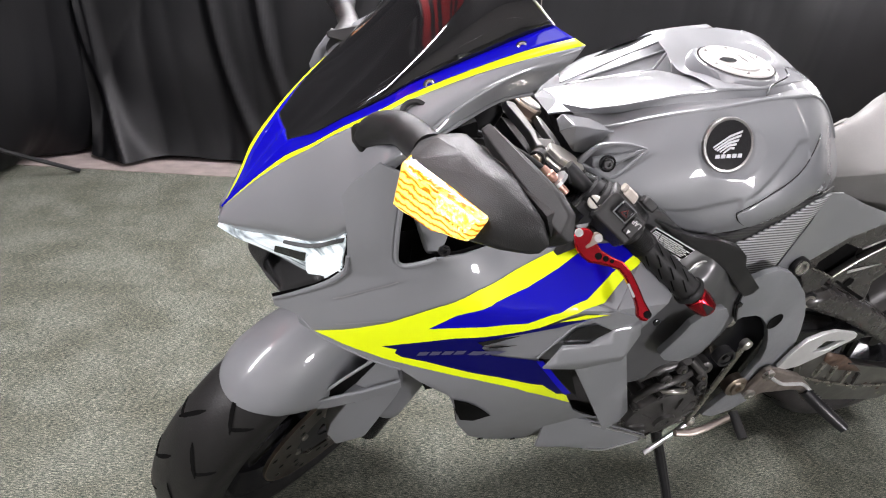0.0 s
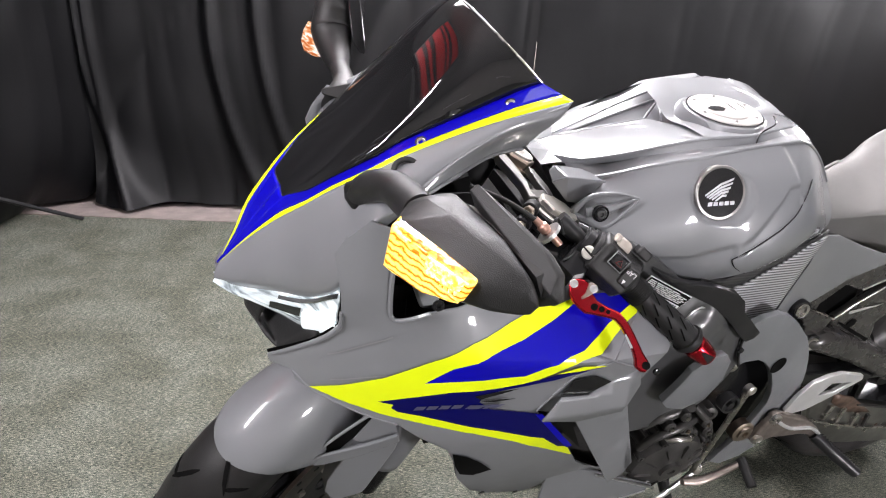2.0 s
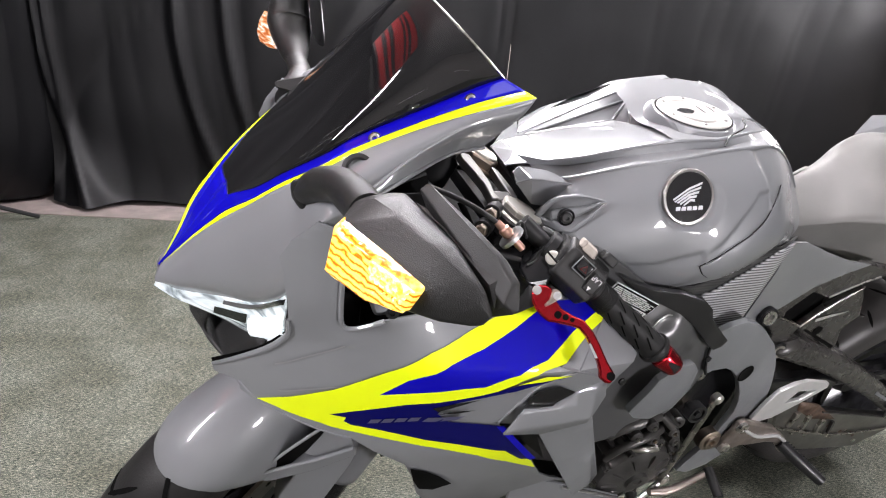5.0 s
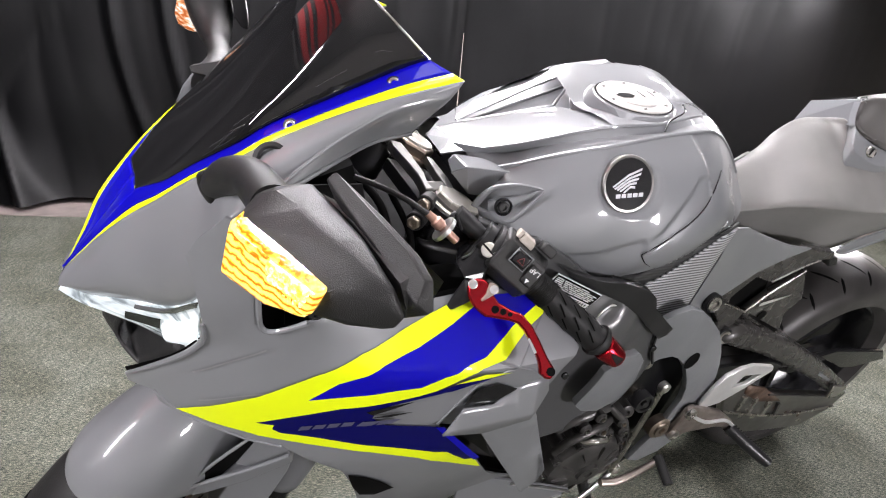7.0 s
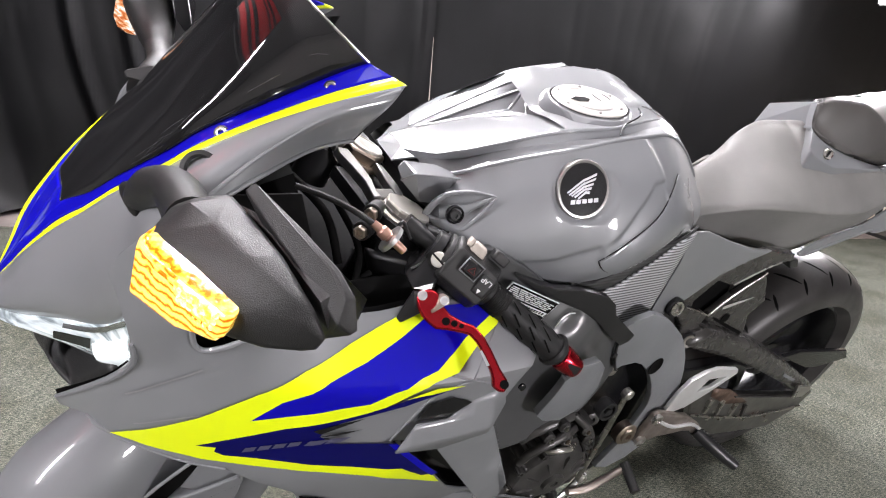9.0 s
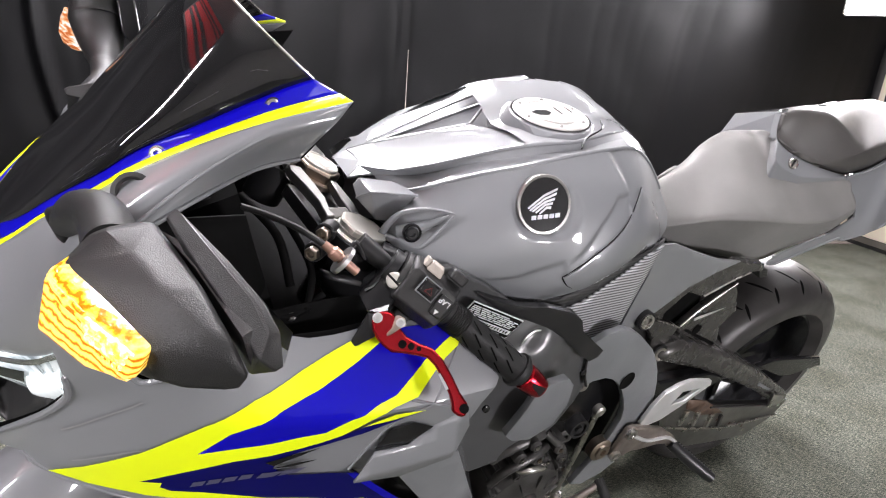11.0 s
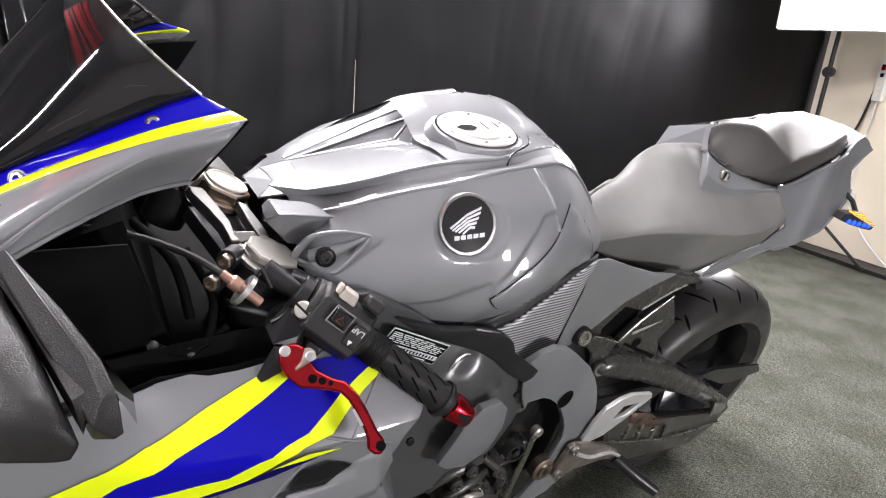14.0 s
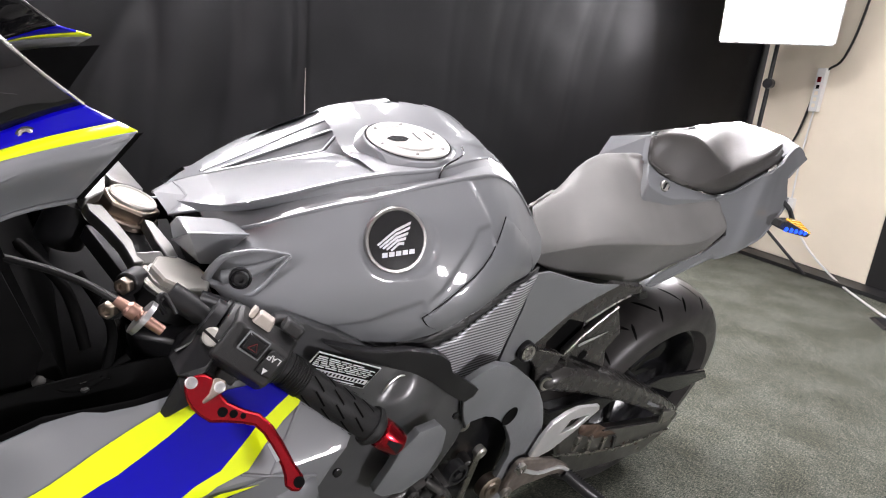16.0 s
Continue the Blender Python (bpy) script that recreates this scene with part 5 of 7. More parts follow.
part("indicator_stalk", tube([(1.205, -.10, .880), (1.212, -.125, .866), (1.195, -.148, .852)], .005, 8, 1), SATIN, ind)
part("plate_bracket", tube([(1.20, -.03, .88), (1.29, -.03, .80), (1.30, 0, .74), (1.24, .02, .75)], .005, 8, 4), SATIN, bike, "bent black bracket under the tail")

# the whole rear end stands a little further off than its rails say
for ob in set(bike.children_recursive) - BEFORE_TAIL:
    for v in ob.data.vertices:
        v.co = v.co + (v.co - Vector((-.14, -.59, 1.18))) * .08 * max(0.0, min(1.0, (v.co.x - .5) / .25))

# ---- panels under the seat ----
both("under_seat_panel", sheet([(.484, .803), (.530, .800), (.600, .775), (.660, .757), (.724, .746), (.670, .728), (.617, .704), (.580, .672), (.552, .649), (.526, .636), (.478, .632), (.484, .70), (.490, .750)], lambda x, z: -.120 - .16 * max(0.0, .54 - x) * (1 if z < .78 else .3), .02), PAINT, bike, "glossy grey panel under the seat", solid=0.004, bevel=0.002, smooth=40)
def carbon_y(x, z):
    """Depth of the triangle cover, which steps in along the tank."""
    return float(np.interp(x, [.20, .29, .36, .46, .52], [-.168, -.160, -.152, -.138, -.116]))


both("carbon_cover", sheet([(.500, .803), (.487, .764), (.478, .714), (.466, .668), (.425, .622), (.354, .690), (.342, .712), (.298, .736), (.345, .745), (.405, .772), (.455, .800)], carbon_y, .02), CARBON, bike, "ribbed carbon-look triangle cover", solid=0.004)
part("mesh_strip", sheet([(.250, .770), (.300, .760), (.350, .772), (.420, .800), (.500, .812), (.500, .800), (.410, .768), (.345, .741), (.298, .732), (.255, .744)], lambda x, z: carbon_y(x, z) + .003, .02), MESH, bike, "black perforated strip under the tank", solid=0.003, out=LEFT)
TRIM = [(.150, .800), (.179, .787), (.209, .777), (.253, .771), (.300, .756), (.318, .742), (.328, .722), (.393, .668), (.388, .656), (.372, .652), (.347, .672), (.301, .712), (.265, .736), (.232, .752), (.190, .770)]
both("knee_flare", sheet(TRIM, lambda x, z: -.181 + .10 * max(0.0, .24 - x) - .006 * math.exp(-((x - .33) / .04) ** 2), .010), SATIN, bike, "satin black trim bracket under the tank", solid=0.010, smooth=40, bevel=0.003)

# ---- frame, engine side ----
def holed(outer, inner, y, thick):
    """A plate with a three-cornered window."""
    bm = bmesh.new()
    a = [bm.verts.new((x, y, z)) for x, z in outer]
    b = [bm.verts.new((x, y, z)) for x, z in inner]
    ed = [bm.edges.new((q[i], q[(i + 1) % len(q)])) for q in (a, b) for i in range(len(q))]
    bmesh.ops.triangle_fill(bm, edges=ed, use_beauty=True)
    r = bmesh.ops.extrude_face_region(bm, geom=bm.faces[:])
    bmesh.ops.translate(bm, verts=[v for v in r["geom"] if isinstance(v, bmesh.types.BMVert)], vec=(0, thick, 0))
    bm.verts.index_update()
    o = [v.co.copy() for v in bm.verts], [[v.index for v in f.verts] for f in bm.faces]
    bm.free()
    return o


def frame_y(x, z):
    """Depth of the frame's left flank: a soft swelling with a small dent on it."""
    d2 = ((x - .262) / .060) ** 2 + ((z - .690) / .060) ** 2
    dent = ((x - .250) / .019) ** 2 + ((z - .720 - .5 * (x - .25)) / .010) ** 2
    return -.164 - .10 * max(0.0, .74 - z) * min(1.0, max(0.0, (.42 - x) / .1)) - .026 * math.exp(-d2) + .011 * math.exp(-dent) - .004 * math.exp(-((x - .272) / .01) ** 2 - ((z - .732) / .006) ** 2)


FRAME = [(.100, .835), (.113, .834), (.164, .805), (.211, .772), (.245, .755), (.302, .722), (.366, .674), (.405, .640), (.412, .590), (.40, .545), (.373, .510), (.344, .497), (.300, .483), (.190, .472), (.140, .573), (.130, .70), (.09, .80)]
spar = part("frame_spar", sheet(FRAME, frame_y, .006), FRAMEGREY, bike, "satin black aluminium frame with a scuffed dent", solid=0.012, smooth=60, out=LEFT)
r = sheet(FRAME, frame_y, .04)
part("frame_spar", (flip(r[0]), r[1]), SATIN, bike, "satin black aluminium frame spar", solid=0.012, smooth=60, out=RIGHT)
# bright alloy line put in as the highlight of the dent
part("dent_glint", tube([(x, frame_y(x, z) - .0005, z) for x, z in ((.232, .712), (.240, .724), (.252, .729), (.262, .728))], [.0009, .0018, .0020, .0008], 6, 4), ALLOY, spar, "scuffed bright chip that draws the highlight in the dent")
label_o, label_x = Vector((.142, -.1785, .797)), Vector((.072, -.006, -.036)).normalized()
label_y = Vector((.42, -.15, .87))
label_y = (label_y - label_x * label_y.dot(label_x)).normalized()
lab = part("rating_label", prism([(0, -.034), (.086, -.034), (.086, 0), (0, 0)], label_o, label_x, label_y, .001), WHITEPAINT, bike, "black and white printed frame label", smooth=0)
lnz = label_x.cross(label_y)
lout = -1 if lnz.y > 0 else 1


def label_bar(a0, a1, b0, b1, mat=GLOSSBLACK, h=.001):
    part("print_bar", ([label_o + label_x * a + label_y * b + lnz * lout * h for a, b in ((a0, b0), (a1, b0), (a1, b1), (a0, b1))], [(0, 1, 2, 3)]), mat, lab, smooth=0, out=LEFT)


label_bar(.001, .085, -.033, -.001)
rnd = random.Random(5)
for row in range(6):
    b0 = -.0035 - .0026 * row
    a = .003
    while a < .078 - (.012 if row == 0 else 0):
        w = rnd.uniform(.006, .016)
        label_bar(a, min(a + w, .082), b0 - .0016, b0, WHITEPAINT, .0014)
        a += w + .002
label_bar(.003, .083, -.0275, -.0205, WHITEPAINT, .0014)
for k in range(15):
    label_bar(.006 + k * .005, .0085 + k * .005, -.026, -.022, GLOSSBLACK, .0018)
label_bar(.030, .07, -.0315, -.0295, WHITEPAINT, .0014)
COVER = [(.238, .566), (.246, .600), (.256, .638), (.280, .661), (.312, .660), (.328, .642), (.334, .600), (.322, .560), (.288, .540), (.254, .550)]
both("engine_side_cover", sheet(COVER, lambda x, z: -.206 - .010 * math.exp(-((x - .275) / .05) ** 2 - ((z - .62) / .06) ** 2), .012), DARKGREY, bike, "smooth dark grey engine cover", solid=0.012, bevel=0.003, smooth=50)
def plate_y(x, z):
    """Depth of the plate over the swingarm pivot."""
    return float(np.interp(x, [.37, .44, .52, .60, .68], [-.171, -.178, -.172, -.158, -.150]))


PLATE = [(.377, .661), (.378, .675), (.398, .690), (.421, .698), (.448, .690), (.472, .674), (.523, .632), (.560, .592), (.588, .556), (.607, .525), (.622, .494), (.634, .462), (.639, .436), (.636, .400), (.627, .356), (.621, .290), (.590, .273), (.526, .280), (.487, .300), (.507, .335), (.525, .365), (.539, .407), (.547, .453), (.536, .487), (.518, .517), (.495, .550), (.471, .574), (.452, .589), (.435, .597), (.411, .593), (.402, .585), (.388, .610), (.380, .636)]
plate = part("pivot_plate", sheet(PLATE, plate_y, .011), DARKGREY, bike, "dark grey frame plate cover with a round hole", solid=0.010, bevel=0.003, smooth=50, out=LEFT)
hn = Vector((.12, -1, .05)).normalized()
# hole and hollow are dark surfaces, with their shade as colour
part("plate_hole", lathe([(.0004, .0175), (.0012, .0165), (.0008, .0150), (.0005, .0)], (.495, plate_y(.495, .572) - .0006, .572), hn, 28), VOID, plate, "dark disc standing for the shaded round hole in the plate", smooth=40)
part("hollow_back", sheet([(.36, .64), (.44, .60), (.52, .56), (.60, .50), (.62, .30), (.55, .20), (.38, .24), (.30, .42)], lambda x, z: -.128, .05), GLOSSBLACK, plate, "black sheet standing for the shaded hollow behind the shift rod", solid=0.004, out=LEFT)
part("seam_hose", tube([(.3765, plate_y(.377, .661) - .001, .661), (.381, plate_y(.381, .636) - .001, .636), (.390, plate_y(.39, .608) - .001, .608), (.401, plate_y(.401, .586) - .001, .586)], .0022, 8, 6), RUBBER, bike, "braided black hose at the frame joint")
rnd2 = random.Random(21)
for k, (x, z, s_) in enumerate(((.425, .555, .012), (.46, .46, .010), (.43, .44, .014))):
    part("linkage_fitting", lathe([(-.02, s_), (.004, s_), (.006, s_ * .7), (.006, s_ * .35), (.001, s_ * .3), (.001, 0)], (x, -.145 - .02 * rnd2.random(), z), (-.2, -1, .2), 14), ENGINE if k % 3 else STEEL, plate, smooth=30)
part("engine_block", hull([(.05, -.15, .60), (.05, .15, .60), (.42, -.128, .64), (.42, .128, .64), (.56, -.115, .30), (.56, .115, .30), (.10, -.15, .30), (.10, .15, .30), (.30, -.14, .20), (.30, .14, .20), (.50, -.11, .66), (.50, .11, .66), (.60, -.10, .45), (.60, .10, .45)]), ENGINE, bike, "black engine block", bevel=0.01)
part("radiator", hull([(-.05, -.15, .72), (-.05, .15, .72), (.0, -.15, .38), (.0, .15, .38), (-.02, -.15, .72), (-.02, .15, .72), (.03, -.15, .38), (.03, .15, .38)]), SATIN, bike, "black radiator behind the wheel")
part("airbox", hull([(.08, -.10, .84), (.08, .10, .84), (.45, -.09, .80), (.45, .09, .80), (.08, -.13, .62), (.08, .13, .62), (.45, -.11, .62), (.45, .11, .62)]), SATIN, bike, "black airbox and inner frame")
part("rear_tray", hull([(.52, -.04, .76), (.52, .05, .76), (.92, -.05, .78), (.92, .05, .78), (1.15, -.04, .83), (1.15, .04, .83), (.60, -.06, .66), (.60, .07, .66), (.80, -.07, .72), (.80, .07, .72)]), SATIN, bike, "black seat tray")
ec = Vector((.336, -.205, .372))
eng = part("clutch_cover", lathe([(-.07, .074), (-.012, .074), (-.004, .070), (0, .062), (.003, .05), (.006, .04), (.006, .022), (.012, .02), (.012, .008), (.009, .007), (.009, 0)], ec, (0, -1, -.08), 40), ENGINE, bike, "round black engine casing", smooth=30)
for k in range(10):
    a = 2 * math.pi * k / 10
    x, y, n = frame_of((0, -1, -.08))
    d = x * math.cos(a) + y * math.sin(a)
    part("casing_bolt", lathe([(-.01, .0065), (.004, .0065), (.004, .003), (.001, .003), (.001, 0)], ec + d * .076 - n * .008, n, 10), STEEL if k % 3 == 0 else ENGINE, eng)
    part("casing_rib", hull([ec + d * .038 + n * .006, ec + d * .066 + n * .001, ec + d * .038 + n * .0085 + x * .001, ec + d * .066 + n * .004, ec + d * .052 + y * .003 + n * .001, ec + d * .052 - y * .003 + n * .001]), ENGINE, eng)
for k, pts in enumerate(([(.262, -.192, .425), (.275, -.198, .455), (.300, -.200, .470), (.335, -.195, .476), (.360, -.185, .470)],
                          [(.300, -.190, .440), (.318, -.205, .452), (.345, -.205, .448), (.365, -.198, .430)],
                          [(.352, -.180, .500), (.372, -.190, .482), (.396, -.190, .457), (.404, -.188, .420)],
                          [(.388, -.182, .470), (.410, -.186, .440), (.428, -.186, .395), (.440, -.182, .358)],
                          [(.258, -.180, .470), (.280, -.186, .495), (.315, -.186, .505), (.345, -.180, .500)])):
    part("engine_pipe", tube(pts, (.0075, .0055, .006, .0045, .009)[k], 12, 6), (ENGINE, STEEL, ENGINE, SATIN, ENGINE)[k], bike, "bent engine pipe" if k == 0 else "")
for k, (x, z, r_) in enumerate(((.268, .436, .010), (.300, .478, .011), (.334, .470, .012), (.358, .452, .009), (.380, .470, .010), (.398, .440, .011), (.412, .405, .009), (.318, .505, .010), (.282, .460, .008), (.425, .375, .010))):
    bl = part("engine_boss", lathe([(-.03, r_), (-.002, r_), (0, r_ * .8), (.002, r_ * .7), (.002, r_ * .4), (-.002, r_ * .35), (-.002, 0)], (x, -.204 + .12 * abs(x - .33), z), (-.05, -1, .12), 14), ENGINE, bike, "cast engine boss" if k == 0 else "", smooth=30)
    part("boss_bolt", lathe([(-.002, r_ * .34), (.003, r_ * .34), (.003, r_ * .18), (.001, r_ * .15), (.001, 0)], (x, -.205 + .12 * abs(x - .33), z), (-.05, -1, .12), 6), STEEL if k % 2 else BRASS, bl)
for k in range(6):
    x0 = .268 + .024 * k
    part("cylinder_fin", hull([(x0, y, z) for x0 in (x0, x0 + .014) for y in (-.14, -.186) for z in (.435 + .006 * k, .440 + .006 * k)]), ENGINE, bike, bevel=.001)
part("cover_bolt", lathe([(-.01, .017), (.006, .017), (.006, .013), (.002, .013), (.002, .006), (.007, .006), (.007, 0)], (.372, -.213, .545), (0, -1, .1), 24), SATIN, bike, "black recessed cover bolt")
rod = part("shift_rod", tube([(.420, -.200, .556), (.418, -.201, .45), (.415, -.200, .334)], [.0052, .0046, .0046], 10, 2), STEEL, bike, "steel shift linkage rod")
for z in (.556, .335):
    part("rod_joint", lathe([(-.006, .0095), (.004, .0095), (.006, .005), (.005, 0)], (.419, -.203, z), (0, -1, .1), 18), STEEL, rod)
part("pivot_bolt", lathe([(-.012, .024), (.004, .024), (.006, .020), (.006, .016), (.010, .015), (.010, .007), (.004, .006), (.004, 0)], (.530, -.168, .378), (0, -1, .1), 28), BRASS, bike, "copper-coloured swingarm pivot bolt")
for p in ((.535, -.131, .655), (.614, -.133, .567)):
    b = part("frame_bolt", lathe([(-.02, .013), (.004, .013), (.004, .008), (.0, .008), (.0, 0)], p, (-.1, -1, .15), 20), STEEL, bike, "steel socket-head frame bolt in a black ring")
    part("bolt_washer", lathe([(-.012, .0175), (.0015, .0175), (.003, .0160), (.0015, .0125)], p, (-.1, -1, .15), 20), SATIN, b)
lever = part("shift_lever", tube([(.394, -.208, .311), (.425, -.213, .312), (.455, -.216, .327), (.498, -.220, .362)], [.007, .008, .007, .006], 12, 4), WORNALLOY, bike, "worn alloy shift lever")
part("shift_toe", tube([(.497, -.214, .364), (.490, -.262, .350)], .009, 12, 2), RUBBER, lever, "black rubber toe peg")
stay = part("belly_stay", tube([(.352, -.205, .250), (.372, -.203, .266), (.400, -.202, .300), (.437, -.193, .330)], .0052, 10, 5), ALLOY, bike, "bright bent stay beside the engine")
brk = part("peg_bracket", prism([(.557, .352), (.560, .372), (.572, .424), (.585, .430), (.609, .420), (.681, .391), (.741, .346), (.775, .305), (.765, .288), (.735, .318), (.716, .336), (.685, .345), (.640, .348), (.612, .352), (.590, .345), (.575, .338)], (0, -.172, 0), (1, 0, 0), (0, 0, 1), .014), WORNALLOY, bike, "worn alloy footrest bracket", bevel=0.004)
part("bracket_rib", tube([(.585, -.181, .412), (.640, -.181, .378), (.700, -.181, .366), (.745, -.181, .335)], .004, 8, 4), POLISHED, brk)
for p in ((.579, -.181, .417), (.566, -.181, .360)):
    part("bracket_bolt", lathe([(-.004, .012), (.003, .012), (.004, .009), (.004, .006), (.001, .005), (.001, 0)], p, (0, -1, 0), 18), STEEL, brk)
HEEL = [(.612, .418), (.622, .462), (.638, .494), (.668, .507), (.700, .510), (.764, .494), (.770, .482), (.716, .440), (.668, .411), (.63, .405)]
HOLE = [(.674, .452), (.690, .483), (.742, .478), (.712, .455)]


part("heel_guard", holed(HEEL, HOLE, -.168, .008), POLISHED, brk, "polished alloy heel guard with a window", bevel=0.0015, smooth=20)
peg = part("footpeg", tube([(.735, -.178, .332), (.765, -.215, .312), (.802, -.252, .290)], [.012, .0135, .0115], 12, 4), SATIN, bike, "knurled black footpeg")
for k in range(14):
    f = k / 14
    c = Vector((.742, -.186, .340)).lerp(Vector((.800, -.250, .303)), f)
    part("peg_stud", hull([c + Vector((dx, dy, dz)) for dx in (-.006, .006) for dy in (-.001, .001) for dz in (-.003, .001)]), SATIN, peg)
# sub-frame strut and rear brackets
both("subframe_strut", prism([(.542, .650), (.607, .703), (.718, .747), (.805, .730), (.813, .713), (.776, .714), (.739, .703), (.673, .674), (.628, .690), (.594, .649), (.598, .636), (.575, .635)], (0, -.110, 0), (1, 0, 0), (0, 0, 1), .016), ARMBLACK, bike, "black subframe strut", bevel=0.003)
part("strut_edge", tube([(.676, -.119, .676), (.739, -.119, .704), (.776, -.119, .715)], .0015, 8, 3), STEEL, bike, "thin bright line along the strut edge")
part("strut_stop", hull([(x, y, z) for y in (-.115, -.085) for x, z in [(.806, .713), (.832, .713), (.846, .694), (.822, .693)]]), PLASTIC, bike, "black rubber stop", bevel=0.002)
# dark sheet for the shade in the frame recess
both("frame_recess", sheet([(.600, .600), (.600, .640), (.655, .678), (.705, .672), (.720, .62), (.688, .575)], lambda x, z: -.094, .05), VOID, bike, solid=0.003)
both("passenger_bracket", prism([(.662, .598), (.700, .638), (.766, .689), (.790, .660), (.820, .611), (.796, .578), (.820, .524), (.815, .517), (.673, .584)], (0, -.105, 0), (1, 0, 0), (0, 0, 1), .014), ARMBLACK, bike, "cast black hanger bracket", bevel=0.004)
part("bracket_edge", tube([(.664, -.113, .600), (.700, -.113, .639), (.766, -.113, .688)], .0014, 8, 3), STEEL, bike, "thin bright line along the bracket edge")
part("bracket_fold", hull([(.694, -.110, .612), (.699, -.115, .622), (.722, -.115, .626), (.780, -.113, .631), (.722, -.110, .617), (.70, -.110, .60)]), POLISHED, bike, "pale cast rib", bevel=0.001)
# flat dark disc and bar draw the shade of hole and slot
part("bracket_hole", lathe([(0, .011), (.0012, .011), (.0012, 0)], (.722, -.1128, .585), (0, -1, 0), 16), VOID, bike)
part("bracket_slot", hull([(x, y, z) for y in (-.1135, -.10) for x, z in [(.683, .590), (.690, .592), (.806, .534), (.802, .526)]]), VOID, bike)
both("pivot_post", prism([(.535, .652), (.567, .647), (.640, .617), (.629, .560), (.600, .555), (.585, .60)], (0, -.118, 0), (1, 0, 0), (0, 0, 1), .016), ARMBLACK, bike, "cast black frame post", bevel=0.003)
part("post_edge", tube([(.567, -.127, .648), (.605, -.127, .633), (.640, -.127, .617)], .0015, 8, 3), STEEL, bike, "thin bright line along the post edge")
part("frame_backing", sheet([(.36, .70), (.44, .62), (.50, .66), (.56, .66), (.64, .60), (.62, .50), (.45, .50), (.36, .56)], lambda x, z: -.112, .05), SATIN, bike, "black inner frame behind the plate", solid=0.004, out=LEFT)
arm = part("swingarm", prism([(.600, .560), (.625, .582), (.653, .588), (.705, .572), (.758, .550), (.870, .500), (.979, .441), (1.100, .372), (1.216, .301), (1.225, .285), (1.184, .268), (1.110, .312), (1.042, .354), (.873, .441), (.756, .496), (.622, .548)], (0, -.115, 0), (1, 0, 0), (0, 0, 1), .055), ARMBLACK, bike, "satin black aluminium swingarm", bevel=0.018, smooth=60)
part("arm_print", sheet([(1.02, .395), (1.09, .357), (1.09, .349), (1.02, .386)], lambda x, z: -.1432, .05), DARKGREY, arm, "faint raised marking", smooth=0)
part("shock_link", prism([(.660, .480), (.682, .466), (.836, .453), (.900, .425), (.859, .400), (.713, .415), (.660, .44)], (0, -.112, 0), (1, 0, 0), (0, 0, 1), .03), GLOSSBLACK, arm, "black shock linkage arm", bevel=0.006, smooth=50)
part("swingarm", hull([(.59, .125, .56), (.59, .125, .50), (1.15, .14, .34), (1.15, .14, .28), (.59, .08, .53), (1.15, .1, .3)]), SATIN, bike, "black aluminium swingarm", bevel=0.01)
part("lower_brace", prism([(.735, .380), (.798, .395), (.893, .346), (1.050, .303), (1.199, .262), (1.255, .263), (1.231, .199), (1.149, .155), (.990, .185), (.870, .212), (.798, .264)], (0, -.126, 0), (1, 0, 0), (0, 0, 1), .018), YOKE, arm, "dusty black lower brace", bevel=0.004)
part("rust_bracket", sheet([(.792, .398), (.863, .374), (.967, .304), (.880, .324), (.804, .367)], lambda x, z: -.1368, .04), RUST, arm, "rusty brown bracket plate", solid=0.003)
for k, (p, q, w) in enumerate((((.809, .360), (.813, .314), .006), ((.856, .344), (.868, .293), .005), ((.918, .316), (.928, .270), .006), ((.962, .300), (.982, .250), .004))):
    part("brace_rib", hull([(p[0] + dx, y, p[1]) for dx in (-w, w) for y in (-.135, -.142)] + [(q[0] + dx, y, q[1]) for dx in (-w * .8, w * .8) for y in (-.135, -.141)]), STEEL if k < 3 else ENGINE, arm, "bright worn rib" if k == 0 else "", bevel=0.001)
rnd5 = random.Random(31)
for k in range(16):
    x0 = rnd5.uniform(.77, 1.12)
    z0 = .335 - .30 * (x0 - .76) + rnd5.uniform(-.035, .012)
    w = rnd5.uniform(.006, .022)
    part("grime_patch", ([(x0, -.1358, z0), (x0 + w, -.1358, z0 - w * .3), (x0 + w * .9, -.1358, z0 - w * .3 - .009), (x0 - .003, -.1358, z0 - .006)], [(0, 1, 2, 3)]), STEEL if k % 3 else RUST, arm, smooth=0, out=LEFT)
part("brace_edge", tube([(.737, -.139, .334), (.860, -.139, .288), (1.006, -.139, .244), (1.120, -.139, .228), (1.234, -.139, .218)], .0028, 8, 6), STEEL, arm, "dirty pale brace edge")
part("brace_edge", tube([(.893, -.139, .346), (1.050, -.139, .303), (1.199, -.139, .262)], .0022, 8, 4), ENGINE, arm)
part("chain_guard", prism([(1.017, .425), (1.077, .432), (1.180, .412), (1.296, .390), (1.330, .356), (1.207, .352), (1.150, .362)], (0, -.118, 0), (1, 0, 0), (0, 0, 1), .012), GLOSSBLACK, bike, "gloss black chain guard fin", bevel=0.003)
part("chain", tube([(.56, -.10, .43), (.85, -.105, .41), (1.12, -.105, .395)], .010, 8, 4), ENGINE, bike, "drive chain")
part("axle_adjuster", hull([(1.10, -.155, .345), (1.17, -.155, .325), (1.175, -.155, .29), (1.11, -.155, .295), (1.12, -.14, .33), (1.16, -.14, .3)]), STEEL, arm, "dirty axle adjuster block", bevel=0.003)
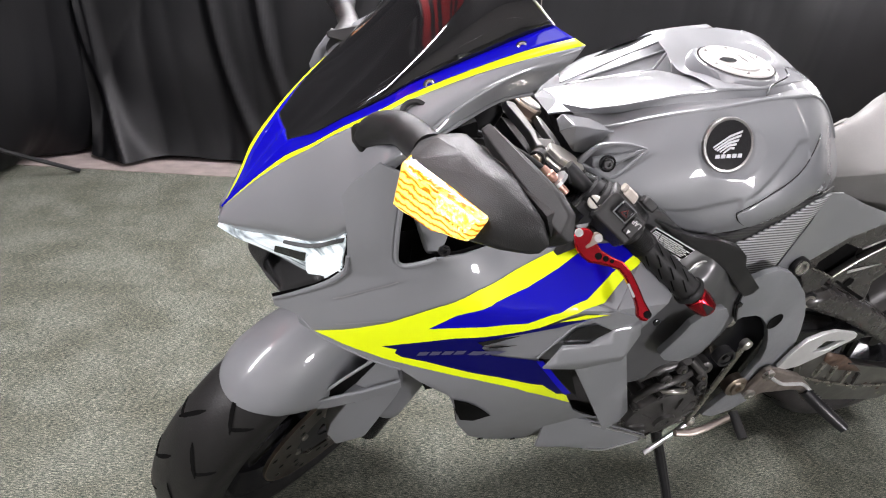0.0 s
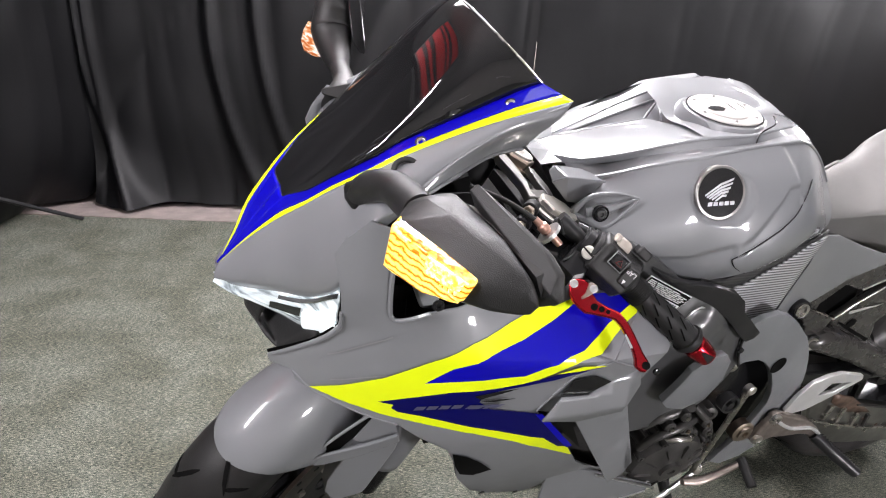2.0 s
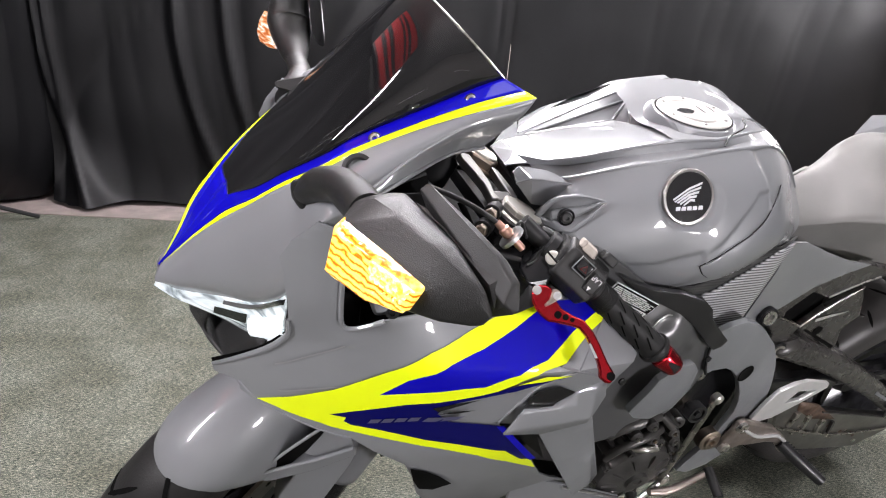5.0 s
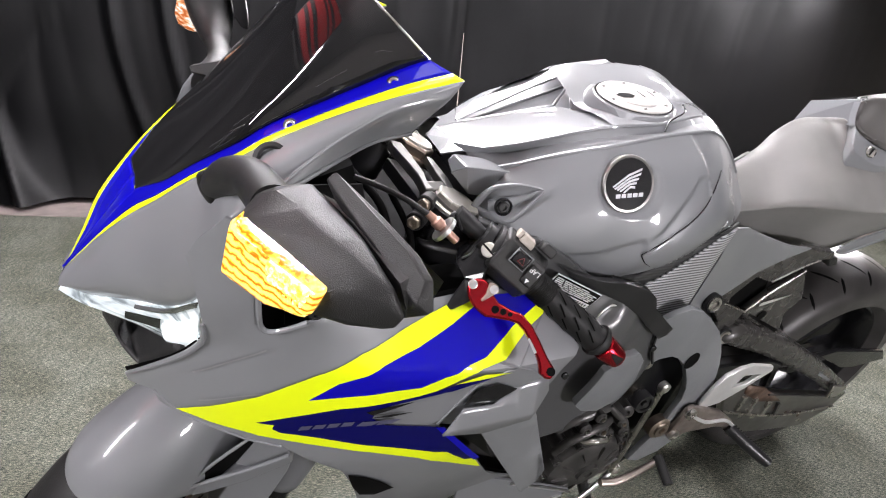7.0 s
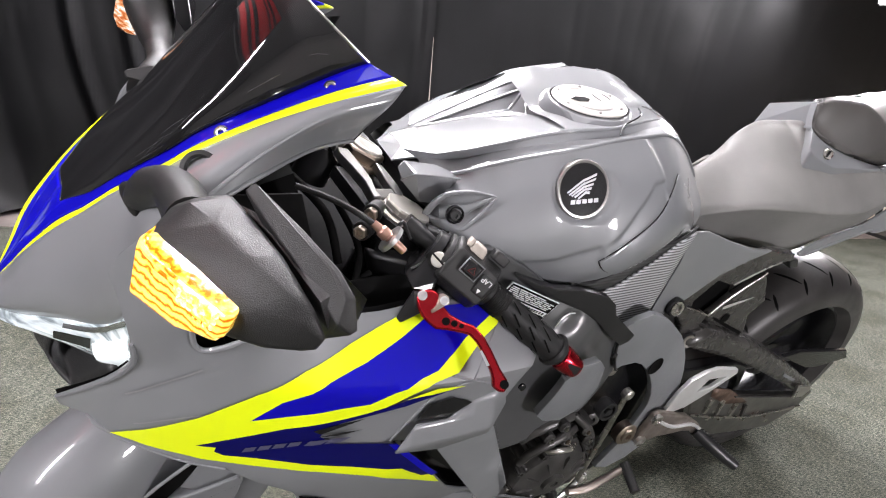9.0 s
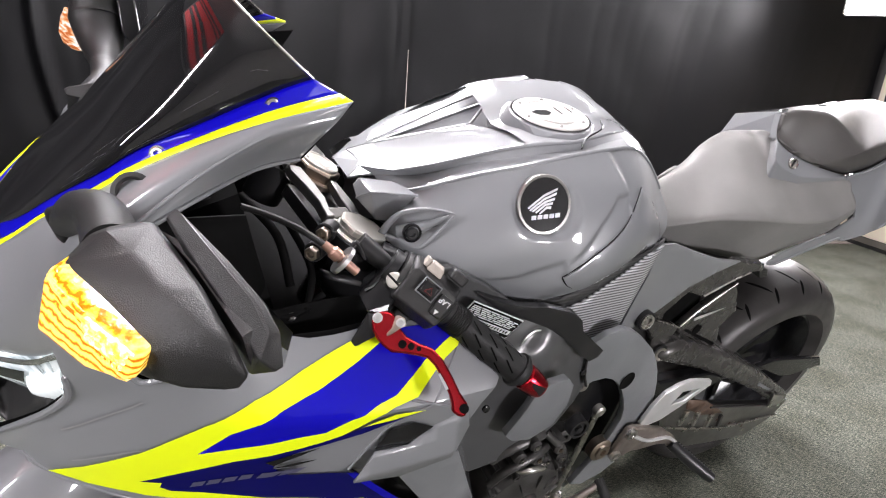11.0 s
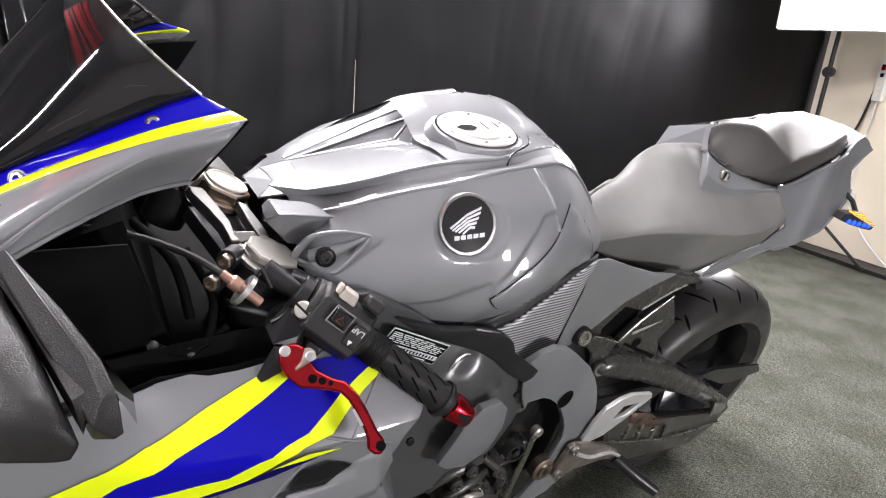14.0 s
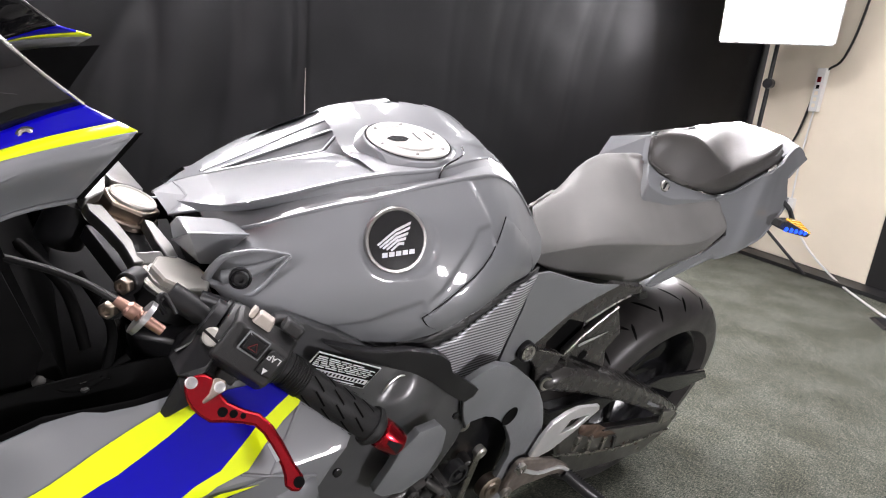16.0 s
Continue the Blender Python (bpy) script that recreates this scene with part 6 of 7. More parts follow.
part("exhaust_can", hull([(.62, .05, .33), (.70, .05, .20), (.95, .06, .22), (.95, .16, .22), (.65, .15, .33), (.75, .16, .2)]), ENGINE, bike, "dark exhaust box under the engine", bevel=0.01)
part("side_stand", tube([(.40, -.16, .265), (.44, -.23, .14), (.475, -.305, .005)], [.012, .010, .009], 10, 3), SATIN, bike, "black side stand propping the motorcycle")
part("stand_foot", lathe([(-.006, .0), (-.006, .026), (.004, .026), (.004, 0)], (.478, -.312, -.086), (0, .27, .96), 16), SATIN, bike)


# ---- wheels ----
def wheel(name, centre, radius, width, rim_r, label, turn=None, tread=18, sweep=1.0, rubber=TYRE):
    c = Vector(centre)
    fix = turn or (lambda v: v)
    w = width / 2
    prof = []
    for k in range(25):
        a = math.pi * (k / 24 - .5)
        prof.append((w * math.sin(a), rim_r + .012 + (radius - rim_r - .012) * max(0, math.cos(a)) ** .62))
    prof = [(-w * .72, rim_r - .004)] + prof + [(w * .72, rim_r - .004)]
    ty = lathe(prof, c, (0, 1, 0), 72)
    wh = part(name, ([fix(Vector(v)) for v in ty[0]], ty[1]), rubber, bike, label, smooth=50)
    rim = lathe([(-w * .74, rim_r + .003), (-w * .74, rim_r - .008), (-w * .62, rim_r - .014), (-w * .3, rim_r - .032), (w * .3, rim_r - .032), (w * .62, rim_r - .014), (w * .74, rim_r - .008), (w * .74, rim_r + .003)], c, (0, 1, 0), 56)
    part("rim", ([fix(Vector(v)) for v in rim[0]], rim[1]), GLOSSBLACK, wh, "gloss black cast rim", smooth=40)
    hub = lathe([(-.055, .0), (-.055, .03), (-.04, .04), (.04, .04), (.055, .03), (.055, 0)], c, (0, 1, 0), 28)
    part("hub", ([fix(Vector(v)) for v in hub[0]], hub[1]), SATIN, wh)
    for k in range(5):
        for off in (-.16, .16):
            a = 2 * math.pi * k / 5 + off + .3
            b = 2 * math.pi * k / 5 + off * 1.7 + .3
            p, q = c + Vector((math.cos(a) * .035, 0, math.sin(a) * .035)), c + Vector((math.cos(b) * (rim_r - .02), 0, math.sin(b) * (rim_r - .02)))
            sp = tube([p, q], [.016, .012], 8, 2)
            part("spoke", ([fix(Vector(v)) for v in sp[0]], sp[1]), GLOSSBLACK, wh)
    # tread grooves: short curved sipes laid flat on the crown, shade as near-black colour
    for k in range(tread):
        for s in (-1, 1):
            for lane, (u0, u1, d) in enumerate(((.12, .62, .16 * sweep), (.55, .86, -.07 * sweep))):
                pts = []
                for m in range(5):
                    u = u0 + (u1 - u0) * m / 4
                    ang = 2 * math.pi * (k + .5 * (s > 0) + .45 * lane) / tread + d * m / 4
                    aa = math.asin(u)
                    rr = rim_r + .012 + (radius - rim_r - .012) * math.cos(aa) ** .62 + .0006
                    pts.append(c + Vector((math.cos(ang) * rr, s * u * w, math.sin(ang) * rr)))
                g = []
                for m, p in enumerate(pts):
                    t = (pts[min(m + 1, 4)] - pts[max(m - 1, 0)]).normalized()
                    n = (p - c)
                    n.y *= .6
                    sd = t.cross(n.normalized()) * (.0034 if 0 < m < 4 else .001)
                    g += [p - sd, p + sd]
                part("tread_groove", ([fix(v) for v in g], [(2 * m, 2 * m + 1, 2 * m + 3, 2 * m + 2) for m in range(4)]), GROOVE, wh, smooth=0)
    return wh


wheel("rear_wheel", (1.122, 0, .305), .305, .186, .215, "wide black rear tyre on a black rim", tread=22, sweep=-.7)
AX = Vector((.396, 0, .918))
STEER = Matrix.Translation((0, 0, .889)) @ Matrix.Rotation(radians(35), 4, AX) @ Matrix.Translation((0, 0, -.889))


def steer(v):
    return STEER @ Vector(v)


FA = Vector((-.250, 0, .297))
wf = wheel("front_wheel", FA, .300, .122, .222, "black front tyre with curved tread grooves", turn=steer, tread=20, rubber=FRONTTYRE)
for s in (-1, 1):
    d = lathe([(-.0025, .095), (-.0025, .158), (.0025, .158), (.0025, .095), (-.0025, .095)], FA + Vector((0, s * .062, 0)), (0, 1, 0), 56)
    disc = part("brake_disc", ([steer(v) for v in d[0]], d[1]), DISCSTEEL, wf, "drilled steel brake disc", smooth=25)
    cr = lathe([(-.002, .05), (-.002, .092), (.002, .092), (.002, .05), (-.002, .05)], FA + Vector((0, s * .060, 0)), (0, 1, 0), 40)
    part("disc_carrier", ([steer(v) for v in cr[0]], cr[1]), SATIN, disc)
    for k in range(30):
        a = 2 * math.pi * k / 30
        hp = lathe([(0, .005), (.0006, .005), (.0006, 0)], FA + Vector((math.cos(a) * (.112 + .016 * (k % 3)), s * .0646, math.sin(a) * (.112 + .016 * (k % 3)))), (0, s, 0), 10)
        part("disc_hole", ([steer(v) for v in hp[0]], hp[1]), GLOSSBLACK, disc)
    rd = lathe([(-.003, .1565), (-.003, .1595), (.003, .1595), (.003, .1565)], FA + Vector((0, s * .062, 0)), (0, 1, 0), 56)
    part("disc_rim", ([steer(v) for v in rd[0]], rd[1]), BRASS, disc, "worn bronze edge of the disc", smooth=25)
    for k in range(10):
        a = 2 * math.pi * k / 10 + .2
        bb = lathe([(-.003, .0062), (.003, .0062), (.004, .004), (.004, 0)], FA + Vector((math.cos(a) * .092, s * .0640, math.sin(a) * .092)), (0, s, 0), 12)
        part("disc_bobbin", ([steer(v) for v in bb[0]], bb[1]), STEEL, disc, "bright disc bobbin" if k == 0 else "")
    cal = hull([FA + Vector((x, s * y, z)) for x, y, z in ((.10, .05, .01), (.15, .05, .03), (.14, .05, .13), (.09, .05, .12), (.10, .095, .02), (.14, .095, .03), (.13, .095, .12), (.09, .095, .11))])
    part("brake_caliper", ([steer(v) for v in cal[0]], cal[1]), SATIN, bike, "black radial brake caliper", bevel=0.006)
    tb = tube([FA + Vector((.03, s * .105, -.02)), FA + Vector((.03, s * .105, 0)) + AX * .20, FA + Vector((.03, s * .105, 0)) + AX * .60], [.026, .028, .0245], 18, 2)
    part("fork_leg", ([steer(v) for v in tb[0]], tb[1]), GLOSSBLACK, bike, "black fork leg")
    # fork guard below the fender
    gd = loft([[FA + Vector((.03 + .034 * math.sin(a), s * (.105 + .034 * math.cos(a)), 0)) + AX * h for a in np.linspace(-1.7, 1.5, 9)] for h in (.07, .10, .16, .22)], 16, 6)
    part("fork_guard", ([steer(v) for v in gd[0]], gd[1]), PAINT, bike, "grey fork guard", solid=0.003)


# front fender: a hood over the tyre with a long arm back to the fork
def fend(a, f, r0=.3185, w0=.083):
    """a: angle from straight up, forward positive; f: -1..1 across."""
    t = max(0.0, (a - 8) / 33.4)
    taper = math.sqrt(max(0.0, 1 - t ** 2.84)) if a > 8 else float(np.interp(a, [-60, -20, 8], [.86, 1, 1]))
    drop = float(np.interp(a, [-60, -20, 5, 22, 41.4], [.06, .113, .165, .116, .012]))
    r = r0 - drop * (1 - math.cos(f * math.pi / 2)) - .027 * t ** 4
    q = radians(a)
    return steer(FA + Vector((-r * math.sin(q), w0 * taper * math.sin(f * math.pi / 2), r * math.cos(q))))


fd = part("front_fender", loft([[fend(a, f) for a in [-48, -40, -30, -20, -10, 0, 8, 15, 21, 26, 30, 33.5, 36.5, 39, 40.6, 41.3]] for f in np.linspace(-1, 1, 13)], 40, 36), PAINT, bike, "glossy grey front fender", solid=0.003, smooth=60, out=TOP)
part("fender_arm", hull([(-0.281, -0.152, 0.478), (-0.241, -0.152, 0.485), (-0.200, -0.152, 0.490), (-0.154, -0.152, 0.503), (-0.150, -0.152, 0.486), (-0.207, -0.152, 0.466), (-0.248, -0.152, 0.460), (-0.275, -0.152, 0.461)] + [(-0.271, -0.122, 0.474), (-0.231, -0.122, 0.481), (-0.190, -0.122, 0.486), (-0.144, -0.122, 0.499), (-0.140, -0.122, 0.482), (-0.197, -0.122, 0.462), (-0.238, -0.122, 0.456), (-0.265, -0.122, 0.457)]), PAINT, fd, "grey fender arm to the fork", bevel=0.002, smooth=20)
part("arm_web", hull([(-0.193, -0.149, 0.550), (-0.161, -0.149, 0.527), (-0.153, -0.149, 0.500), (-0.198, -0.149, 0.488), (-0.220, -0.149, 0.505), (-0.202, -0.149, 0.522), (-0.189, -0.129, 0.550), (-0.157, -0.129, 0.527), (-0.149, -0.129, 0.500), (-0.194, -0.129, 0.488), (-0.216, -0.129, 0.505), (-0.198, -0.129, 0.522)]), PAINT, fd, "grey web above the fender arm", smooth=20)
# black sheet laid over the fender for the shade of the open slot
part("fender_slot", ([(-0.281, -0.148, 0.475), (-0.242, -0.148, 0.516), (-0.221, -0.148, 0.533), (-0.197, -0.148, 0.553), (-0.193, -0.148, 0.548), (-0.202, -0.148, 0.518), (-0.222, -0.148, 0.504), (-0.240, -0.148, 0.482)], [(0, 1, 2, 3, 4, 5, 6, 7)]), VOID, fd, "black sheet standing for the shaded slot between fender and arm", smooth=0)
part("slot_edge", tube([(-0.281, -0.150, 0.479), (-0.242, -0.150, 0.519), (-0.199, -0.150, 0.556)], .0022, 8, 3), PAINT, fd)
part("slot_edge", tube([(-0.282, -0.155, 0.483), (-0.241, -0.155, 0.490), (-0.201, -0.155, 0.496), (-0.156, -0.155, 0.508)], .0026, 8, 3), PAINT, fd)
part("guard_plate", hull([(-0.231, -0.148, 0.460), (-0.198, -0.148, 0.469), (-0.150, -0.148, 0.484), (-0.154, -0.148, 0.464), (-0.177, -0.148, 0.411), (-0.194, -0.148, 0.369), (-0.199, -0.148, 0.363), (-0.241, -0.148, 0.354), (-0.256, -0.148, 0.384), (-0.252, -0.148, 0.416)] + [(-0.231, -0.113, 0.450), (-0.198, -0.113, 0.459), (-0.150, -0.113, 0.474), (-0.154, -0.113, 0.454), (-0.177, -0.113, 0.401), (-0.194, -0.113, 0.359), (-0.199, -0.113, 0.353), (-0.241, -0.113, 0.344), (-0.256, -0.113, 0.373), (-0.252, -0.113, 0.406)]), PAINT, fd, "grey fork guard plate", bevel=0.004, smooth=30)

# ---- mirrors ----
M_BODY = [(-.226, -.270, .951), (-.203, -.310, .946), (-.183, -.348, .950), (-.201, -.256, .969), (-.188, -.290, .971), (-.175, -.322, .970), (-.157, -.352, .961), (-.148, -.364, .949), (-.176, -.252, .970), (-.165, -.290, .970), (-.156, -.322, .969), (-.145, -.358, .957), (-.138, -.368, .940), (-.184, -.345, .927), (-.167, -.356, .926), (-.143, -.364, .926), (-.209, -.300, .905), (-.211, -.240, .955), (-.232, -.266, .945), (-.236, -.275, .921), (-.165, -.250, .940)]
M_RIM = [(-.170, -.268, .981), (-.151, -.300, .979), (-.132, -.345, .970), (-.128, -.360, .962), (-.129, -.366, .950), (-.133, -.366, .948), (-.166, -.268, .985), (-.163, -.270, .987), (-.141, -.312, .977), (-.127, -.345, .970), (-.122, -.361, .962), (-.121, -.368, .944), (-.125, -.368, .941), (-.148, -.275, .932), (-.134, -.345, .918), (-.138, -.278, .938), (-.122, -.345, .918)]
BL = [(-.229, -.266, .951), (-.222, -.272, .954), (-.205, -.312, .953), (-.184, -.348, .951), (-.190, -.345, .932), (-.212, -.316, .920), (-.236, -.279, .921)]
STALK = [(-.232, -.128, .896), (-.222, -.148, .916), (-.209, -.175, .930), (-.203, -.205, .936), (-.200, -.245, .945)]
FOOT = [(-.250, -.128, .908), (-.246, -.118, .884), (-.238, -.140, .879), (-.217, -.140, .883), (-.205, -.138, .905), (-.222, -.142, .922), (-.236, -.14, .916), (-.205, -.11, .915), (-.215, -.105, .885)]


def mirror(side_sign, body, rim, lens, stalk, foot, lens_mat, lens_label):
    mir = part("mirror", hull(body), PLASTIC, bike, "black grained plastic mirror housing", smooth=28, bevel=.0035)
    part("mirror_rim", hull(rim), PLASTIC, mir, "black outer mirror shell", smooth=35, bevel=.003)
    part("mirror_stalk", tube(stalk, [.014, .0165, .0165, .0175, .017], 20, 6), PLASTIC, mir, "black curved mirror stalk", smooth=60)
    part("stalk_foot", hull(foot), RUBBER, mir, "black rubber foot on the cowl", bevel=0.004, smooth=60)
    nrm = Vector((-.62, -.72 * side_sign, -.05)).normalized()
    face = [Vector(p) for p in lens]
    mid = sum(face, Vector()) / len(face)
    part("indicator_lens", hull([p.lerp(mid, .08) + nrm * .008 for p in face] + [p - nrm * .012 for p in face] + [p + nrm * .003 for p in face]), lens_mat, mir, lens_label, bevel=0.002)
    return mir


ml = mirror(1, M_BODY, M_RIM, BL, STALK, FOOT, AMBER, "lit amber indicator lens")
# moulded ribs on the front of the lens, and the brighter bulb cover with its cells behind them
LT0, LT1, LB0, LB1 = (Vector(p) for p in ((-.229, -.266, .951), (-.184, -.348, .951), (-.237, -.279, .921), (-.190, -.345, .931)))
LENS_N = Vector((-.62, -.72, -.05)).normalized()


def on_lens(u, v, h=.0085):
    """u along the lens from its front, v down."""
    top = LT0.lerp(LT1, u) + Vector((-.002, -.002, .003)) * math.sin(math.pi * u)
    low = LB0.lerp(LB1, u) + Vector((.004, .004, -.007)) * math.sin(math.pi * u)
    return top.lerp(low, v) + LENS_N * (h - .004 * (2 * u - 1) ** 4)


for k in range(8):
    v = .06 + .125 * k
    part("lens_rib", tube([on_lens(u, v + .02 * math.sin(9 * u + 2 * k), .0072) for u in (.03, .15, .28, .40, .50)], [.0012, .0019, .0019, .0018, .0012], 8, 5), AMBER, ml)
bulb = part("bulb_cover", loft([[on_lens(u, v, .0095) for u in (.50, .62, .74, .86, .95)] for v in (.05, .3, .6, .95)], 12, 8), AMBERBULB, ml, "bright yellow bulb cover of the indicator", solid=.003, out=LENS_N)
for i in range(7):
    for j in range(4):
        p = on_lens(.56 + .055 * i, .18 + .2 * j, .0092)
        part("lens_cell", lathe([(0, .0030), (.0013, .0022), (.0017, 0)], p, LENS_N, 8), AMBERBULB, bulb)
part("mirror_glass", ([Vector(p) + Vector((.005, 0, 0)) for p in ((-.152, -.300, .978), (-.121, -.362, .962), (-.119, -.345, .922), (-.139, -.278, .935))], [(0, 1, 2, 3)]), MIRROR, ml, "silver mirror glass", smooth=0)
part("rim_spacer", hull([(-.172, -.258, .965), (-.158, -.30, .966), (-.140, -.352, .955), (-.137, -.362, .942), (-.150, -.28, .94), (-.134, -.348, .940), (-.150, -.300, .972), (-.133, -.352, .960), (-.16, -.27, .94)]), PLASTIC, ml, "dark joint between shell and housing")
part("gasket", lathe([(-.004, .016), (.002, .016), (.003, .012), (.001, .010)], (-.186, -.138, .926), (-.3, -.7, .6), 24), RUBBER, ml, "round rubber gasket behind the stalk")
R_RIM = [(-0.199, 0.285, 0.995), (-0.192, 0.290, 1.001), (-0.184, 0.290, 1.003), (-0.177, 0.285, 0.993), (-0.170, 0.250, 0.930), (-0.173, 0.245, 0.922), (-0.183, 0.240, 0.926), (-0.194, 0.247, 0.941), (-0.158, 0.370, 0.987), (-0.158, 0.360, 0.927), (-0.173, 0.370, 0.987)]
R_LENS = [(-.252, .300, .921), (-.248, .300, .939), (-.241, .295, .954), (-.238, .282, .935), (-.236, .266, .907), (-.247, .290, .906)]
R_FOOT = [(-.246, .122, .914), (-.244, .115, .904), (-.190, .108, .924), (-.192, .115, .930), (-.215, .125, .905), (-.22, .10, .905)]
mr = part("mirror", tube([(-.197, .302, 1.005), (-.206, .300, .978), (-.209, .287, .942), (-.207, .252, .921), (-.206, .212, .911), (-.205, .172, .905), (-.210, .142, .895), (-.213, .120, .888)], [.012, .027, .033, .024, .0145, .0155, .024, .030], 24, 8), PLASTIC, bike, "black grained plastic mirror housing on its neck", smooth=60)
part("mirror_rim", hull([Vector(p) + Vector((.010, 0, 0)) for p in R_RIM]), GLOSSBLACK, mr, "black outer mirror shell", smooth=35, bevel=.003)
part("stalk_foot", hull(R_FOOT), RUBBER, mr, "black rubber foot on the cowl", bevel=0.004, smooth=60)
rl = [Vector(p) for p in R_LENS]
rn = Vector((-.62, .72, -.05)).normalized()
part("indicator_lens", hull([p + rn * .006 for p in rl] + [p - rn * .014 for p in rl]), AMBERDIM, mr, "orange and clear indicator lens", bevel=.003)


# ---- steering head and controls ----
ST = Vector((.006, -.004, .884))
stem = part("stem_nut", lathe([(-.0155, .0270), (-.0050, .0285), (-.0020, .0270), (-.0015, .0225)], ST, AX, 6), BRASS, bike, "large bronze hexagonal stem nut", smooth=20, bevel=0.0012)
part("nut_face", lathe([(-.004, .0225), (.0010, .0225), (.0022, .0212), (.0022, .0195), (.0008, .0185), (.0008, .0140), (.0014, .0132), (.0010, 0)], ST, AX, 40), CAPMETAL, stem, "bright turned face of the nut", smooth=25)
part("nut_washer", lathe([(-.022, .031), (-.0165, .0315), (-.0150, .030), (-.0150, .02)], ST, AX, 32), BRASS, stem)
CL = Vector((.030, -.100, .852))
capl = part("fork_cap", lathe([(-.03, .0265), (-.008, .0265), (-.007, .0285), (-.004, .0285), (-.003, .025), (-.002, .020)], CL, AX, 40), YOKE, bike, "round silver fork cap", smooth=25)
part("cap_hex", lathe([(-.004, .0285), (.0015, .0285), (.0036, .0268), (.0032, .022), (.0018, .016), (.0018, 0)], CL, AX, 8), CAPMETAL, capl, "broad pale cap top", smooth=25)
for k in (-1, 1):
    part("cap_mark", lathe([(.0013, .0022), (.0017, .0022), (.0017, 0)], CL + Vector((.007 * k, .002, -.003 * k)), AX, 10), SATIN, capl)
CR = steer(Vector((0, .105, .87)))
part("fork_cap", lathe([(-.03, .027), (.003, .026), (.003, 0)], CR, AX, 32), CAPMETAL, bike, "round silver fork cap")


def prismed(points, thick):
    """A flat casting: the outline and its copy lower along the steering axis."""
    n = len(points)
    top = [Vector(p) for p in points]
    low = [p - AX * thick for p in top]
    return top + low, [list(range(n)), list(range(n, 2 * n))[::-1]] + [(i, (i + 1) % n, n + (i + 1) % n, n + i) for i in range(n)]


def slab(points, thick):
    return hull([Vector(p) for p in points] + [Vector(p) - AX * thick for p in points])


yoke = part("top_clamp", prismed([(-.037, -.030, .895), (-.035, -.034, .889), (-.023, -.052, .880), (-.013, -.070, .871), (-.007, -.086, .861), (.002, -.088, .863), (-.003, -.080, .866), (-.004, -.066, .872), (-.014, -.046, .883), (-.024, -.030, .892)], .010), YOKE, bike, "cast alloy top yoke with pale edges", bevel=0.0012, smooth=20)
part("yoke_arm", prismed([(.011, -.030, .875), (.019, -.032, .872), (.030, -.060, .862), (.033, -.075, .857), (.023, -.078, .860), (.016, -.058, .867)], .010), YOKE, yoke, bevel=0.0012)
part("yoke_web", slab([Vector(p) - AX * .020 for p in ((-.03, -.03, .890), (.02, -.03, .876), (.04, -.065, .862), (.05, -.098, .848), (.004, -.112, .858), (-.006, -.085, .866), (.012, -.058, .866))], .014), SATIN, yoke, bevel=0.002)
part("yoke_arm", slab([(-.036, -.032, .899), (-.020, -.022, .902), (-.012, .03, .905), (-.03, .06, .908), (-.046, .03, .91)], .012), YOKE, yoke, bevel=0.002)
part("yoke_arm", slab([(-.01, .02, .893), (.02, .02, .88), (.0, .10, .888), (-.03, .10, .90)], .012), YOKE, yoke, bevel=0.002)
part("yoke_link", prismed([(-.006, -.074, .8655), (.018, -.074, .8645), (.021, -.082, .859), (.001, -.083, .8565)], .012), YOKE, yoke, bevel=0.0012)
part("cap_ring", lathe([(-.012, .0320), (-.0085, .0335), (-.0070, .0320), (-.0070, .0270)], CL, AX, 36), CAPMETAL, yoke, "pale ring under the cap")
part("cap_collar", lathe([(-.032, .034), (-.012, .034), (-.010, .032), (-.010, .026)], CL, AX, 32), SATIN, yoke)
for p in ((-.018, -.112, .8565), (-.032, -.125, .843)):
    bo = part("clamp_bolt", lathe([(-.02, .0078), (.0045, .0078), (.0055, .0062), (.0055, .0036), (.001, .0034), (.001, 0)], p, (-.6, -.75, .2), 6), BRASS, bike, "bronze pinch bolt", bevel=0.001)
    part("bolt_boss", lathe([(-.022, .0105), (-.003, .0105), (-.002, .0095), (-.002, .007)], p, (-.6, -.75, .2), 20), SATIN, bo)
part("ignition_switch", lathe([(-.05, .022), (-.004, .022), (0, .018), (0, .008), (.001, 0)], (-.038, 0, .886), AX, 28), SATIN, bike, "black ignition switch")
part("fork_tube", tube([CL - AX * .02, CL - AX * .16, CL - AX * .30], [.028, .027, .027], 18, 1), GLOSSBLACK, bike, "black upper fork tube")
# near-black bodies; the shade inside cockpit and bay is in their colour
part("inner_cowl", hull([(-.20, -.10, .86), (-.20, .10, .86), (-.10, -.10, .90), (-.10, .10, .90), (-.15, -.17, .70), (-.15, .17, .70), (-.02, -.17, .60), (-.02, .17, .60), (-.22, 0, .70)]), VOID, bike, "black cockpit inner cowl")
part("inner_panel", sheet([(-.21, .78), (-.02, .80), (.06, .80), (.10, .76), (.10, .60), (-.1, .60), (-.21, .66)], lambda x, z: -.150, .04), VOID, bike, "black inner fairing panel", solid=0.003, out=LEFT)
part("bay_filler", hull([(-.17, -.185, .62), (-.17, .185, .62), (.10, -.20, .60), (.10, .20, .60), (-.17, -.15, .765), (-.17, .15, .765), (.07, -.15, .77), (.07, .15, .77), (-.12, -.17, .50), (-.12, .17, .50), (.08, -.15, .50), (.08, .15, .50)]), VOID, bike, "black block filling the unlit engine bay")
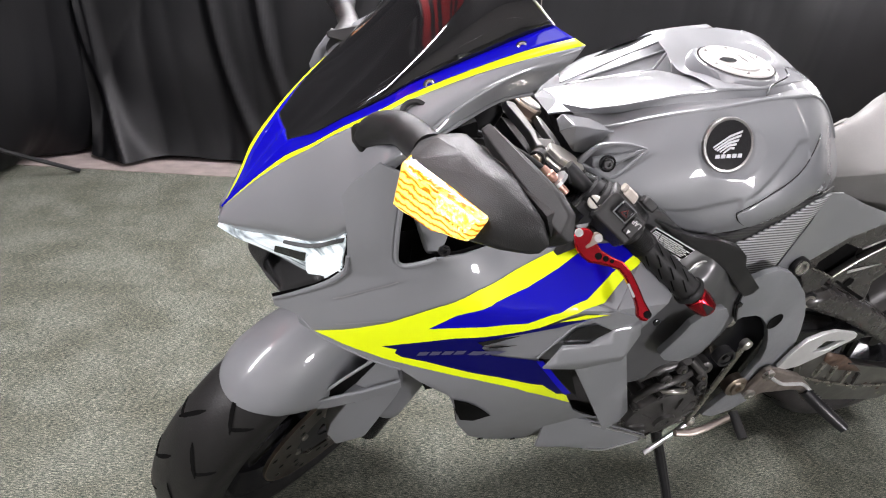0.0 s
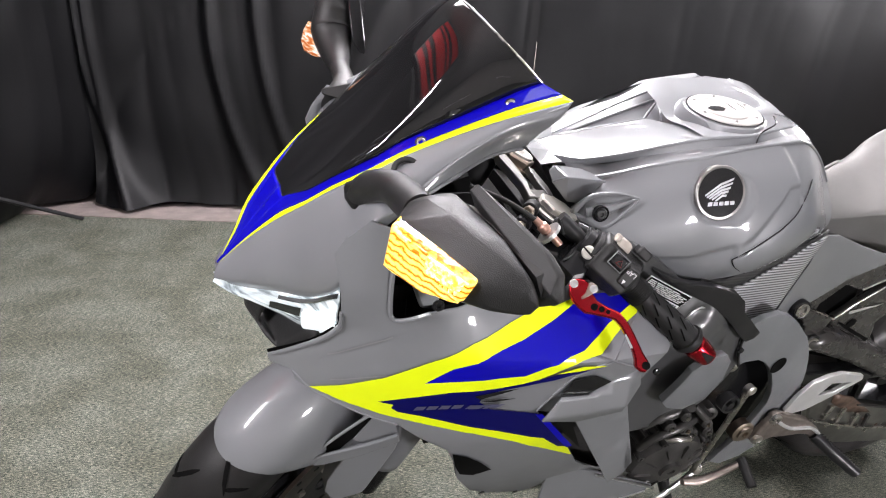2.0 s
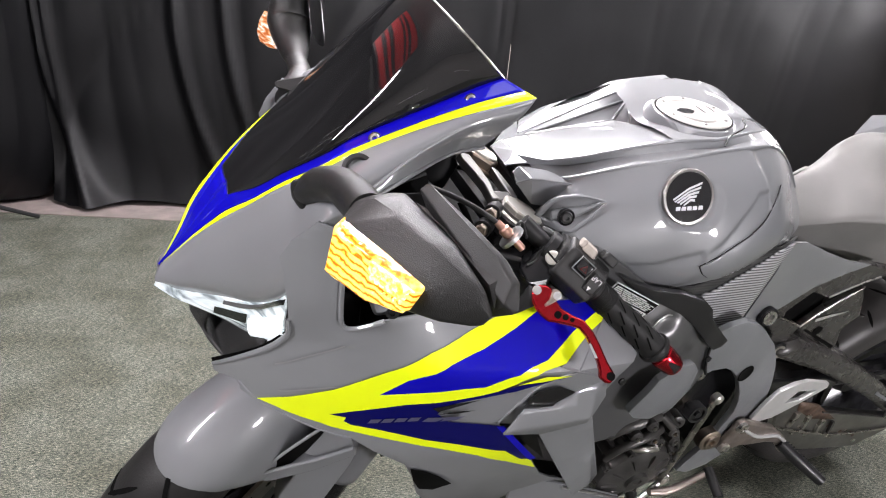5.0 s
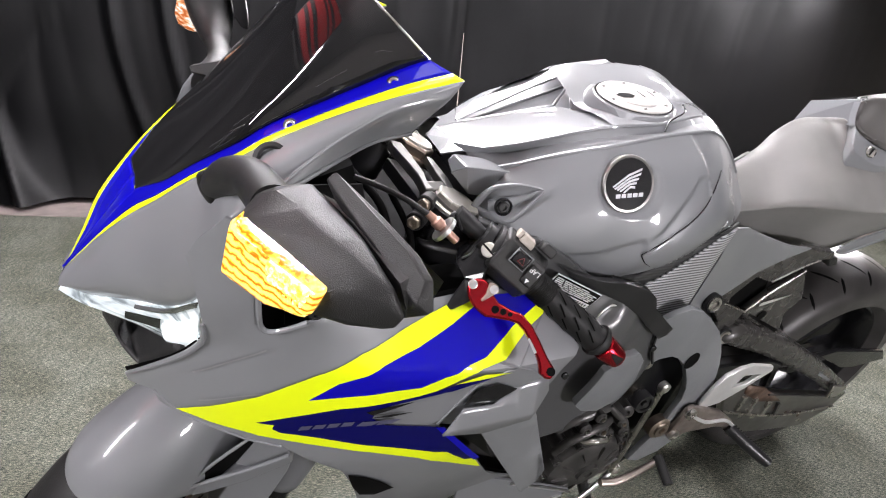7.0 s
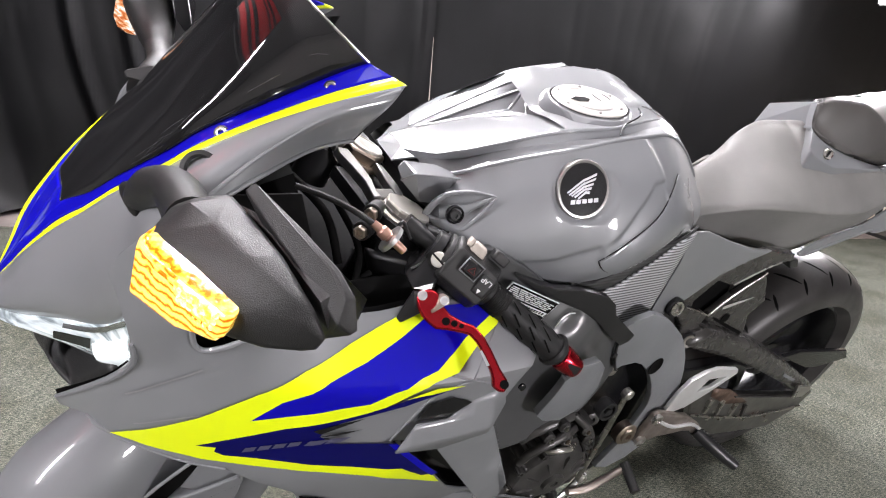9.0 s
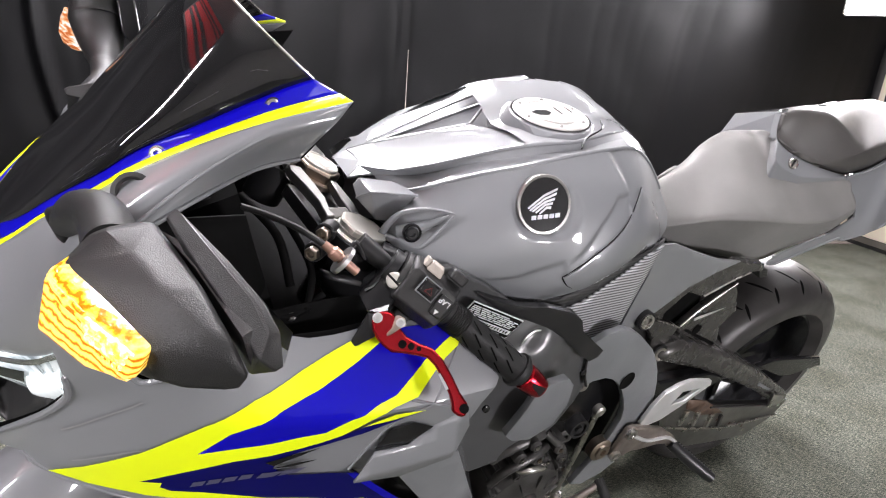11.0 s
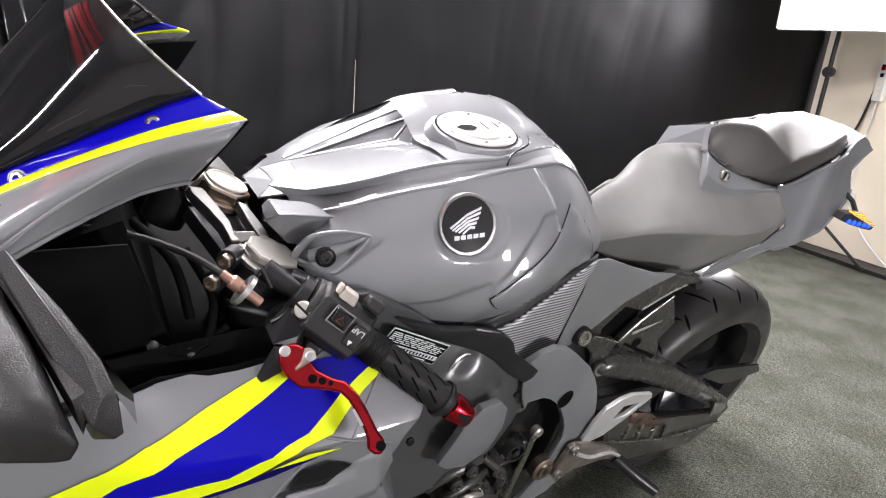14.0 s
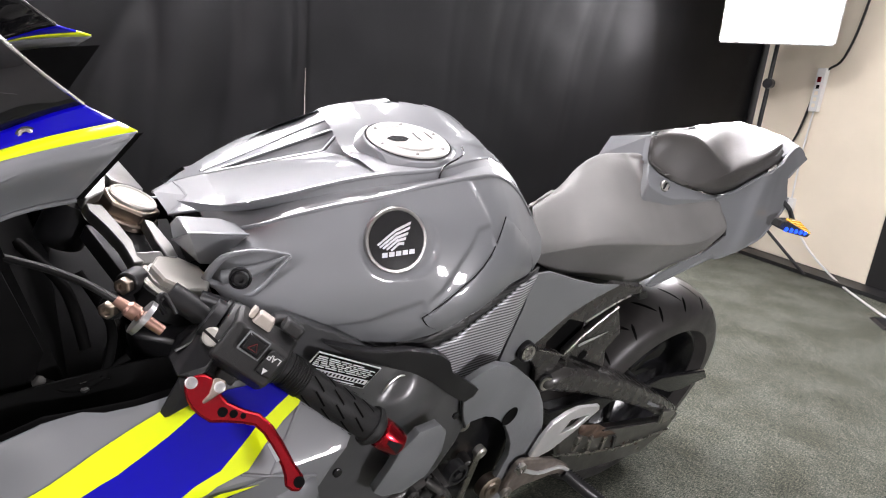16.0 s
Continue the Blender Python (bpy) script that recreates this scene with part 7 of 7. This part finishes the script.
part("instrument_cluster", hull([(-.13, -.07, .935), (-.13, .07, .935), (-.10, -.075, .885), (-.10, .075, .885), (-.16, -.07, .92), (-.16, .07, .92), (-.14, -.06, .87), (-.14, .06, .87)]), SATIN, bike, "black instrument cluster", bevel=0.006)
BAR0, BAR1 = Vector((.035, -.145, .842)), Vector((.190, -.2422, .7322))
BD = (BAR1 - BAR0).normalized()
bar = part("handlebar", tube([BAR0 - BD * .03, BAR0 + BD * .06, BAR1], .011, 14, 1), SATIN, bike, "black clip-on handlebar")
part("bar_clamp", hull([CL - AX * .045 + Vector((a, b, c)) for a, b, c in ((-.03, -.02, 0), (.03, -.02, 0), (.03, .03, 0), (-.03, .03, 0), (-.03, -.02, -.03), (.03, -.02, -.03), (.03, .03, -.03), (-.03, .03, -.03), (.025, -.06, .01), (.02, -.055, -.02), (.0, -.055, .01))]), SATIN, bar, "black bar clamp on the fork", bevel=0.005)
g0 = BAR0 + BD * .085
gl_ = (BAR1 - g0).length
prof = [(0, .0195), (.004, .0195), (.006, .0165), (gl_ * .3, .0162), (gl_ * .6, .0172), (gl_ * .86, .0165), (gl_ * .88, .0178), (gl_ * .97, .0178), (gl_, .015)]
grip = part("grip", lathe(prof, g0, BD, 32), RUBBER, bar, "black rubber grip with cut grooves", smooth=40)
bx, by, bn = frame_of(BD)
# grip grooves: flat near-black strips, the shade of the cuts in their colour
for k in range(10):
    a = 2 * math.pi * k / 10
    for j in range(3):
        h0 = gl_ * (.26 + .19 * j) + (.009 if k % 2 else 0)
        gv = []
        for d in (0, .004, .008, .012, .016):
            p = g0 + BD * (h0 + d)
            w = a + d * 26
            rr = .0181
            u = bx * math.cos(w) + by * math.sin(w)
            t = BD.cross(u)
            gv += [p + u * rr + t * .0009 - BD * .0003, p + u * rr - t * .0009 + BD * .0003]
        part("grip_groove", (gv, [(2 * q, 2 * q + 1, 2 * q + 3, 2 * q + 2) for q in range(4)]), GROOVE, grip, smooth=0)
part("grip_flange", lathe([(0, .015), (0, .0205), (.004, .0212), (.007, .0195), (.007, .016)], g0 + BD * (gl_ * .90), BD, 32), RUBBER, grip, smooth=40)
for j in range(9):
    part("grip_rib", lathe([(0, .0162), (.0007, .0176), (.0014, .0162)], g0 + BD * (.010 + .0026 * j), BD, 28), RUBBER, grip)
end = part("bar_end", lathe([(0, .0125), (.003, .0158), (.008, .0160), (.027, .0132), (.029, .0122), (.029, .007), (.024, .006), (.024, 0)], BAR1, BD, 32), RED, bar, "red anodised bar end weight", smooth=25)
for k in range(4):
    a = 2 * math.pi * k / 4 + .5
    d = bx * math.cos(a) + by * math.sin(a)
    t = BD.cross(d)
    part("end_slot", ([BAR1 + BD * h + d * rr + t * w for h, w, rr in ((.009, -.002, .0162), (.009, .002, .0162), (.026, .006, .0140), (.026, -.006, .0140))], [(0, 1, 2, 3)]), GLOSSBLACK, end, smooth=0)
# switch cluster
SW = BAR0 + BD * .052
swx = Vector((-.45, -.55, .45))
swx = (swx - BD * swx.dot(BD)).normalized()
swy = swx.cross(BD)
def sw(a, b, c):
    return SW + BD * a + swx * b + swy * c
swb = part("switch_housing", lathe([(-.034, .016), (-.033, .0245), (-.030, .0265), (-.002, .0275), (-.0015, .0262), (.0015, .0262), (.002, .0275), (.030, .0265), (.034, .0235), (.036, .018)], SW, BD, 28), PLASTIC, bar, "black switch housing", smooth=35)
part("switch_block", hull([sw(a, b, c) for a, b, c in ((-.026, .031, -.016), (-.026, .029, .020), (.030, .032, -.016), (.030, .030, .020), (-.028, .012, -.028), (-.030, .010, .031), (.032, .012, -.028), (.034, .010, .031))]), PLASTIC, swb, bevel=0.003, smooth=35)
part("housing_collar", lathe([(-.046, .013), (-.045, .020), (-.036, .021), (-.034, .016)], SW, BD, 28), SATIN, swb, "stepped black collar")
haz = part("hazard_button", hull([sw(a, b, c) for a, b, c in ((-.012, .030, .002), (.008, .031, .002), (.008, .030, .019), (-.012, .029, .019), (-.010, .0365, .004), (.006, .0365, .004), (.006, .0355, .017), (-.010, .0355, .017))]), GLOSSBLACK, swb, "hazard button with a dark red triangle mark", bevel=0.0012)
part("button_frame", tube([sw(a, .0335, c) for a, c in ((-.0125, .0015), (.0085, .0015), (.0085, .0195), (-.0125, .0195), (-.0125, .0015))], .0009, 6, 1), DARKGREY, haz)
tri = [sw(a, .0366, c) for a, c in ((-.006, .007), (.003, .007), (-.0015, .014), (-.006, .007))]
part("button_mark", tube(tri, .0006, 6, 1), DARKRED, haz)
lap = part("lap_button", hull([sw(a, b, c) for a in (.013, .028) for b in (.024, .0335) for c in (-.008, .016)]), PLASTIC, swb, "grey printed button", bevel=0.002)
part("button_mark", ([sw(a, .0341, c) for a, c in ((.0165, -.001), (.0215, -.001), (.019, -.0065))], [(0, 1, 2)]), WHITEPAINT, lap, "small white triangle", smooth=0)


def stroke(u0, v0, u1, v1):
    """One stroke of the small printed word, which reads from the rider's side."""
    p0, p1 = Vector((u0, v0)), Vector((u1, v1))
    d = (p1 - p0).normalized() * .0004
    n = Vector((-d.y, d.x))
    return [sw(.0255 - q.x, .0342, .0125 - q.y) for q in (p0 - d - n, p1 + d - n, p1 + d + n, p0 - d + n)]


for strokes in (((0, 0, 0, .005), (0, 0, .003, 0)), ((.0042, 0, .0060, .005), (.0060, .005, .0078, 0), (.0048, .0018, .0072, .0018)), ((.0090, 0, .0090, .005), (.0090, .005, .0116, .005), (.0116, .005, .0116, .0025), (.0116, .0025, .0090, .0025))):
    part("printed_letter", join(*[(stroke(*q), [(0, 1, 2, 3)]) for q in strokes]), WHITEPAINT, lap, smooth=0)
part("dimmer_switch", hull([sw(a, b, c) for a, b, c in ((-.016, .012, .026), (-.016, .024, .024), (.004, .012, .026), (.004, .024, .024), (-.014, .014, .037), (-.014, .023, .034), (.002, .014, .037), (.002, .024, .034))]), WORNGREY, swb, "worn beige rocker switch", bevel=0.002)
part("dimmer_edge", hull([sw(a, b, c) for a in (-.020, -.0155) for b in (.010, .023) for c in (.026, .036)]), WORNGREY, swb, "pale worn edge of the rocker", bevel=0.0015)
part("horn_housing", lathe([(-.030, 0), (-.029, .012), (-.022, .024), (-.008, .031), (.006, .031), (.018, .024), (.025, .012), (.026, 0)], (.072, -.158, .786), (-.3, -.8, .3), 28), PLASTIC, swb, "rounded black lower half of the housing", smooth=50)
part("horn_stub", tube([(.066, -.192, .812), (.072, -.200, .804), (.076, -.200, .792)], [.005, .0055, .0045], 10, 3), PLASTIC, swb, "black horn stub")
part("side_switch", hull([sw(a, b, c) for a in (.010, .030) for b in (.004, .022) for c in (.032, .044)]), PLASTIC, swb, bevel=0.003)
part("horn_button", hull([sw(a, b, c) for a in (-.008, .012) for b in (-.010, .010) for c in (-.038, -.028)]), PLASTIC, swb, bevel=0.003)
# clutch perch and lever
perch = part("lever_perch", hull([(.014, -.150, .812), (.015, -.150, .824), (.030, -.152, .832), (.049, -.147, .850), (.069, -.157, .841), (.056, -.168, .830), (.040, -.178, .824), (.034, -.188, .816), (.030, -.192, .806), (.007, -.190, .813), (.004, -.170, .820), (.02, -.14, .80), (.05, -.15, .81)]), GLOSSBLACK, bike, "black lever perch", bevel=0.002, smooth=20)
part("perch_edge", tube([(.010, -.172, .826), (.022, -.168, .829), (.032, -.160, .838), (.048, -.150, .852)], .0013, 8, 5), SATIN, perch, "worn edge of the perch")
part("perch_spring", tube([(.008, -.140, .842), (.002, -.142, .858), (.008, -.140, .862), (.016, -.146, .845)], .0022, 8, 5), SATIN, perch, "bent black guide tab")
part("bar_neck", tube([(.036, -.136, .843), (.050, -.143, .839), (.066, -.155, .830)], [.0140, .0135, .0145], 20, 4), GLOSSBLACK, perch, "gloss black bar neck")
part("neck_ring", lathe([(-.003, .0150), (0, .0160), (.003, .0150)], (.055, -.1465, .8370), (.62, -.47, -.42), 24), SATIN, perch)
part("perch_screw", lathe([(-.004, .0085), (.001, .0085), (.002, .007), (.002, 0)], (.039, -.1745, .8365), (-.45, -.75, .5), 20), CAPMETAL, perch, "slotted steel screw")
part("screw_slot", hull([Vector((.039, -.1745, .8365)) + Vector((-.45, -.75, .5)).normalized() * h + Vector((.0035, -.004, -.003)) * f + Vector((.001, 0, .001)) * g for h in (.0016, .0027) for f in (-1.5, 1.5) for g in (-.8, .8)]), GLOSSBLACK, perch)
part("perch_arm", hull([(.010, -.188, .812), (.030, -.195, .806), (.028, -.200, .792), (.010, -.196, .796), (-.006, -.190, .776), (-.002, -.196, .772), (.015, -.18, .8)]), SATIN, perch, bevel=0.002)
LO, LX, LN = Vector((0.0640, -0.2260, 0.7850)), Vector((0.5556, -0.6868, -0.4687)), Vector((-0.2927, -0.6892, 0.6628))
LY = LN.cross(LX)


def on_lever(a, b, h=0.0):
    """A place on the flat blade of the lever."""
    return LO + LX * a + LY * b + LN * h


def blade(outline, low, high):
    k = len(outline)
    return [on_lever(a, b, low) for a, b in outline] + [on_lever(a, b, high) for a, b in outline], [list(range(k))[::-1], list(range(k, 2 * k))] + [(i, (i + 1) % k, k + (i + 1) % k, k + i) for i in range(k)]


LEVER = [(-0.0652, -0.0188), (-0.0657, -0.0134), (-0.0544, -0.0023), (-0.0473, -0.0008), (-0.0345, -0.0060), (-0.0241, -0.0072), (-0.0094, -0.0023), (0.0024, 0.0035), (0.0187, 0.0033), (0.0350, -0.0007), (0.0547, -0.0071), (0.0670, -0.0094), (0.0728, -0.0134), (0.0744, -0.0209), (0.0690, -0.0249), (0.0614, -0.0259), (0.0550, -0.0202), (0.0475, -0.0161), (0.0302, -0.0100), (0.0168, -0.0069), (0.0063, -0.0070), (-0.0026, -0.0123), (-0.0140, -0.0210), (-0.0228, -0.0287), (-0.0327, -0.0304), (-0.0422, -0.0303), (-0.0514, -0.0275)]
lev = part("clutch_lever", blade(LEVER, -.005, .005), RED, bike, "red anodised short clutch lever", bevel=0.0024, smooth=45)
# flat dark discs draw the shade in the lever holes
for (a, b), r in (((-0.0214, -0.0156), 0.0042), ((-0.0137, -0.0108), 0.0034), ((-0.0066, -0.0069), 0.0024), ((0.0680, -0.0153), 0.0048)):
    part("lever_hole", lathe([(0, r), (.0005, r), (.0005, 0)], on_lever(a, b, .0053), LN, 16), VOID, lev)
part("adjuster_cam", blade([(-0.0444, 0.0021), (-0.0379, 0.0039), (-0.0321, -0.0002), (-0.0341, -0.0066), (-0.0353, -0.0132), (-0.0373, -0.0210), (-0.0402, -0.0202), (-0.0406, -0.0121), (-0.0440, -0.0059), (-0.0468, -0.0014)], .004, .0078), BRASS, lev, "bronze adjuster cam", bevel=0.001)
for a, b, h, r in (-0.0576, -0.0154, .0050, .0052), (-0.0381, -0.0025, .0076, .0048):
    part("lever_screw", lathe([(0, r), (.0010, r), (.0014, r * .85), (.0014, r * .45), (.0006, r * .4), (.0006, 0)], on_lever(a, b, h), LN, 18), ALLOY, lev, "pale socket screw")
part("lever_print", blade([(0.0255, -0.0105), (0.0261, -0.0083), (0.0429, -0.0129), (0.0417, -0.0158)], .0050, .0053), SILVERPRINT, lev, "small grey print bar", smooth=0)
AJ, AD = Vector((-.012, -.160, .856)), Vector((.55, -.30, -.45)).normalized()
adj = part("cable_adjuster", lathe([(-.026, .0040), (-.016, .0048), (-.014, .0068), (-.006, .0068), (-.005, .0050), (.018, .0045), (.018, 0)], AJ, AD, 20), COPPER, bike, "bronze cable adjuster with a pale knurled wheel", smooth=25)
part("adjuster_wheel", lathe([(-.003, .006), (-.003, .0155), (.0015, .0155), (.0015, .006)], AJ, AD, 28), ALLOY, adj, "pale alloy knurled wheel")
part("clutch_cable", tube([AJ - AD * .022, (-.050, -.130, .877), (-.080, -.110, .884), (-.116, -.092, .888), (-.15, -.08, .885)], .0032, 10, 6), RUBBER, bike, "black clutch cable")

# screws on the bodywork
for p, n_, lab_ in (((-.076, -.118, .994), (-.3, -.75, .6), "screen screw"), ((-.166, -.1115, .9465), (-.45, -.7, .55), "screen screw"), ((-.232, -.1775, .857), (-.45, -.85, .1), "cowl screw"), ((-.152, -.2065, .800), (-.2, -.95, .2), "cowl screw")):
    n_ = Vector(n_).normalized()
    sc = part("cowl_screw", lathe([(-.004, .0052), (.0014, .0052), (.002, .0042), (.002, .0026), (.0, .0026), (.0, 0)], p, n_, 20), STEEL if lab_ == "screen screw" else GLOSSBLACK, bike, "socket " + lab_)
    part("screw_washer", lathe([(-.001, .0068), (.0006, .0068), (.0006, .005)], p, n_, 24), SATIN, sc)
part("duct_strut", hull([(-.19, -.150, .84), (-.16, -.16, .84), (-.165, -.185, .775), (-.145, -.185, .775), (-.15, -.15, .77), (-.13, -.17, .83)]), DARKGREY, bike, "grey strut inside the cowl opening", bevel=0.006)
# black sheet that gives the cowl opening its shade
part("duct_back", sheet([(-.215, .90), (-.215, .76), (-.10, .76), (-.08, .82), (-.10, .90)], lambda x, z: -.140, .05), VOID, bike, "black sheet for the unlit inside of the cowl opening", solid=0.003, out=LEFT)
# printing on the lower flash, kept as slanted bars, and the two black darts beside it
for k in range(4):
    x0, z0 = -.160 + .0145 * k, .6275 + .0036 * k
    decal("print_bar", [(x0, z0), (x0 + .0115, z0 + .003), (x0 + .0150, z0 + .0105), (x0 + .0035, z0 + .0080)], GREYPRINT, "grey printed bar", lift=.0026)
for k in range(2):
    x0, z0 = -.100 + .021 * k, .641 + .002 * k
    decal("print_bar", [(x0, z0), (x0 + .017, z0 + .002), (x0 + .028, z0 + .010), (x0 + .006, z0 + .0085)], GREYPRINT, "grey printed bar", lift=.0026)
decal("black_dart", [(-.092, .666), (-.070, .674), (-.040, .682), (-.060, .672), (-.084, .660)], GLOSSBLACK, "black dart", lift=.0024)
decal("black_dart", [(-.086, .656), (-.060, .662), (-.040, .664), (-.066, .656)], GLOSSBLACK, "black dart", lift=.0024)
decal("clear_edge", [(-.262, .694), (-.230, .718), (-.194, .745), (-.193, .7435), (-.229, .7165), (-.261, .6925)], GREYEDGE, "faint edge of the clear film", lift=.0008)
decal("clear_edge", [(-.258, .653), (-.204, .680), (-.144, .695), (-.066, .713), (-.066, .7118), (-.144, .6937), (-.203, .6785), (-.257, .6517)], GREYEDGE, "faint edge of the clear film", lift=.0010)

# hoses, clips and bolts in the dark cockpit
for k, pts in enumerate(([(-.12, -.10, .83), (-.10, -.13, .80), (-.06, -.15, .785), (-.02, -.14, .80)], [(-.14, -.06, .85), (-.11, -.10, .82), (-.10, -.12, .78)], [(-.05, -.09, .86), (-.03, -.12, .82), (-.04, -.15, .79)], [(-.09, -.05, .87), (-.06, -.09, .845), (-.05, -.12, .80)])):
    part("cockpit_hose", tube(pts, .004 + .0008 * (k % 2), 10, 6), VOID, bike, "black hose in the cockpit" if k == 0 else "", smooth=60)
for p in ((-.118, -.118, .812), (-.085, -.142, .792), (-.152, -.105, .800), (-.055, -.150, .786), (-.10, -.09, .855)):
    part("cockpit_bolt", lathe([(-.01, .005), (.002, .005), (.003, .003), (.003, 0)], p, (-.1, -.6, .8), 10), ENGINE, bike, "small dark bolt")
part("wiring_box", hull([(-.135, -.135, .775), (-.105, -.145, .775), (-.105, -.12, .80), (-.135, -.11, .80), (-.13, -.12, .765), (-.11, -.15, .765)]), SATIN, bike, "black wiring connector", bevel=0.002)
# small fasteners on the bodywork
for p, n_ in (((.150, -.246, .690), (0, -1, .2)), ((.34, -.205, .66), (0, -1, .1))):
    part("trim_clip", lathe([(-.002, .0048), (.001, .0048), (.0016, .0035), (.0016, 0)], p, n_, 14), GLOSSBLACK, bike, "small black trim clip")


# ---- small things in the room ----
strip = empty("power_strip", Matrix.Translation(room(3.945, 1.83, 1.19)), "white power strip hung on the beige panel", "power strip")
def local(u, v, z):
    return Vector((u * UX - v * UY, u * UY + v * UX, z))
part("body", ([local(a, b, c) for a in (-.02, .02) for b in (-.03, .03) for c in (-.14, .14)], [(0, 1, 3, 2), (4, 6, 7, 5), (0, 4, 5, 1), (2, 3, 7, 6), (0, 2, 6, 4), (1, 5, 7, 3)]), WHITEPLASTIC, strip, bevel=0.005)
part("switch", ([local(a, b, c) for a in (-.026, -.018) for b in (-.012, .012) for c in (.05, .085)], [(0, 1, 3, 2), (4, 6, 7, 5), (0, 4, 5, 1), (2, 3, 7, 6), (0, 2, 6, 4), (1, 5, 7, 3)]), RED, strip, "red rocker switch")
for k in range(4):
    part("socket", ([local(-.0205, b, c - .1 + .04 * k) for b, c in ((-.012, -.012), (.012, -.012), (.012, .012), (-.012, .012))], [(0, 1, 2, 3)]), GLOSSBLACK if k == 3 else WALLPAINT, strip, smooth=0)
part("cord", tube([local(0, 0, -.14), local(.005, .01, -.44), local(.005, 0, -.73)], .006, 8, 6), WHITEPLASTIC, strip, "white cord hanging down")
part("plug", ([local(a, b, c) for a in (-.01, .02) for b in (-.03, .03) for c in (-.82, -.73)], box((0, 0, 0), (1, 1, 1))[1]), WHITEPLASTIC, strip, "white in-line plug", bevel=0.004)
thing("extension_cord", tube([room(3.95, 1.83, .37), room(3.93, 1.62, .16), room(3.86, 1.35, .03), room(3.7, 1.1, .008), room(3.45, .75, .008)], .007, 8, 8), WHITEPLASTIC, "white extension cord trailing onto the carpet", "cord")
thing("lamp_cable", tube([room(3.95, 1.62, 2.6), room(3.955, 1.66, 1.75), room(3.95, 1.72, 1.4), room(3.95, 1.83, 1.28), room(3.94, 1.9, .9), room(3.93, 1.98, .7)], .008, 8, 6), RUBBER, "black lamp cable hung over the panel", "cable")
thing("light_stand_leg", tube([(-1.56, 2.13, .20), (-1.36, 2.2, .105), (-1.19, 2.30, .012)], .011, 8, 2), SATIN, "black tripod leg lying at the curtain", "tripod leg")
thing("dark_base_plate", hull([room(u, v, z) for u, v, z in ((3.30, .72, .001), (3.46, .60, .001), (3.62, .74, .001), (3.42, .86, .001), (3.32, .72, .014), (3.46, .62, .014), (3.60, .74, .014), (3.42, .84, .014))]), SATIN, "flat dark stand base on the carpet", "stand base", bevel=0.003)
